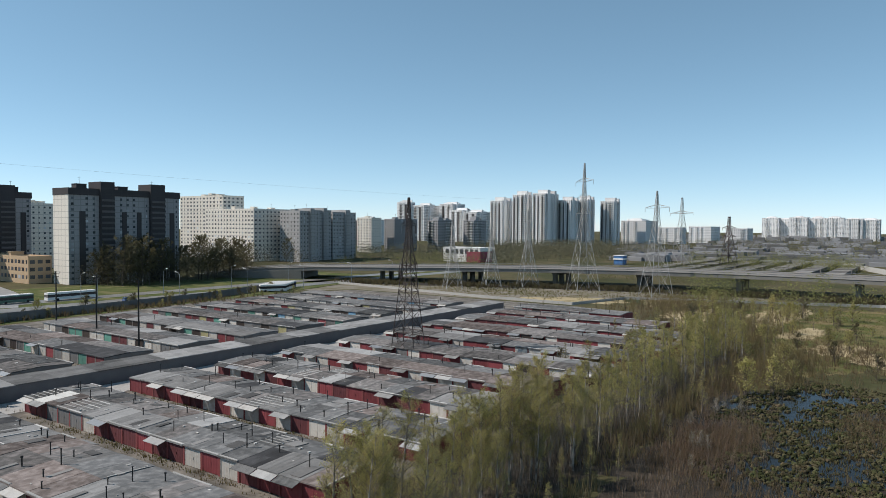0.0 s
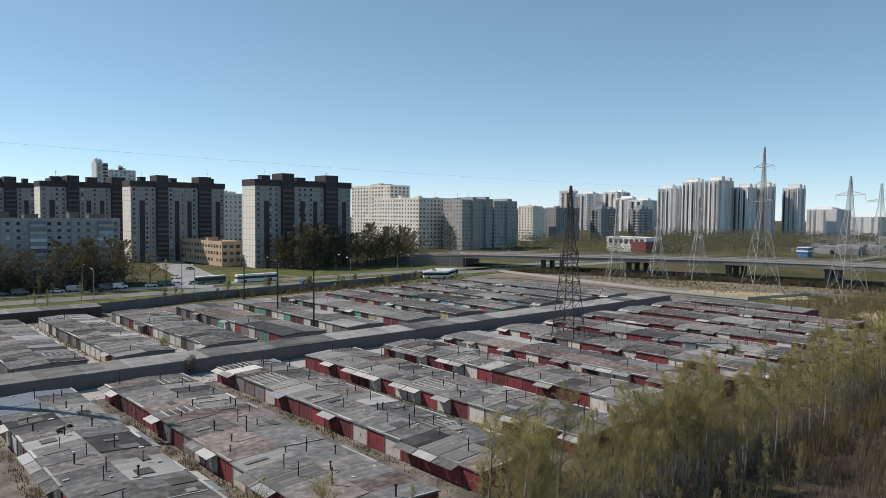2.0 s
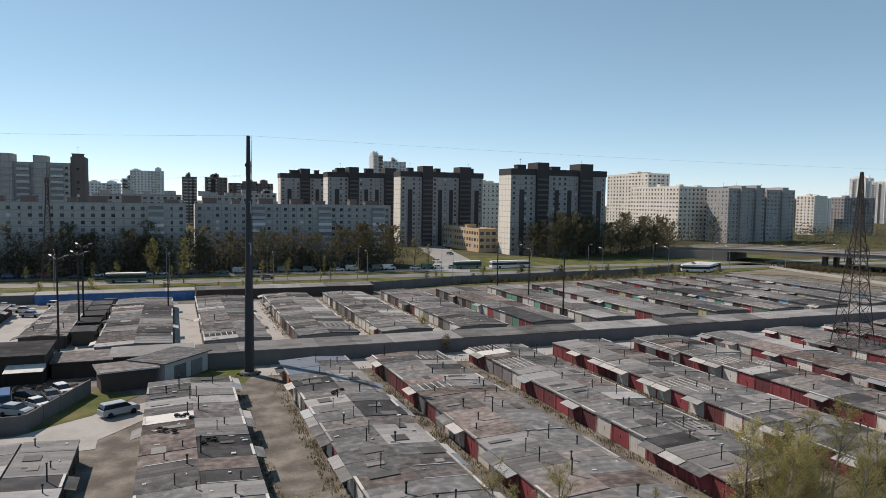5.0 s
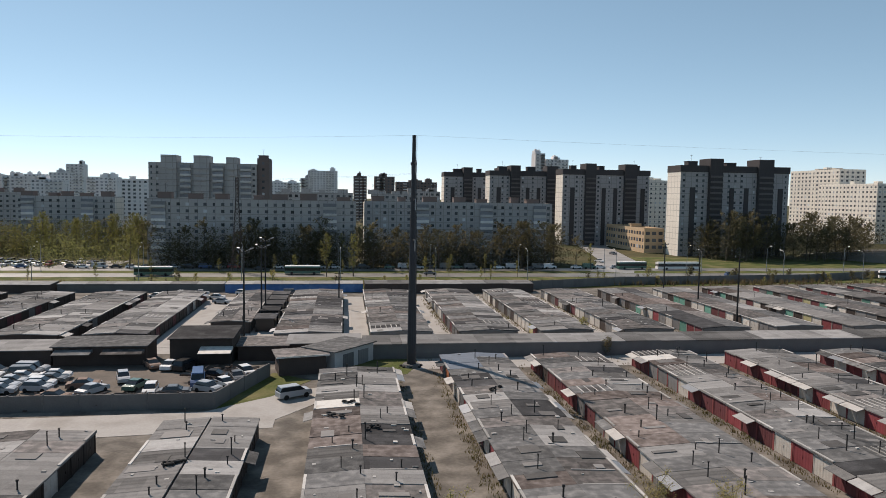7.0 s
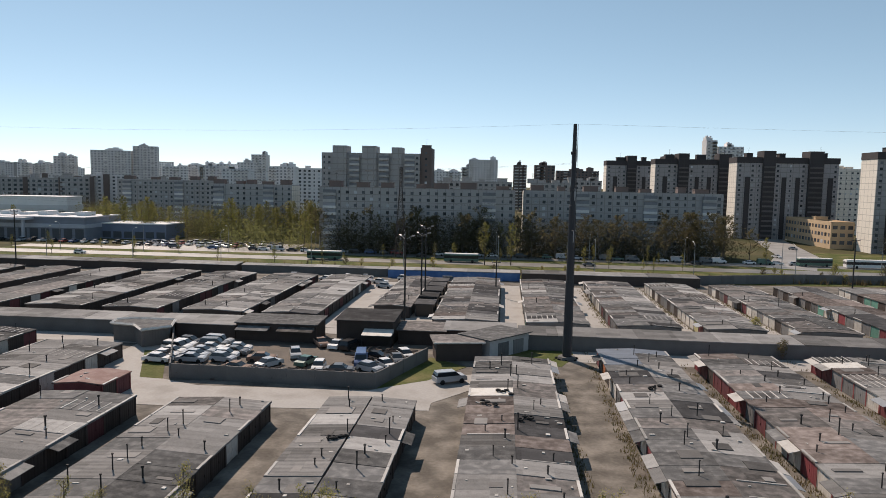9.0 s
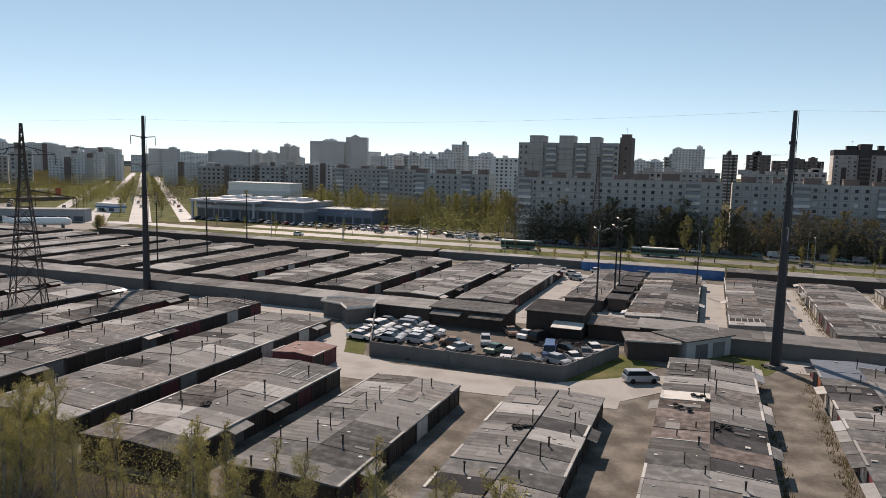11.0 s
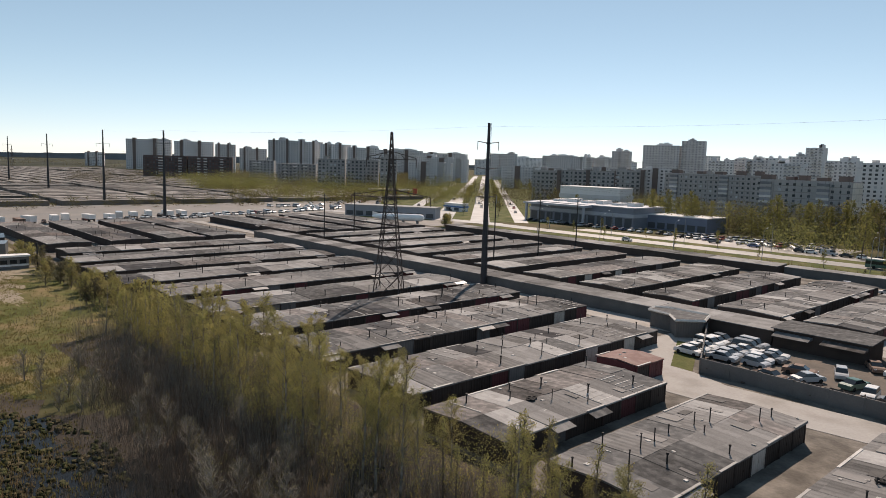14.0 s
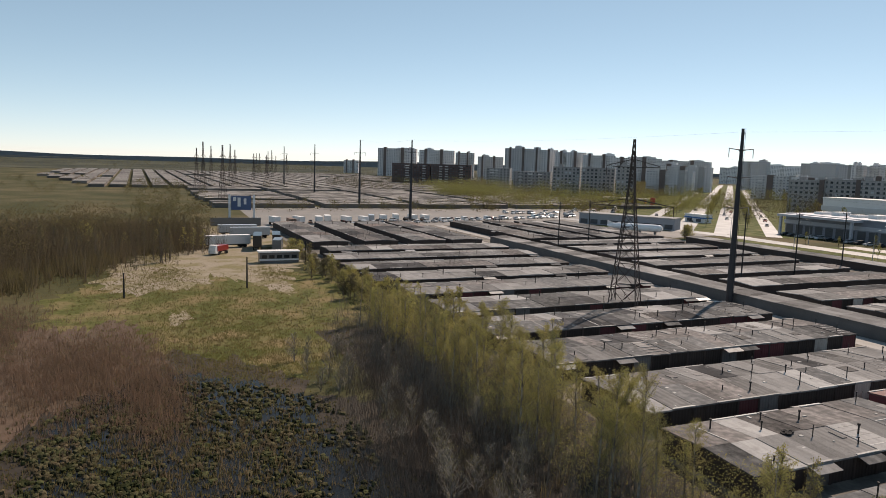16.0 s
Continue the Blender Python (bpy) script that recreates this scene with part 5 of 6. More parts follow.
BL = "young birch with white trunk and fresh yellow-green leaves"
birches = [tree_proto("birch", BL, 100 + i, 10.5, 1500, 0.19, BARK, TWIG, LEAF, "birches", at, spread=sp, low=lo, limbs=24, twigs=3)
           for i, (at, sp, lo) in enumerate((((110, 37, 0), 0.29, 0.14), ((122, 38, 0), 0.26, 0.2), ((-98, 36.5, 0), 0.31, 0.12)))]
near_birches = [tree_proto("birch", BL, 200 + i, 10.5, 4400, 0.106, BARK, TWIG, LEAF, "birches", at, spread=sp, low=lo, limbs=30, up=1.15, twigs=3, full=True)
                for i, (at, sp, lo) in enumerate((((66, 37, 0), 0.2, 0.26), ((-58, 34, 0), 0.185, 0.22), ((-49, 38, 0), 0.17, 0.28)))]
sparse = [tree_proto("birch", "slender birch with thin bare twigs and few leaves", 120 + i, 9.0, 1300, 0.13, BARK_DARK, TWIG, LEAF, "birches", at, spread=0.17, low=0.15, limbs=30, up=1.4, twigs=5)
          for i, at in enumerate(((-20, 43, 0), (-34, 41, 0), (104, 36, 0)))]
spots = []
for i in range(40):
    spots.append((rnd.uniform(40, 84), rnd.uniform(32, 43), rnd.uniform(0.7, 1.08)))
for i in range(104):
    x = 46 + (i + rnd.random()) * 126 / 104
    spots.append((x, 38 + rnd.uniform(-4.5, 5.5) + max(0, x - 120) * 0.02, rnd.uniform(0.66, 1.04)))
for i in range(16):
    spots.append((rnd.uniform(150, 205), rnd.uniform(30, 58), rnd.uniform(0.5, 0.8)))
for i in range(92):
    x = -117 + (i + rnd.random()) * 75 / 92
    spots.append((x, 39 + rnd.uniform(-5, 6), rnd.uniform(0.66, 1.04) * (0.8 if x < -95 else 1)))
spots += [(-31, 37, 0.95), (-27, 36, 0.85), (-22, 37, 0.9), (-17, 36.5, 0.95), (-13, 37, 0.9), (-10, 38, 1.0), (-8.5, 37, 0.95), (-3, 38, 0.92), (2, 38.5, 1.0), (7, 38, 1.02), (19, 39, 1.05), (24, 39, 1.0), (-5, 36, 0.85)]
put(near_birches, [q for q in spots if -82 < q[0] < 86])
put(birches, [q for q in spots if not -82 < q[0] < 86])
put(sparse, [(rnd.uniform(-44, -8), rnd.uniform(36, 44), rnd.uniform(0.62, 1.0)) for _ in range(18)] +
    [(rnd.uniform(10, 48), rnd.uniform(38, 45), rnd.uniform(0.5, 0.8)) for _ in range(14)] +
    [(rnd.uniform(48, 130), rnd.uniform(24, 35), rnd.uniform(0.45, 0.8)) for _ in range(20)] + [(rnd.uniform(120, 240), rnd.uniform(20, 64), rnd.uniform(0.5, 0.85)) for _ in range(32)])
brush = [tree_proto("bush", "leafless grey-brown brush with many thin stems", 180 + i, 3.4, 260, 0.07, BARK_DARK, BARK_GREY, LEAF, "bare brush", at, spread=0.42, low=0.02, limbs=34, up=1.3, twigs=5)
         for i, at in enumerate(((-70, 27, 0), (-55, 24, 0)))]
put(brush, [(x, 26 + rnd.uniform(-6, 6) + (x + 70) * 0.03, rnd.uniform(0.6, 1.2)) for x in [rnd.uniform(-104, -40) for _ in range(38)]] + [(rnd.uniform(76, 112), rnd.uniform(20, 30), rnd.uniform(0.4, 0.8)) for _ in range(10)])

# roadside and courtyard trees
poplars = [tree_proto("poplar", "tall roadside poplar in yellow-green spring leaf", 140 + i, 14, 900, 0.44, BARK_DARK, BARK_DARK, LEAF_YELLOW, "roadside trees", at, spread=0.2, low=0.15, limbs=24, up=1.5, twigs=3, full=True)
           for i, at in enumerate(((-5.7, 237, 0), (3.2, 237.5, 0)))]
dark = [tree_proto("linden", "dark courtyard tree with thin early leaf before the flats", 150 + i, 13, 800, 0.5, BARK_DARK, BARK_DARK, LEAF_DARK, "courtyard trees", at, spread=0.3, low=0.2, limbs=22, twigs=3, full=True)
        for i, at in enumerate(((-40, 262, 0), (40, 270, 0), (170, 311, 0)))]
put(poplars, [(28.2, 237, 0.5), (36, 237, 0.45), (-62, 238, 0.45), (96, 262, 0.7), (86, 280, 0.8), (-76, 262, 1.1), (-1, 268, 0.9), (60, 236, 0.4), (-130, 236, 0.35), (-160, 235, 0.35)] +
    [(rnd.uniform(-190, -76), rnd.uniform(300, 320), rnd.uniform(0.85, 1.3)) for _ in range(44)])
put(poplars, [(rnd.uniform(-215, 60), rnd.choice((227.5, 249, 252)), rnd.uniform(0.28, 0.5)) for _ in range(22)])
put(dark, [(rnd.uniform(-72, 92), rnd.uniform(262, 270), rnd.uniform(0.95, 1.4)) for _ in range(38)] +
    [(rnd.uniform(166, 250), rnd.uniform(296, 316), rnd.uniform(1.0, 1.75)) for _ in range(34)] + [(rnd.uniform(250, 330), rnd.uniform(330, 400), rnd.uniform(0.9, 1.5)) for _ in range(14)])
bare = [tree_proto("alder", "dark bare alder at the field's edge", 160 + i, 11, 700, 0.26, BARK_DARK, TWIG, LEAF_DARK, "alder wood", at, spread=0.2, low=0.12, limbs=26, up=1.5, twigs=4)
        for i, at in enumerate(((-196, -22, 0), (-208, 6, 0)))]
put(bare, [(-192 - rnd.uniform(0, 12) - max(0, -y) * 0.05, y, rnd.uniform(0.6, 1.0)) for y in [rnd.uniform(-75, 13) for _ in range(40)]] + [(rnd.uniform(-246, -222), rnd.uniform(-4, 20), rnd.uniform(0.65, 0.95)) for _ in range(18)])
put(birches, [(rnd.uniform(-240, -214), rnd.uniform(-16, 18), rnd.uniform(0.55, 0.85)) for _ in range(10)])
bush = [tree_proto("bush", "low budding bush with many thin stems", 170 + i, 3.6, 1000, 0.19, BARK_DARK, TWIG, m, "bushes", at, spread=0.5, low=0.02, limbs=24, up=1.2, twigs=3)
        for i, (at, m) in enumerate((((-124, 44, 0), LEAF), ((-137, 38, 0), LEAF_DARK), ((-22, 222, 0), LEAF)))]
put(bush, [(x, 44 + (x + 120) * 0.02 + rnd.uniform(-3.5, 1.5), rnd.uniform(0.7, 1.4)) for x in [rnd.uniform(-208, -105) for _ in range(34)]] + [(x, 42 + rnd.uniform(-5, 4), rnd.uniform(0.9, 1.5)) for x in [rnd.uniform(-165, -100) for _ in range(26)]] +
    [(rnd.uniform(-70, 200), rnd.uniform(213, 226), rnd.uniform(0.4, 0.9)) for _ in range(22)] + [(rnd.uniform(80, 212), rnd.uniform(219, 229), rnd.uniform(0.6, 1.3)) for _ in range(20)] + [(48, 134, 1.0), (46.5, 116.4, 0.9)] +
    [(rnd.uniform(120, 262), rnd.uniform(4, 62), rnd.uniform(0.7, 1.7)) for _ in range(45)] + [(-224 + rnd.uniform(-4, 4), 211 + rnd.uniform(-4, 4), 1.5) for _ in range(6)])


def scatter(name, label, material, zones, tall, seed, blades=5, width=0.06):
    """Blades in tufts over round zones: (x, y, rx, ry, tufts)."""
    r = random.Random(seed)
    s = Shape()
    for cx, cy, rx, ry, n in zones:
        for _ in range(n):
            x, y = cx + r.gauss(0, rx * 0.52), cy + r.gauss(0, ry * 0.52)
            for _ in range(blades):
                a = r.uniform(0, 6.283)
                hh = tall * r.uniform(0.5, 1.3)
                bx, by = x + r.uniform(-0.35, 0.35), y + r.uniform(-0.35, 0.35)
                dx, dy = math.cos(a) * width, math.sin(a) * width
                ox, oy = r.uniform(-0.3, 0.3) * tall, r.uniform(-0.3, 0.3) * tall
                s.quad((bx - dx, by - dy, 0), (bx + dx, by + dy, 0), (bx + ox, by + oy, hh))
    return tagged(part(name, s, material), label, "plants", "", "stuff")


scatter("reeds", "tall dry reeds round the pond", REED, [(88, 24, 14, 5, 350), (74, 12, 10, 10, 500), (125, 30, 22, 4, 500), (175, 14, 34, 16, 1300), (112, -3, 26, 4, 1200), (190, 60, 34, 22, 1800)], 1.3, 1, 6, 0.03)
scatter("scrub", "red-brown thicket of dead stems", REED_RED, [(-98, -8, 20, 10, 2600), (-84, 1, 14, 4, 1100), (-120, -22, 22, 8, 1500), (-72, -22, 16, 8, 1000), (92, 23, 14, 5, 900), (58, 18, 16, 7, 500), (20, 24, 34, 9, 1000)], 1.2, 2, 6, 0.026)
scatter("undergrowth", "grey-brown undergrowth of bare stems", TWIG, [(85, 37, 42, 6, 1500), (135, 36, 34, 7, 1000), (-75, 34, 38, 9, 2600), (-28, 38, 22, 6, 1000), (28, 40, 24, 4, 700), (80, 24, 30, 7, 500), (-58, 22, 18, 6, 900), (-48, 25, 16, 7, 1800), (-75, 27, 18, 4, 1000)], 1.8, 5, 5, 0.016)
scatter("saplings", "thin close-standing birch saplings", BARK_GREY, [(-78, 36, 40, 9, 2000), (85, 38, 46, 5, 1100), (-30, 39, 24, 4, 400), (30, 40, 26, 3, 400)], 4.4, 45, 3, 0.017)
scatter("pond_reeds", "dry reed stems standing in the pond", REED, [(96, 20, 10, 4, 700), (112, 6, 14, 4, 600), (-66, 8, 14, 8, 400)], 0.9, 15, 5, 0.025)
scatter("tussocks", "green marsh tussocks in shallow water", TUSSOCK, [(-64, 2, 24, 12, 1800), (-72, 14, 12, 6, 300), (104, 8, 26, 11, 1500), (-58, 14, 10, 8, 200), (-60, -6, 26, 9, 1200)], 0.34, 3, 6, 0.07)
scatter("dry_grass", "straw-coloured meadow grass", STRAW, [(-112, 12, 24, 22, 4200), (-140, 14, 34, 26, 3200), (170, 34, 46, 14, 3000), (-95, 14, 10, 14, 1500), (250, 30, 30, 60, 2200), (-165, -2, 26, 14, 1500), (-178, 6, 12, 5, 700), (-172, 30, 14, 5, 700), (-205, 4, 16, 5, 600)], 0.32, 4, 5, 0.04)


scatter("lane_weeds", "tufts of weeds along the foot of the garage walls", TUSSOCK, [(x, 78, 0.9, 30, 260) for x in (14.6, 29.6, 47, 63.4, 80.4)] + [(x, 158, 0.8, 30, 220) for x in (21.2, 37.2, 53.6, 70.2)] + [(8.8, 76, 0.7, 26, 160), (26.8, 76, 0.6, 28, 160)], 0.4, 81, 4, 0.05)


def hummocks(name, label, material, zones, seed):
    """Low uneven cushions of marsh plants standing out of the water, thick where a slow noise is high: (x, y, rx, ry, tries)."""
    r = random.Random(seed)
    s = Shape()
    for cx, cy, rx, ry, n in zones:
        for _ in range(n):
            a, q = r.uniform(0, 6.283), math.sqrt(r.random())
            x, y = cx + math.cos(a) * q * rx, cy + math.sin(a) * q * ry
            if noise.noise(Vector((x * 0.16, y * 0.22, seed))) + r.uniform(-0.25, 0.25) < -0.1:
                continue
            k, rad, hh = len(s.v), r.uniform(0.12, 0.36), r.uniform(0.1, 0.34)
            for fz, fr in ((-0.1, 1.0), (0.65, 0.8)):
                for i in range(6):
                    t = i * 1.0472 + r.uniform(-0.3, 0.3)
                    w = rad * fr * r.uniform(0.7, 1.3)
                    s.v.append((x + math.cos(t) * w * 1.25, y + math.sin(t) * w, 0.1 + hh * fz * r.uniform(0.8, 1.2)))
            s.v.append((x + r.uniform(-0.1, 0.1), y, 0.1 + hh))
            s.f += [(k + i, k + (i + 1) % 6, k + 6 + (i + 1) % 6, k + 6 + i) for i in range(6)]
            s.f += [(k + 6 + i, k + 6 + (i + 1) % 6, k + 12) for i in range(6)]
    return tagged(part(name, s, material), label, "plants", "", "stuff")


CUSHION = mat("marsh_cushion", (0.05, 0.056, 0.024), 0.95, 0.5, 0.5, 9.0, bump=0.6, island=0.5, second=(0.07, 0.056, 0.034), mix=0.52, spec=0.05)
hummocks("marsh_cushions", "low green-brown plant cushions in shallow water", CUSHION, [(-68, 4, 22, 17, 3600), (-56, -8, 20, 10, 1500), (108, 12, 34, 14, 5200)], 3)


def woods(name, label, material, zones, seed, size=5.0, cards=16, fine=1.0, dome=False):
    """Far woodland as clumps of ragged leaf cards standing on the ground: (x0, x1, y0, y1, clumps)."""
    r = random.Random(seed)
    s = Shape()
    for x0, x1, y0, y1, n in zones:
        for _ in range(n):
            x, y = r.uniform(x0, x1), r.uniform(y0, y1)
            hh = size * r.uniform(0.8, 1.9)
            if dome:
                k, rad = len(s.v), size * r.uniform(0.35, 0.6)
                for fz, fr in ((0, 0.8), (0.4, 1.0), (0.75, 0.72)):
                    for i in range(7):
                        a, q = i * 0.8976 + r.uniform(-0.25, 0.25), rad * fr * r.uniform(0.7, 1.25)
                        s.v.append((x + math.cos(a) * q, y + math.sin(a) * q, hh * fz * r.uniform(0.8, 1.15)))
                s.v.append((x + r.uniform(-0.5, 0.5), y, hh * r.uniform(0.85, 1.05)))
                for j in (0, 7):
                    s.f += [(k + j + i, k + j + (i + 1) % 7, k + j + 7 + (i + 1) % 7, k + j + 7 + i) for i in range(7)]
                s.f += [(k + 14 + i, k + 14 + (i + 1) % 7, k + 21) for i in range(7)]
            for _ in range(cards):
                c = Vector((x + r.gauss(0, size * 0.35), y + r.gauss(0, size * 0.35), r.uniform(0.03, 1) * hh))
                u = Vector((r.uniform(-1, 1), r.uniform(-1, 1), r.uniform(-0.6, 1))).normalized()
                v = u.orthogonal().normalized()
                q = size * r.uniform(0.07, 0.2) * fine
                s.quad(c - u * q, c + v * q * 1.2, c + u * q)
    return tagged(part(name, s, material), label, "woodland", "", "stuff")


FARWOOD = leaf_mat("far_wood", (0.12, 0.118, 0.075), (0.15, 0.138, 0.082))
COURT = leaf_mat("courtyard_leaf", (0.12, 0.108, 0.062), (0.145, 0.122, 0.07))
SPRING = leaf_mat("spring_crowns", (0.215, 0.222, 0.075), (0.16, 0.155, 0.06))
BROWNWOOD = leaf_mat("bare_wood_mass", (0.115, 0.094, 0.056), (0.14, 0.12, 0.058))
woods("birch_thicket", "dense young birch growth in fresh leaf", LEAF, [(-118, -80, 36, 46, 45), (-82, -38, 34, 45, 70)], 12, 3.2, 420, 0.14)
woods("birch_scrub", "low birch scrub in fresh leaf under the trees", LEAF, [(44, 110, 37, 45, 80), (100, 172, 36, 46, 70), (-40, 44, 39, 45, 60)], 14, 2.3, 300, 0.2)
AV = [(-222 + D.x * k + S.x * o - 26, -222 + D.x * k + S.x * o + 26, 262 + D.y * k + S.y * o - 26, 262 + D.y * k + S.y * o + 26, 36) for k in range(120, 1100, 70) for o in (-115, -170, 55, 110)]
woods("avenue_woodland", "trees and scrub on both sides of the avenue", leaf_mat("city_tree_leaf", (0.19, 0.165, 0.065), (0.13, 0.112, 0.055)), AV, 13, 5.5, 48, 0.62)
woods("courtyard_thicket", "dark thicket of trees along the flats", COURT, [(-66, 5, 262, 270, 90), (5, 92, 264, 281, 110), (225, 330, 330, 420, 120), (-175, -90, 316, 334, 90)], 6, 8.2, 170, 0.26)
woods("block_thicket", "tall dark thicket at the foot of the tall blocks", COURT, [(168, 252, 296, 318, 100)], 61, 10.5, 220, 0.2)
woods("spring_woodland", "yellow-green woodland of poplars and birches", SPRING, [(-118, -76, 264, 300, 40), (-470, -390, 225, 330, 130), (-760, -540, 270, 400, 200), (-545, -515, 232, 278, 110), (-500, -380, 330, 420, 120), (-300, -230, 420, 450, 60),
      (240, 300, -60, 80, 90), (500, 570, 35, 150, 120), (330, 420, 240, 330, 50)], 7, 6.4, 120, 0.33)
STEM_OLIVE = leaf_mat("alder_twig", (0.15, 0.125, 0.08), (0.11, 0.086, 0.06))
OLIVE = leaf_mat("willow_stem", (0.2, 0.165, 0.075), (0.14, 0.105, 0.065))
scatter("willow_scrub", "olive and brown willow scrub on the marsh", OLIVE, [(190, 42, 50, 12, 700), (150, 24, 22, 8, 450), (250, 70, 34, 22, 800), (100, 31, 30, 3, 250), (-8, 32, 30, 5, 500)], 2.4, 18, 9, 0.05)
scatter("rubble_weeds", "dry weeds on the rubble strip", STRAW, [(262, 150, 22, 50, 900), (286, 80, 16, 26, 500)], 0.7, 48, 6, 0.07)
scatter("ditch_brush", "dark brush in the ditch by the viaduct", BROWNWOOD, [(x - 9, y - 2, 7, 20, 260) for x, y, z in VP[3:9]], 2.2, 49, 8, 0.12)
scatter("verge_scrub", "olive brush along the boundary fence", OLIVE, [(120, 216, 60, 5, 500), (20, 214, 60, 4, 300), (-120, 215, 70, 4, 300)], 1.8, 28, 8, 0.07)
woods("poplar_grove", "dense grove of poplars in yellow-green leaf", SPRING, [(-200, -76, 303, 332, 130), (-545, -515, 232, 278, 40)], 27, 8.5, 140, 0.26)
scatter("alder_underwood", "dark tangled underwood at the wood's foot", BROWNWOOD, [(-230, 2, 16, 10, 1000), (-196, -14, 16, 8, 1300), (-172, -28, 16, 7, 1200), (-250, 4, 24, 12, 600)], 3.0, 58, 9, 0.05)
scatter("alder_stems", "close-standing bare alder stems", STEM_OLIVE, [(-226, -26, 40, 22, 5200), (-236, 4, 22, 14, 2600), (-178, -36, 22, 9, 2000)], 7.0, 38, 5, 0.04)
woods("park_trees", "belt of green park trees before the towers", FARWOOD, [(430, 640, 270, 400, 260), (640, 900, 300, 430, 260), (540, 760, 200, 290, 140)], 47, 8.0, 44, 0.48)
woods("alder_thicket", "dense dark bare wood beside the field", BROWNWOOD, [(-262, -222, -20, 20, 150), (-262, -202, -60, -8, 190), (-206, -180, -60, -20, 80), (-180, -150, -60, -30, 80), (-185, -125, -75, -36, 80)], 8, 7.0, 130, 0.24)
woods("city_belt", "belt of city trees in fresh leaf before the flats", SPRING, [(-600 + k * 40, -545 + k * 40, 235 + k * 32, 275 + k * 32, 34) for k in range(5)] + [(-420, -370, 400, 450, 30)], 71, 10.0, 160, 0.19)
woods("city_belt_shade", "darker bare city trees before the flats", leaf_mat("bare_city_tree", (0.12, 0.105, 0.055), (0.085, 0.074, 0.045)), [(-620 + k * 44, -550 + k * 44, 268 + k * 36, 330 + k * 36, 42) for k in range(6)] + [(-760, -600, 180, 260, 60), (-360, -290, 330, 400, 40), (-330, -250, 392, 440, 50)], 72, 9.5, 130, 0.22)
woods("viaduct_scrub", "bright green scrub beyond the viaduct", leaf_mat("green_scrub", (0.17, 0.175, 0.06), (0.12, 0.12, 0.05)), [(352, 470, 60, 150, 170), (480, 560, 60, 140, 60)], 73, 4.6, 90, 0.4)
woods("far_woodland", "distant belt of spring woodland", FARWOOD, [(-2900, -1350, -1500, 620, 2000), (-900, -620, 300, 520, 600), (-1100, -760, 560, 700, 400), (-280, 150, 420, 620, 500),
      (420, 900, 240, 480, 900), (620, 1150, -60, 300, 500), (1150, 2200, -250, 330, 700), (345, 470, -160, 10, 300), (570, 760, -160, 0, 300), (900, 2200, 330, 900, 700)], 5, 7.0, 13, 0.82)
woods("meadow_bushes", "rounded green bushes on the far meadow", leaf_mat("meadow_bush_leaf", (0.15, 0.14, 0.06), (0.1, 0.088, 0.05)), [(-700, -420, -8, 42, 70), (-900, -520, -120, -30, 30), (-430, -330, 0, 30, 50), (-402, -374, 44, 210, 60), (-660, -640, 30, 320, 30)], 51, 4.2, 90, 0.5)
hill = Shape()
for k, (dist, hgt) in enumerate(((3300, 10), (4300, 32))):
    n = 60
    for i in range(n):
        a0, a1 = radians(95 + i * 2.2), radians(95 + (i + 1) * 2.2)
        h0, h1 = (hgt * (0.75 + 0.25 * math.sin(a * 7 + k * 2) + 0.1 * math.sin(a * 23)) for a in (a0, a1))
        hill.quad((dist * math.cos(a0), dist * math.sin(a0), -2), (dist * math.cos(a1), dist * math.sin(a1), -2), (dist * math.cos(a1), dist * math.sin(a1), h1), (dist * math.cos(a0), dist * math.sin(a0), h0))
setting("far_forest_floor", Shape().prism([(-1330, -1700), (-1330, 640), (-1560, 960), (-4300, 1500), (-4300, -2000)], -0.5, 0.3), mat("far_forest", (0.05, 0.055, 0.042), 0.95, 0.4, 0.006, 0.05, second=(0.085, 0.085, 0.06), mix=0.55, bump=0, spec=0.05), "dark wooded plain reaching to the horizon")
# the ridge's blue-grey is distance haze put into its colour
setting("backdrop", hill, mat("far_hills_hazed", (0.17, 0.19, 0.205), 0.95, 0.25, 0.004, 0.03, bump=0), "low wooded ridge on the horizon")


# ---- vehicles ----
def paint(name, c, rough=0.28):
    return mat(name, c, rough, 0.04, 0.3, 4.0, bump=0, spec=0.6)


PAINTS = {"white": paint("paint_white", (0.72, 0.72, 0.71)), "silver": paint("paint_silver", (0.40, 0.42, 0.44)), "black": paint("paint_black", (0.018, 0.018, 0.02)),
          "grey": paint("paint_grey", (0.13, 0.135, 0.14)), "red": paint("paint_red", (0.30, 0.035, 0.03)), "blue": paint("paint_blue", (0.05, 0.10, 0.22)),
          "green": paint("paint_green", (0.06, 0.14, 0.11)), "rusty": paint("paint_rusty", (0.16, 0.10, 0.075), 0.8)}
TYRE = mat("tyre_rubber", (0.02, 0.02, 0.02), 0.85, 0.15, 2.0, 9.0)
CARGLASS = mat("car_glass", (0.02, 0.025, 0.03), 0.08, 0.1, 1.0, 4.0, bump=0, spec=0.6)


def side_loft(profile, w0, w1):
    """A body from a side outline of (y, z): w0 wide at the bottom, w1 at the top."""
    zs = [z for _, z in profile]
    lo, hi = min(zs), max(zs)
    s = Shape()
    n = len(profile)
    for sx in (-1, 1):
        for y, z in profile:
            k = (z - lo) / (hi - lo)
            s.v.append((sx * (w0 + (w1 - w0) * k) / 2, y, z))
    s.f = [tuple(range(n))[::-1], tuple(range(n, 2 * n))] + [(i, (i + 1) % n, n + (i + 1) % n, n + i) for i in range(n)]
    return s


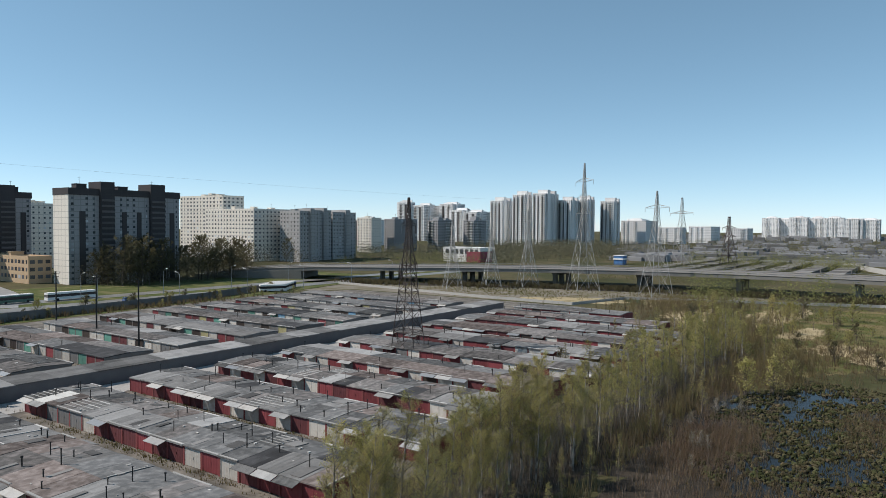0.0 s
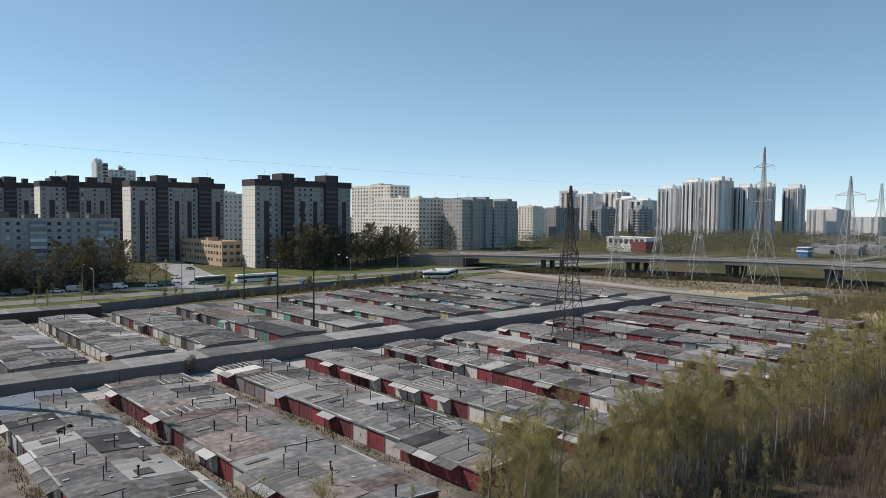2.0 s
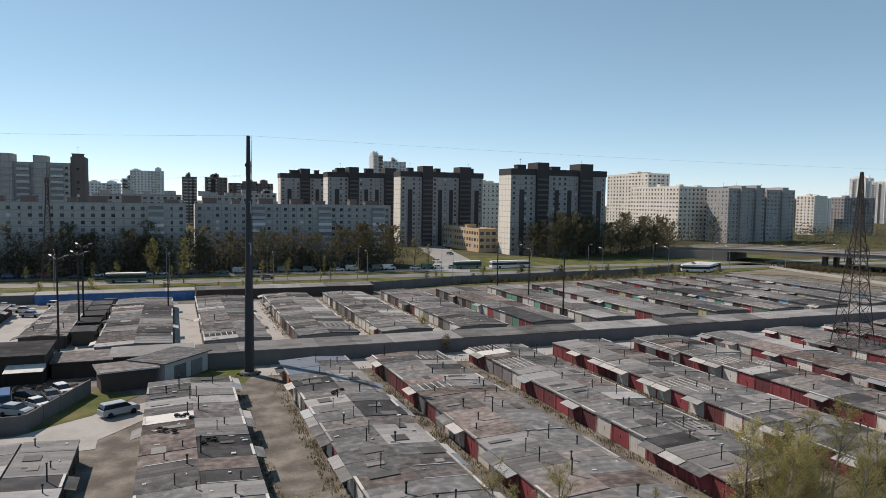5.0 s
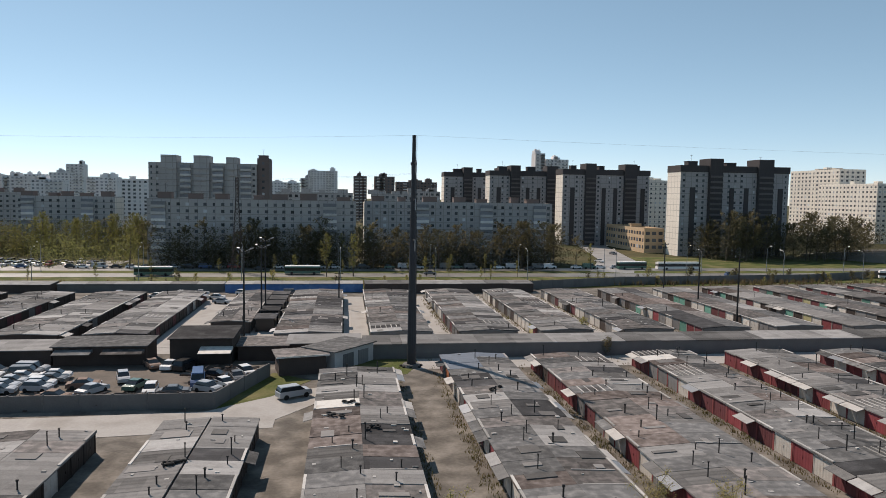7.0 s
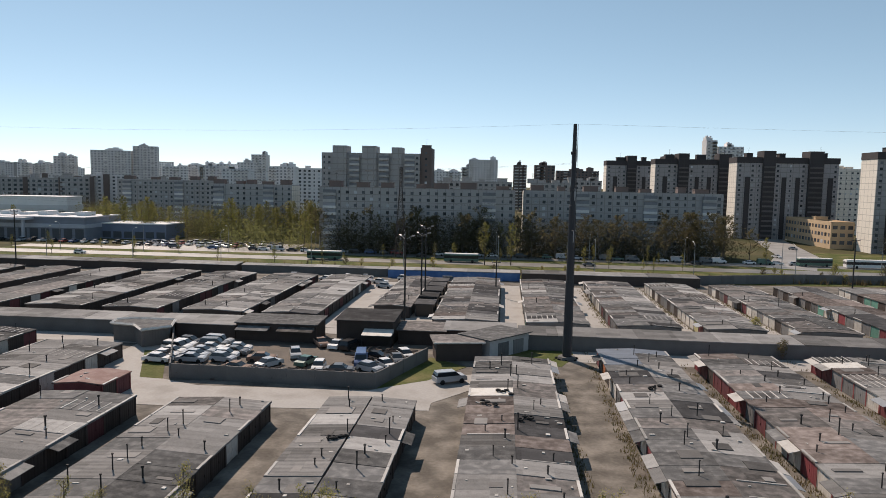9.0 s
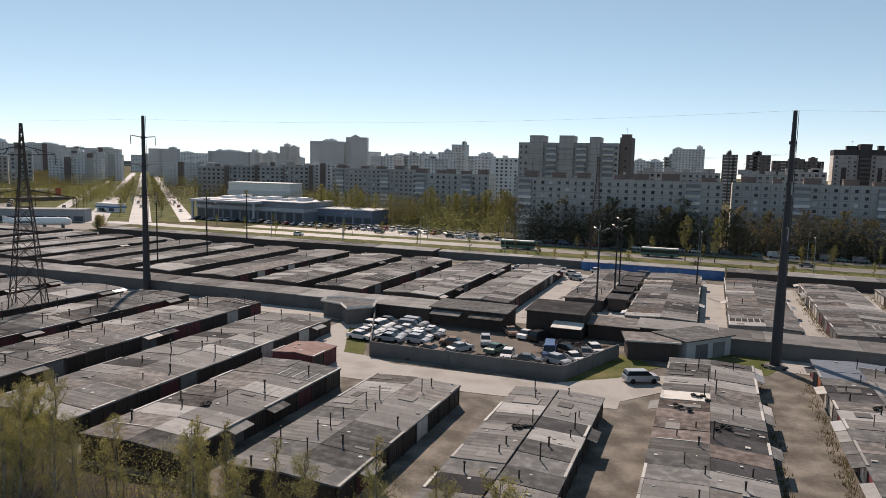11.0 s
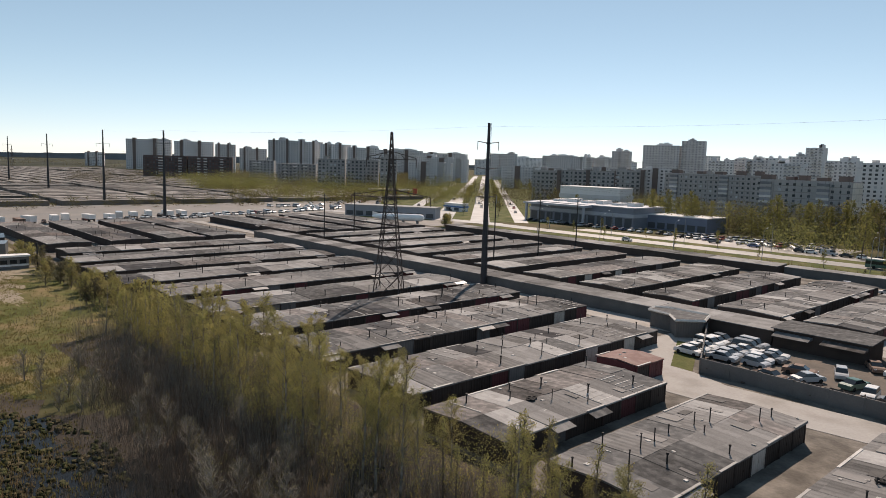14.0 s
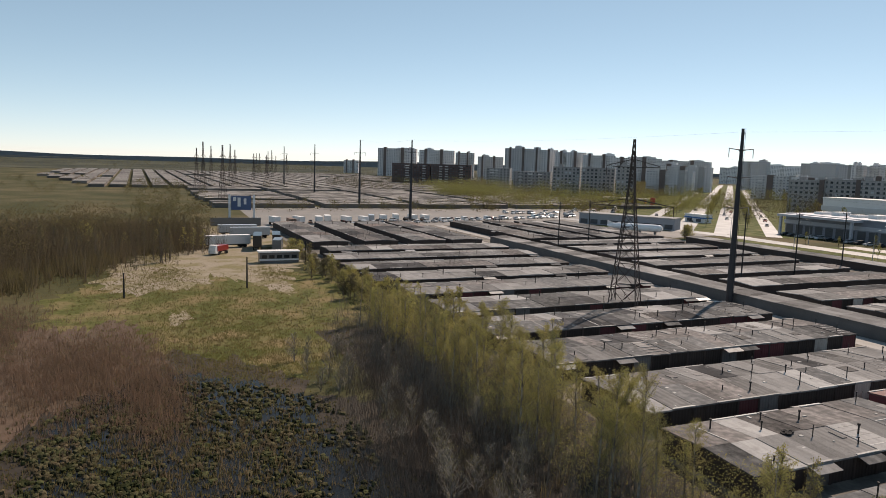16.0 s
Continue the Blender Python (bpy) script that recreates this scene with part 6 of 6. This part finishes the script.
def vehicle_meshes(kind):
    if kind == "saloon":
        low = [(-2.2, 0.3), (-2.2, 0.75), (-1.9, 0.92), (-0.9, 0.95), (0.95, 0.98), (1.6, 0.96), (2.2, 0.85), (2.25, 0.3)]
        glass, roof = [(-1.15, 0.95), (-0.45, 1.38), (0.75, 1.40), (1.5, 0.96)], [(-0.5, 1.36), (-0.45, 1.43), (0.72, 1.45), (0.8, 1.38)]
        wheels, wr, w = (-1.35, 1.35), 0.32, 1.72
    elif kind == "hatchback":
        low = [(-1.9, 0.3), (-1.9, 0.8), (-1.6, 0.95), (-0.7, 1.0), (1.7, 1.02), (1.9, 0.9), (1.9, 0.3)]
        glass, roof = [(-1.0, 1.0), (-0.3, 1.48), (1.3, 1.50), (1.78, 1.02)], [(-0.35, 1.46), (-0.3, 1.53), (1.3, 1.55), (1.38, 1.47)]
        wheels, wr, w = (-1.2, 1.2), 0.32, 1.70
    elif kind == "estate":
        low = [(-2.3, 0.35), (-2.3, 0.9), (-2.0, 1.08), (-1.0, 1.12), (2.2, 1.14), (2.35, 1.0), (2.35, 0.35)]
        glass, roof = [(-1.35, 1.1), (-0.6, 1.68), (2.0, 1.72), (2.28, 1.12)], [(-0.65, 1.66), (-0.6, 1.74), (2.0, 1.78), (2.08, 1.68)]
        wheels, wr, w = (-1.45, 1.45), 0.36, 1.82
    else:  # van
        low = [(-2.6, 0.4), (-2.6, 1.0), (-2.2, 1.2), (-1.9, 1.3), (2.6, 1.3), (2.6, 0.4)]
        glass, roof = [(-2.0, 1.28), (-1.4, 1.95), (-0.6, 1.97), (-0.6, 1.28)], [(-1.45, 1.93), (-1.4, 2.1), (2.55, 2.15), (2.6, 1.3), (-0.58, 1.3), (-0.58, 1.95)]
        wheels, wr, w = (-1.6, 1.6), 0.38, 1.95
    wheel = Shape()
    wheel.beam((-0.1, 0, 0), (0.1, 0, 0), 2 * wr, n=14)
    return (side_loft(low, w, w * 0.96).mesh("body", PAINTS["white"]), side_loft(glass, w * 0.92, w * 0.78).mesh("glazing", CARGLASS), side_loft(roof, w * 0.80, w * 0.76).mesh("roof", PAINTS["white"]),
            wheel.mesh("wheel", TYRE), wheels, wr, w)


KINDS = {k: vehicle_meshes(k) for k in ("saloon", "hatchback", "estate", "van")}
AVENUE_TREES = [(-222 + D.x * k + S.x * o, 262 + D.y * k + S.y * o, rnd.uniform(0.55, 0.85)) for k in range(40, 560, 30) for o in (-54, -33.5, -14)] + [(-222 + D.x * k + S.x * o, 262 + D.y * k + S.y * o, rnd.uniform(0.6, 1.0)) for k in range(60, 620, 60) for o in (-80, 14, 30)]
put(poplars, AVENUE_TREES)
LAMPW = Shape().box(-0.17, 0.17, -0.05, 0.05, -0.08, 0.08).mesh("headlight", GLASS_BRIGHT)


WHEELSETS = {}
for kk, (_b, _g, _r, _w, wy_, wr_, w_) in KINDS.items():
    ws = Shape()
    for sx in (-1, 1):
        for yy in wy_:
            ws.beam((sx * (w_ / 2 - 0.2), yy, wr_), (sx * w_ / 2, yy, wr_), 2 * wr_, n=10)
    WHEELSETS[kk] = ws.mesh("running_gear", TYRE)


FAR_BODY = {}
for kk in KINDS:
    both = Shape()
    for me in (KINDS[kk][0], KINDS[kk][2]):
        k0 = len(both.v)
        both.v += [tuple(q.co) for q in me.vertices]
        both.f += [tuple(k0 + i for i in q.vertices) for q in me.polygons]
    FAR_BODY[kk] = both.mesh("body", PAINTS["white"])


def car(kind, colour, x, y, turn, where, group):
    body, glass, roof, wheel, wy, wr, w = KINDS[kind]
    c = thing(kind + "_car" if kind != "van" else "delivery_van", f"{colour} {kind} parked {where}", "van" if kind == "van" else "car", (x, y, 0.07), group, turn)
    for name, me in (("body", body), ("roof", roof)) if y <= 150 else (("body", FAR_BODY[kind]),):
        ob = part(name, me, None, c)
        ob.material_slots[0].link = "OBJECT"
        ob.material_slots[0].material = PAINTS[colour]
    part("glazing", glass, None, c)
    if y > 150:
        tagged(part("running_gear", WHEELSETS[kind], None, c), kind="stuff")
        return c
    for sx in (-1, 1):
        for yy in wy:
            part("wheel", wheel, None, c, "", pose(sx * (w / 2 - 0.1), yy, wr))
        part("headlight", LAMPW, None, c, "", pose(sx * w * 0.34, -2.2 if kind != "hatchback" else -1.9, 0.72))
    return c


COL = {"white": 3, "silver": 3, "black": 2, "grey": 2.4, "red": 1, "blue": 0.8, "green": 0.5}
K3 = ("saloon", "hatchback", "estate", "saloon")
# scrap yard: packed rows by the gate, wrecks along the fence
for i, (x, n) in enumerate(((-51.0, 6), (-46.2, 6), (-41.6, 4))):
    for k in range(n):
        car(rnd.choice(K3), pick({"white": 5, "silver": 3, "black": 1.2, "grey": 1}), x + rnd.uniform(-0.3, 0.3), 99.5 + k * 2.25 + i * 0.8, 90 + rnd.uniform(-8, 8), "in the scrap yard", "scrap yard cars")
for x, y, k, c, t in ((-33.7, 99.5, "saloon", "silver", 150), (-31.5, 105.5, "hatchback", "silver", 20), (-28.6, 101.5, "saloon", "green", 165), (-25.9, 98.6, "hatchback", "white", 5), (-29.6, 113.6, "saloon", "rusty", 30),
                      (-26.6, 112.8, "saloon", "white", 170), (-24.2, 112.2, "estate", "black", 160), (-20.5, 102.8, "van", "blue", 10), (-18.4, 99.0, "hatchback", "silver", 60), (-16.6, 101.6, "saloon", "white", 40),
                      (-15.4, 105.0, "saloon", "grey", 20), (-14.4, 107.6, "hatchback", "white", 30), (-18.8, 106.0, "saloon", "black", 80), (-35.8, 102.3, "saloon", "rusty", 100), (-22.6, 97.6, "saloon", "grey", 95), (-37.5, 96.5, "saloon", "rusty", 80)):
    car(k, c, x, y, t, "as a wreck in the scrap yard", "scrap yard cars")
car("estate", "silver", -6.4, 95.4, 118, "in the lane by the garages", "lane cars")
car("saloon", "white", 62.4, 134, 5, "beside open garages", "lane cars")
for x, y, c in ((-32.6, 186.5, "white"), (-30, 179, "silver"), (-48, 189, "white"), (-58, 193, "silver"), (-24, 190, "black"), (-20, 192, "grey"), (-27, 194, "white"), (-14, 193, "grey"), (-38, 194, "silver"), (-43, 193.5, "white")):
    car(rnd.choice(K3), c, x, y, rnd.uniform(70, 110), "at the end of the garage rows", "lane cars")
# along the road
for i in range(46):
    if rnd.random() < 0.8:
        car(rnd.choice(K3 + ("van",)), pick(COL), -128 + i * 5.2 + rnd.uniform(-0.6, 0.6), 263 + rnd.uniform(-0.3, 0.3), 90 + rnd.uniform(-4, 4), "along the kerb of the road", "roadside cars")
for i in range(16):
    for j in range(3):
        if rnd.random() < 0.85:
            car(rnd.choice(K3), pick(COL), -146 + i * 3.6, 270 + j * 6 + rnd.uniform(-0.5, 0.5), rnd.uniform(-6, 6), "on the open car park", "car park cars")
for i in range(18):
    car(rnd.choice(K3), pick(COL), -232 + i * 4.6, 274 + rnd.uniform(-0.5, 0.5), rnd.uniform(-10, 10), "before the showroom", "showroom cars")
for i in range(26):
    car(rnd.choice(K3 + ("van",)), pick({"white": 6, "silver": 3, "grey": 1}), -298 - i * 1.3 + rnd.uniform(-1.5, 1.5), 92 + i * 4.8, 90 + rnd.uniform(-8, 8), "on the vehicle lot behind the garages", "lot cars")
for i in range(18):
    car(rnd.choice(K3), pick({"white": 5, "silver": 3, "grey": 1}), -330 - rnd.uniform(0, 40), 200 + i * 2.2, 90 + rnd.uniform(-20, 20), "on the vehicle lot behind the garages", "lot cars")
for i in range(30):
    car(rnd.choice(K3 + ("van",)), pick({"white": 4, "silver": 3, "grey": 2, "black": 1.5, "red": 0.6}), -352 - i % 10 * 5.4 + rnd.uniform(-0.8, 0.8), 236 + i // 10 * 16 + i % 10 * 4.4, 50 + rnd.uniform(-8, 8), "in rows on the tarmac yard", "yard cars")
for i in range(16):
    car(rnd.choice(K3), pick({"red": 1, "grey": 3, "rusty": 2, "black": 2, "silver": 2}), -306 - i * 1.2 + rnd.uniform(-2, 2), 62 + i * 8.2, 90 + rnd.uniform(-20, 20), "on the vehicle lot behind the garages", "lot cars")
for x, y, t in ((30, 242, 90), (-150, 236, 92), (-60, 243, 88), (140, 236, 90), (200, 242, 91), (70, 257.5, 90), (-30, 257.5, 90), (110, 290, 20), (132, 330, 15)):
    car(rnd.choice(K3), pick(COL), x, y, t, "on the road", "road cars")
for k in range(70, 480, 40):
    for o in (-65, -43, -24, -3.5):
        if rnd.random() < 0.7:
            x, y = -222 + D.x * k + S.x * (o + rnd.uniform(-3, 3)), 262 + D.y * k + S.y * (o + rnd.uniform(-3, 3))
            car(rnd.choice(K3), pick(COL), x, y, 44, "on the avenue", "avenue cars")


def bus(x, y, turn, L, body, label):
    b = thing("bus", label, "bus", (x, y, 0.07), "buses", turn)
    part("body", Shape().box(-1.25, 1.25, -L / 2, L / 2, 0.35, 1.35).box(-1.25, 1.25, -L / 2, L / 2, 2.35, 2.75), body, b)
    part("glazing", Shape().box(-1.22, 1.22, -L / 2 + 0.05, L / 2 - 0.05, 1.35, 2.35), CARGLASS, b)
    part("roof", Shape().box(-1.2, 1.2, -L / 2 + 0.1, L / 2 - 0.1, 2.75, 3.05), WHITE, b)
    for sx in (-1, 1):
        for yy in (-L * 0.33, L * 0.3):
            part("wheel", Shape().beam((sx * 1.0, yy, 0.48), (sx * 1.26, yy, 0.48), 0.96, n=14), TYRE, b)
    return b


bus(131, 259.6, 92, 18, WHITE, "long white articulated bus at the stop")
bus(112.5, 261.5, 96, 12, PAINTS["green"], "green and white city bus at the stop")
bus(-62, 240, 90, 12, PAINTS["green"], "green and white city bus on the road")
bus(-14, 243.5, 90, 12, PAINTS["green"], "green and white city bus on the road")
for i in range(5):
    bus(198 + i * 3.6, 226 + i * 2.4, 60, 11, PAINTS["blue"] if i == 4 else WHITE, "parked coach beside the boundary fence")

# ---- lot at the west end ----
def trailer(x, y, turn, L, h, m, label, name="box_trailer", z=1.1):
    t = thing(name, label, "trailer", (x, y, 0.03), "trailers", turn)
    part("box", Shape().box(-1.25, 1.25, -L / 2, L / 2, z, h), m, t)
    part("chassis", Shape().box(-0.6, 0.6, -L / 2 + 0.3, L / 2 - 0.3, z - 0.35, z), BLACK, t)
    for sx in (-1, 1):
        for yy in (L * 0.28, L * 0.38, -L * 0.36):
            part("wheel", Shape().beam((sx * 0.95, yy, 0.5), (sx * 1.25, yy, 0.5), 1.0, n=12), TYRE, t)
    return t


trailer(-226, 25.5, 8, 13.6, 3.9, WHITE, "white box trailer on the sandy lot")
tk = trailer(-210.8, 21.4, 50, 5.4, 2.6, PAINTS["red"], "red and white lorry tractor on the sandy lot", "lorry")
part("cab", side_loft([(-3.6, 0.5), (-3.7, 1.5), (-3.3, 2.8), (-1.9, 2.85), (-1.9, 0.5)], 2.4, 2.2), WHITE, tk)
trailer(-222, 34, 80, 12, 4.6, PAINTS["black"], "tall black container trailer on the lot")
trailer(-226, 40.5, 80, 12, 4.4, PAINTS["black"], "tall black container trailer on the lot")
trailer(-211, 38.2, 75, 8, 4.2, PAINTS["grey"], "grey box body standing on the lot")
trailer(-252, 36, 0, 13.6, 3.8, PAINTS["silver"], "silver box trailer at the back of the lot")
for i_ in range(12):
    trailer(-300 - i_ * 1.5 + rnd.uniform(-6, 6), 52 + i_ * 7 + rnd.uniform(-2, 2), rnd.uniform(70, 110), rnd.uniform(6, 9), rnd.uniform(2.8, 3.6), rnd.choice((WHITE, WHITE, PAINTS["silver"], PAINTS["rusty"])), "box body parked behind the garages")
trailer(-262, 33, 4, 13.6, 3.8, PAINTS["silver"], "silver box trailer at the back of the lot")
cabin = hall("long site cabin with a white roof and dark window band", -192.6, -189.8, 29.5, 40, 2.9, PAINTS["grey"], None, WHITE, "site_cabin", "cabin", False, 0)
for i in range(5):
    part("window", Shape().box(1.38, 1.46, -4.7 + i * 2, -3.3 + i * 2, 1.3, 2.2), CARGLASS, cabin)
part("sill_strip", Shape().box(1.38, 1.48, -5.25, 5.25, 0.7, 1.15), WHITE, cabin, "white skirting band")
fence([(-297, 27), (-297, 47)], 3.4, label="dark sheet-metal fence behind the lot", material=PAINTS["grey"])
for x, y, h in ((-148.7, -3, 5), (-154.2, 21.2, 6.8), (-186, 41, 6.5)):
    timber_pole(x, y, h, 0, False)
board = thing("billboard", "large blue and white billboard on two pale posts", "billboard", (-338, 45.5, 0), "", 84)
part("panel", Shape().box(-5.4, 3.6, -0.2, 0.2, 3.6, 10.2), PAINTS["blue"], board)
part("poster_shape", Shape().box(-2.6, -1.2, -0.3, -0.2, 5.2, 9.4).box(0.2, 1.4, -0.3, -0.2, 6.2, 9.0).box(-4.6, -3.2, -0.3, -0.2, 7.8, 9.6), WHITE, board)
for x in (-6.2, 4.8):
    part("post", Shape().box(x - 0.5, x + 0.5, -0.5, 0.5, 0, 10.8), FAR_LIGHT, board)

# far garages beyond the lot
far, far_tops = Shape(), Shape()
r = random.Random(31)
for i in range(30):
    y = -102.5 + i * 16.5
    for x in range(-1300, -640, 66):
        if r.random() < 0.05 or (y < -15 and x > -560 + y * 4):
            continue
        a, b = x + r.uniform(0, 3), x + 60
        far.box(a, b, y, y + 12, 0, 2.35)
        for q in range(9):
            far_tops.box(a + q * (b - a) / 9, a + (q + 1) * (b - a) / 9 - 0.1, y - 0.3, y + 12.3, 2.36, 2.5 + r.uniform(0, 0.15))
r = random.Random(33)
for x in range(-636, -398, 17):
    for y in range(36, 330, 64):
        if r.random() < 0.06:
            continue
        a, b = y + r.uniform(0, 3), y + 59
        far.box(x, x + 11.5, a, b, 0, 2.35)
        for q in range(9):
            far_tops.box(x - 0.3, x + 11.8, a + q * (b - a) / 9, a + (q + 1) * (b - a) / 9 - 0.1, 2.36, 2.5 + r.uniform(0, 0.15))
for i in range(7):
    for x in (445, 500, 555):
        y = 40 + i * 17
        far.box(x, x + 50, y, y + 9, 0, 2.35)
        for q in range(10):
            far_tops.box(x + q * 5, x + q * 5 + 4.9, y - 0.3, y + 9.3, 2.36, 2.5 + r.uniform(0, 0.25))
plant = Shape()
r = random.Random(37)
for i in range(460):
    d_, an = 600 + 1500 * r.random() ** 1.6, r.uniform(0.0, 0.36)
    x, y = d_ * math.cos(an), d_ * math.sin(an)
    w, l = r.uniform(4, 14), r.uniform(6, 24)
    plant.box(x - w / 2, x + w / 2, y - l / 2, y + l / 2, 0, r.uniform(2.4, 6) + max(0, d_ - 1200) * 0.008)
tagged(part("far_industrial_sheds", plant, mat("far_shed_sheet", (0.2, 0.2, 0.205), 0.9, 0.2, 0.05, 0.5, island=0.55, bump=0)), "scatter of low grey industrial sheds far off", "industrial sheds", "", "stuff")
tagged(part("far_garage_walls", far, mat("far_garage_wall", (0.17, 0.15, 0.135), 0.95, 0.25, 0.05, 0.5, island=0.4, bump=0)), "dense field of low garage rows in the distance", "garages", "", "stuff")
tagged(part("far_garage_roofs", far_tops, mat("far_garage_roof", (0.2, 0.187, 0.172), 0.95, 0.25, 0.05, 0.5, island=0.45, bump=0)), "grey roofs of distant garage rows", "garages", "", "stuff")
long_row(-480, -398, 205, 211, 3.0, SPINE_ROOF, WALL_DARK, "long grey garage row far behind the lot")

# ---- scrap yard sheds ----
def shed(label, x0, x1, y0, y1, h, wall, roof, slope=0.3, name="shed"):
    s = thing(name, label, "shed", ((x0 + x1) / 2, (y0 + y1) / 2, 0), "sheds")
    lx, ly = (x1 - x0) / 2, (y1 - y0) / 2
    part("wall", Shape().prism([(-lx, -ly), (lx, -ly), (lx, ly), (-lx, ly)], 0, [h - slope, h - slope, h, h]), wall, s)
    part("roof", Shape().prism([(-lx - 0.35, -ly - 0.35), (lx + 0.35, -ly - 0.35), (lx + 0.35, ly + 0.35), (-lx - 0.35, ly + 0.35)], h - slope + 0.02, [h - slope + 0.14, h - slope + 0.14, h + 0.14, h + 0.14]), roof, s)
    return s


sA = shed("dark shed with tarpaulin lean-tos in the yard", -45, -31, 115.5, 122, 3.4, WALL_DARK, ROOFS[0])
part("lean_to", Shape().prism([(-6.6, -5.2), (-1.0, -5.2), (-1.0, -3.3), (-6.6, -3.3)], 2.2, [2.26, 2.26, 2.7, 2.7]), ROOFS[0], sA)
part("lean_to", Shape().prism([(0.6, -5.2), (6.8, -5.2), (6.8, -3.3), (0.6, -3.3)], 2.2, [2.26, 2.26, 2.7, 2.7]), ROOFS[2], sA)
sB = shed("dark two-part workshop shed in the yard", -27.2, -17.6, 114.8, 124, 4.6, DOORS["brown"], ROOFS[3])
part("canopy", Shape().prism([(0, -7.6), (5.0, -7.6), (5.0, -4.7), (0, -4.7)], 2.5, [2.56, 2.56, 3.1, 3.1]), ROOF_WHITE, sB, "bright white sheet canopy")
for x in (0.1, 4.9):
    part("post", Shape().beam((x, -7.4, 0), (x, -7.4, 2.5), 0.12), BLACK, sB)
shed("low grey lock-up behind the yard", -56, -45.4, 116, 122.6, 2.8, WALL_DARK, SPINE_ROOF)
shed("low grey lock-up behind the yard", -17, -9, 117, 123, 2.8, WALL_DARK, ROOFS[2])
shed("low flat lock-up with patched roof", -9, 3, 118, 124, 2.9, WALL_DARK, SPINE_ROOF)
gate = thing("gatehouse", "small dark-roofed gatehouse with a pale flank", "gatehouse", (-6.2, 109.8, 0), "sheds", 12)
part("wall", Shape().box(-3.8, 3.4, -2.4, 2.6, 0, 2.9), WALL_DARK, gate)
part("roof", Shape().box(-4.3, 3.9, -2.9, 3.1, 2.92, 3.1), ROOFS[2], gate)
part("roof_edge", Shape().box(-4.3, 3.9, -3.0, -2.9, 2.9, 3.14), ROOF_WHITE, gate)
gar = thing("corner_garage", "white corner garage with two dark gates", "garage", (0.4, 114.4, 0), "sheds", 50)
part("wall", Shape().box(-5.2, 4.6, -2.4, 3.6, 0, 3.1), mat("limewash", (0.46, 0.46, 0.46), 0.85, 0.15, 0.6, 5.0), gar)
part("roof", Shape().box(-5.8, 5.0, -2.9, 4.2, 3.12, 3.3), ROOFS[0], gar)
for x in (-1.9, 1.9):
    part("gate_leaf", Shape().box(x - 1.3, x + 1.3, -2.48, -2.38, 0, 2.4), DOORS["grey"], gar, "dark steel gate")
booth = thing("guard_booth", "dark angular guard booth with a white-edged flat roof", "booth", (-60.5, 114.2, 0), "sheds")
oct_ = [(-5.7, 0.5), (-5.1, -2.3), (-0.3, -3.4), (2.8, -6.9), (6.1, -3.4), (4.2, 2.0), (-3.5, 2.0)]
part("wall", Shape().prism([(x * 0.93, y * 0.93) for x, y in oct_], 0, 2.8), mat("booth_boards", (0.15, 0.135, 0.125), 0.85, 0.25, 0.6, 5.0, wave=(0, 0.3, 0.8)), booth)
part("roof", Shape().prism(oct_, 2.82, 3.02), ROOFS[0], booth)
rim = Shape()
for a, b in zip(oct_, oct_[1:] + oct_[:1]):
    rim.beam((*a, 3.04), (*b, 3.04), 0.5)
part("roof_rim", rim, ROOF_WHITE, booth, "white roof edging")
garage_row(-25.6, -18.2, 140, 186, {"brown": 2, "grey": 2}, ROOFMIX, None, 0.1, 0.1, 0, "narrow row of lock-ups with rubble on the roof")
for i, (y, h) in enumerate(((142, 2.7), (150, 3.0), (160, 2.8), (169, 2.6), (177, 2.6))):
    shed("dark steel container beside the lane", -17.2, -13.6, y, y + 5.5, h, PAINTS["black"], ROOFS[3], 0.05, "container")

# scrap along the yard fence, tyres
junk = Shape()
for i in range(520):
    a = rnd.uniform(0, 6.28)
    x, y = (rnd.uniform(-44.5, -17.5), rnd.uniform(92.3, 96.4)) if i % 4 else (rnd.uniform(-22, -13), rnd.uniform(101, 112))
    L = rnd.uniform(0.6, 2.6)
    z = rnd.uniform(0.05, 0.9)
    junk.beam((x, y, z), (x + math.cos(a) * L, y + math.sin(a) * L * 0.5, z + rnd.uniform(-0.05, 0.5)), rnd.uniform(0.08, 0.3))
tagged(part("scrap_heap", junk, mat("scrap_metal", (0.13, 0.10, 0.085), 0.8, 0.3, 1.0, 6.0, island=0.6)), "heap of rusty beams and scrap along the fence", "scrap", "", "stuff")
tyre_me = Shape().ring(0.24, 0.11)
tyre_me = tyre_me.mesh("tyre", TYRE)
for x, y in [(11.2 + math.cos(a) * 1.6, 111.5 + math.sin(a) * 1.2) for a in (0.3, 1.2, 2.2, 3.0, 3.8, 4.6, 5.5)]:
    ob = part("tyre", tyre_me, None, None, "old black tyre round the mast foot", pose(x, y, 0.06))
    tagged(ob, "", "tyre", "old tyres")
for cx, cy, n in ((-15.2, 66, 6), (-47, 58, 6), (1.2, 83, 4), (3.4, 74, 3), (-0.6, 79, 4), (20, 88, 3)):
    for k in range(n):
        ob = part("tyre", tyre_me, None, None, "old black tyre lying on a garage roof", pose(cx + rnd.uniform(-0.8, 0.8), cy + rnd.uniform(-0.8, 0.8), 2.72, rnd.uniform(-15, 15), 0, 0))
        tagged(ob, "", "tyre", "old tyres")
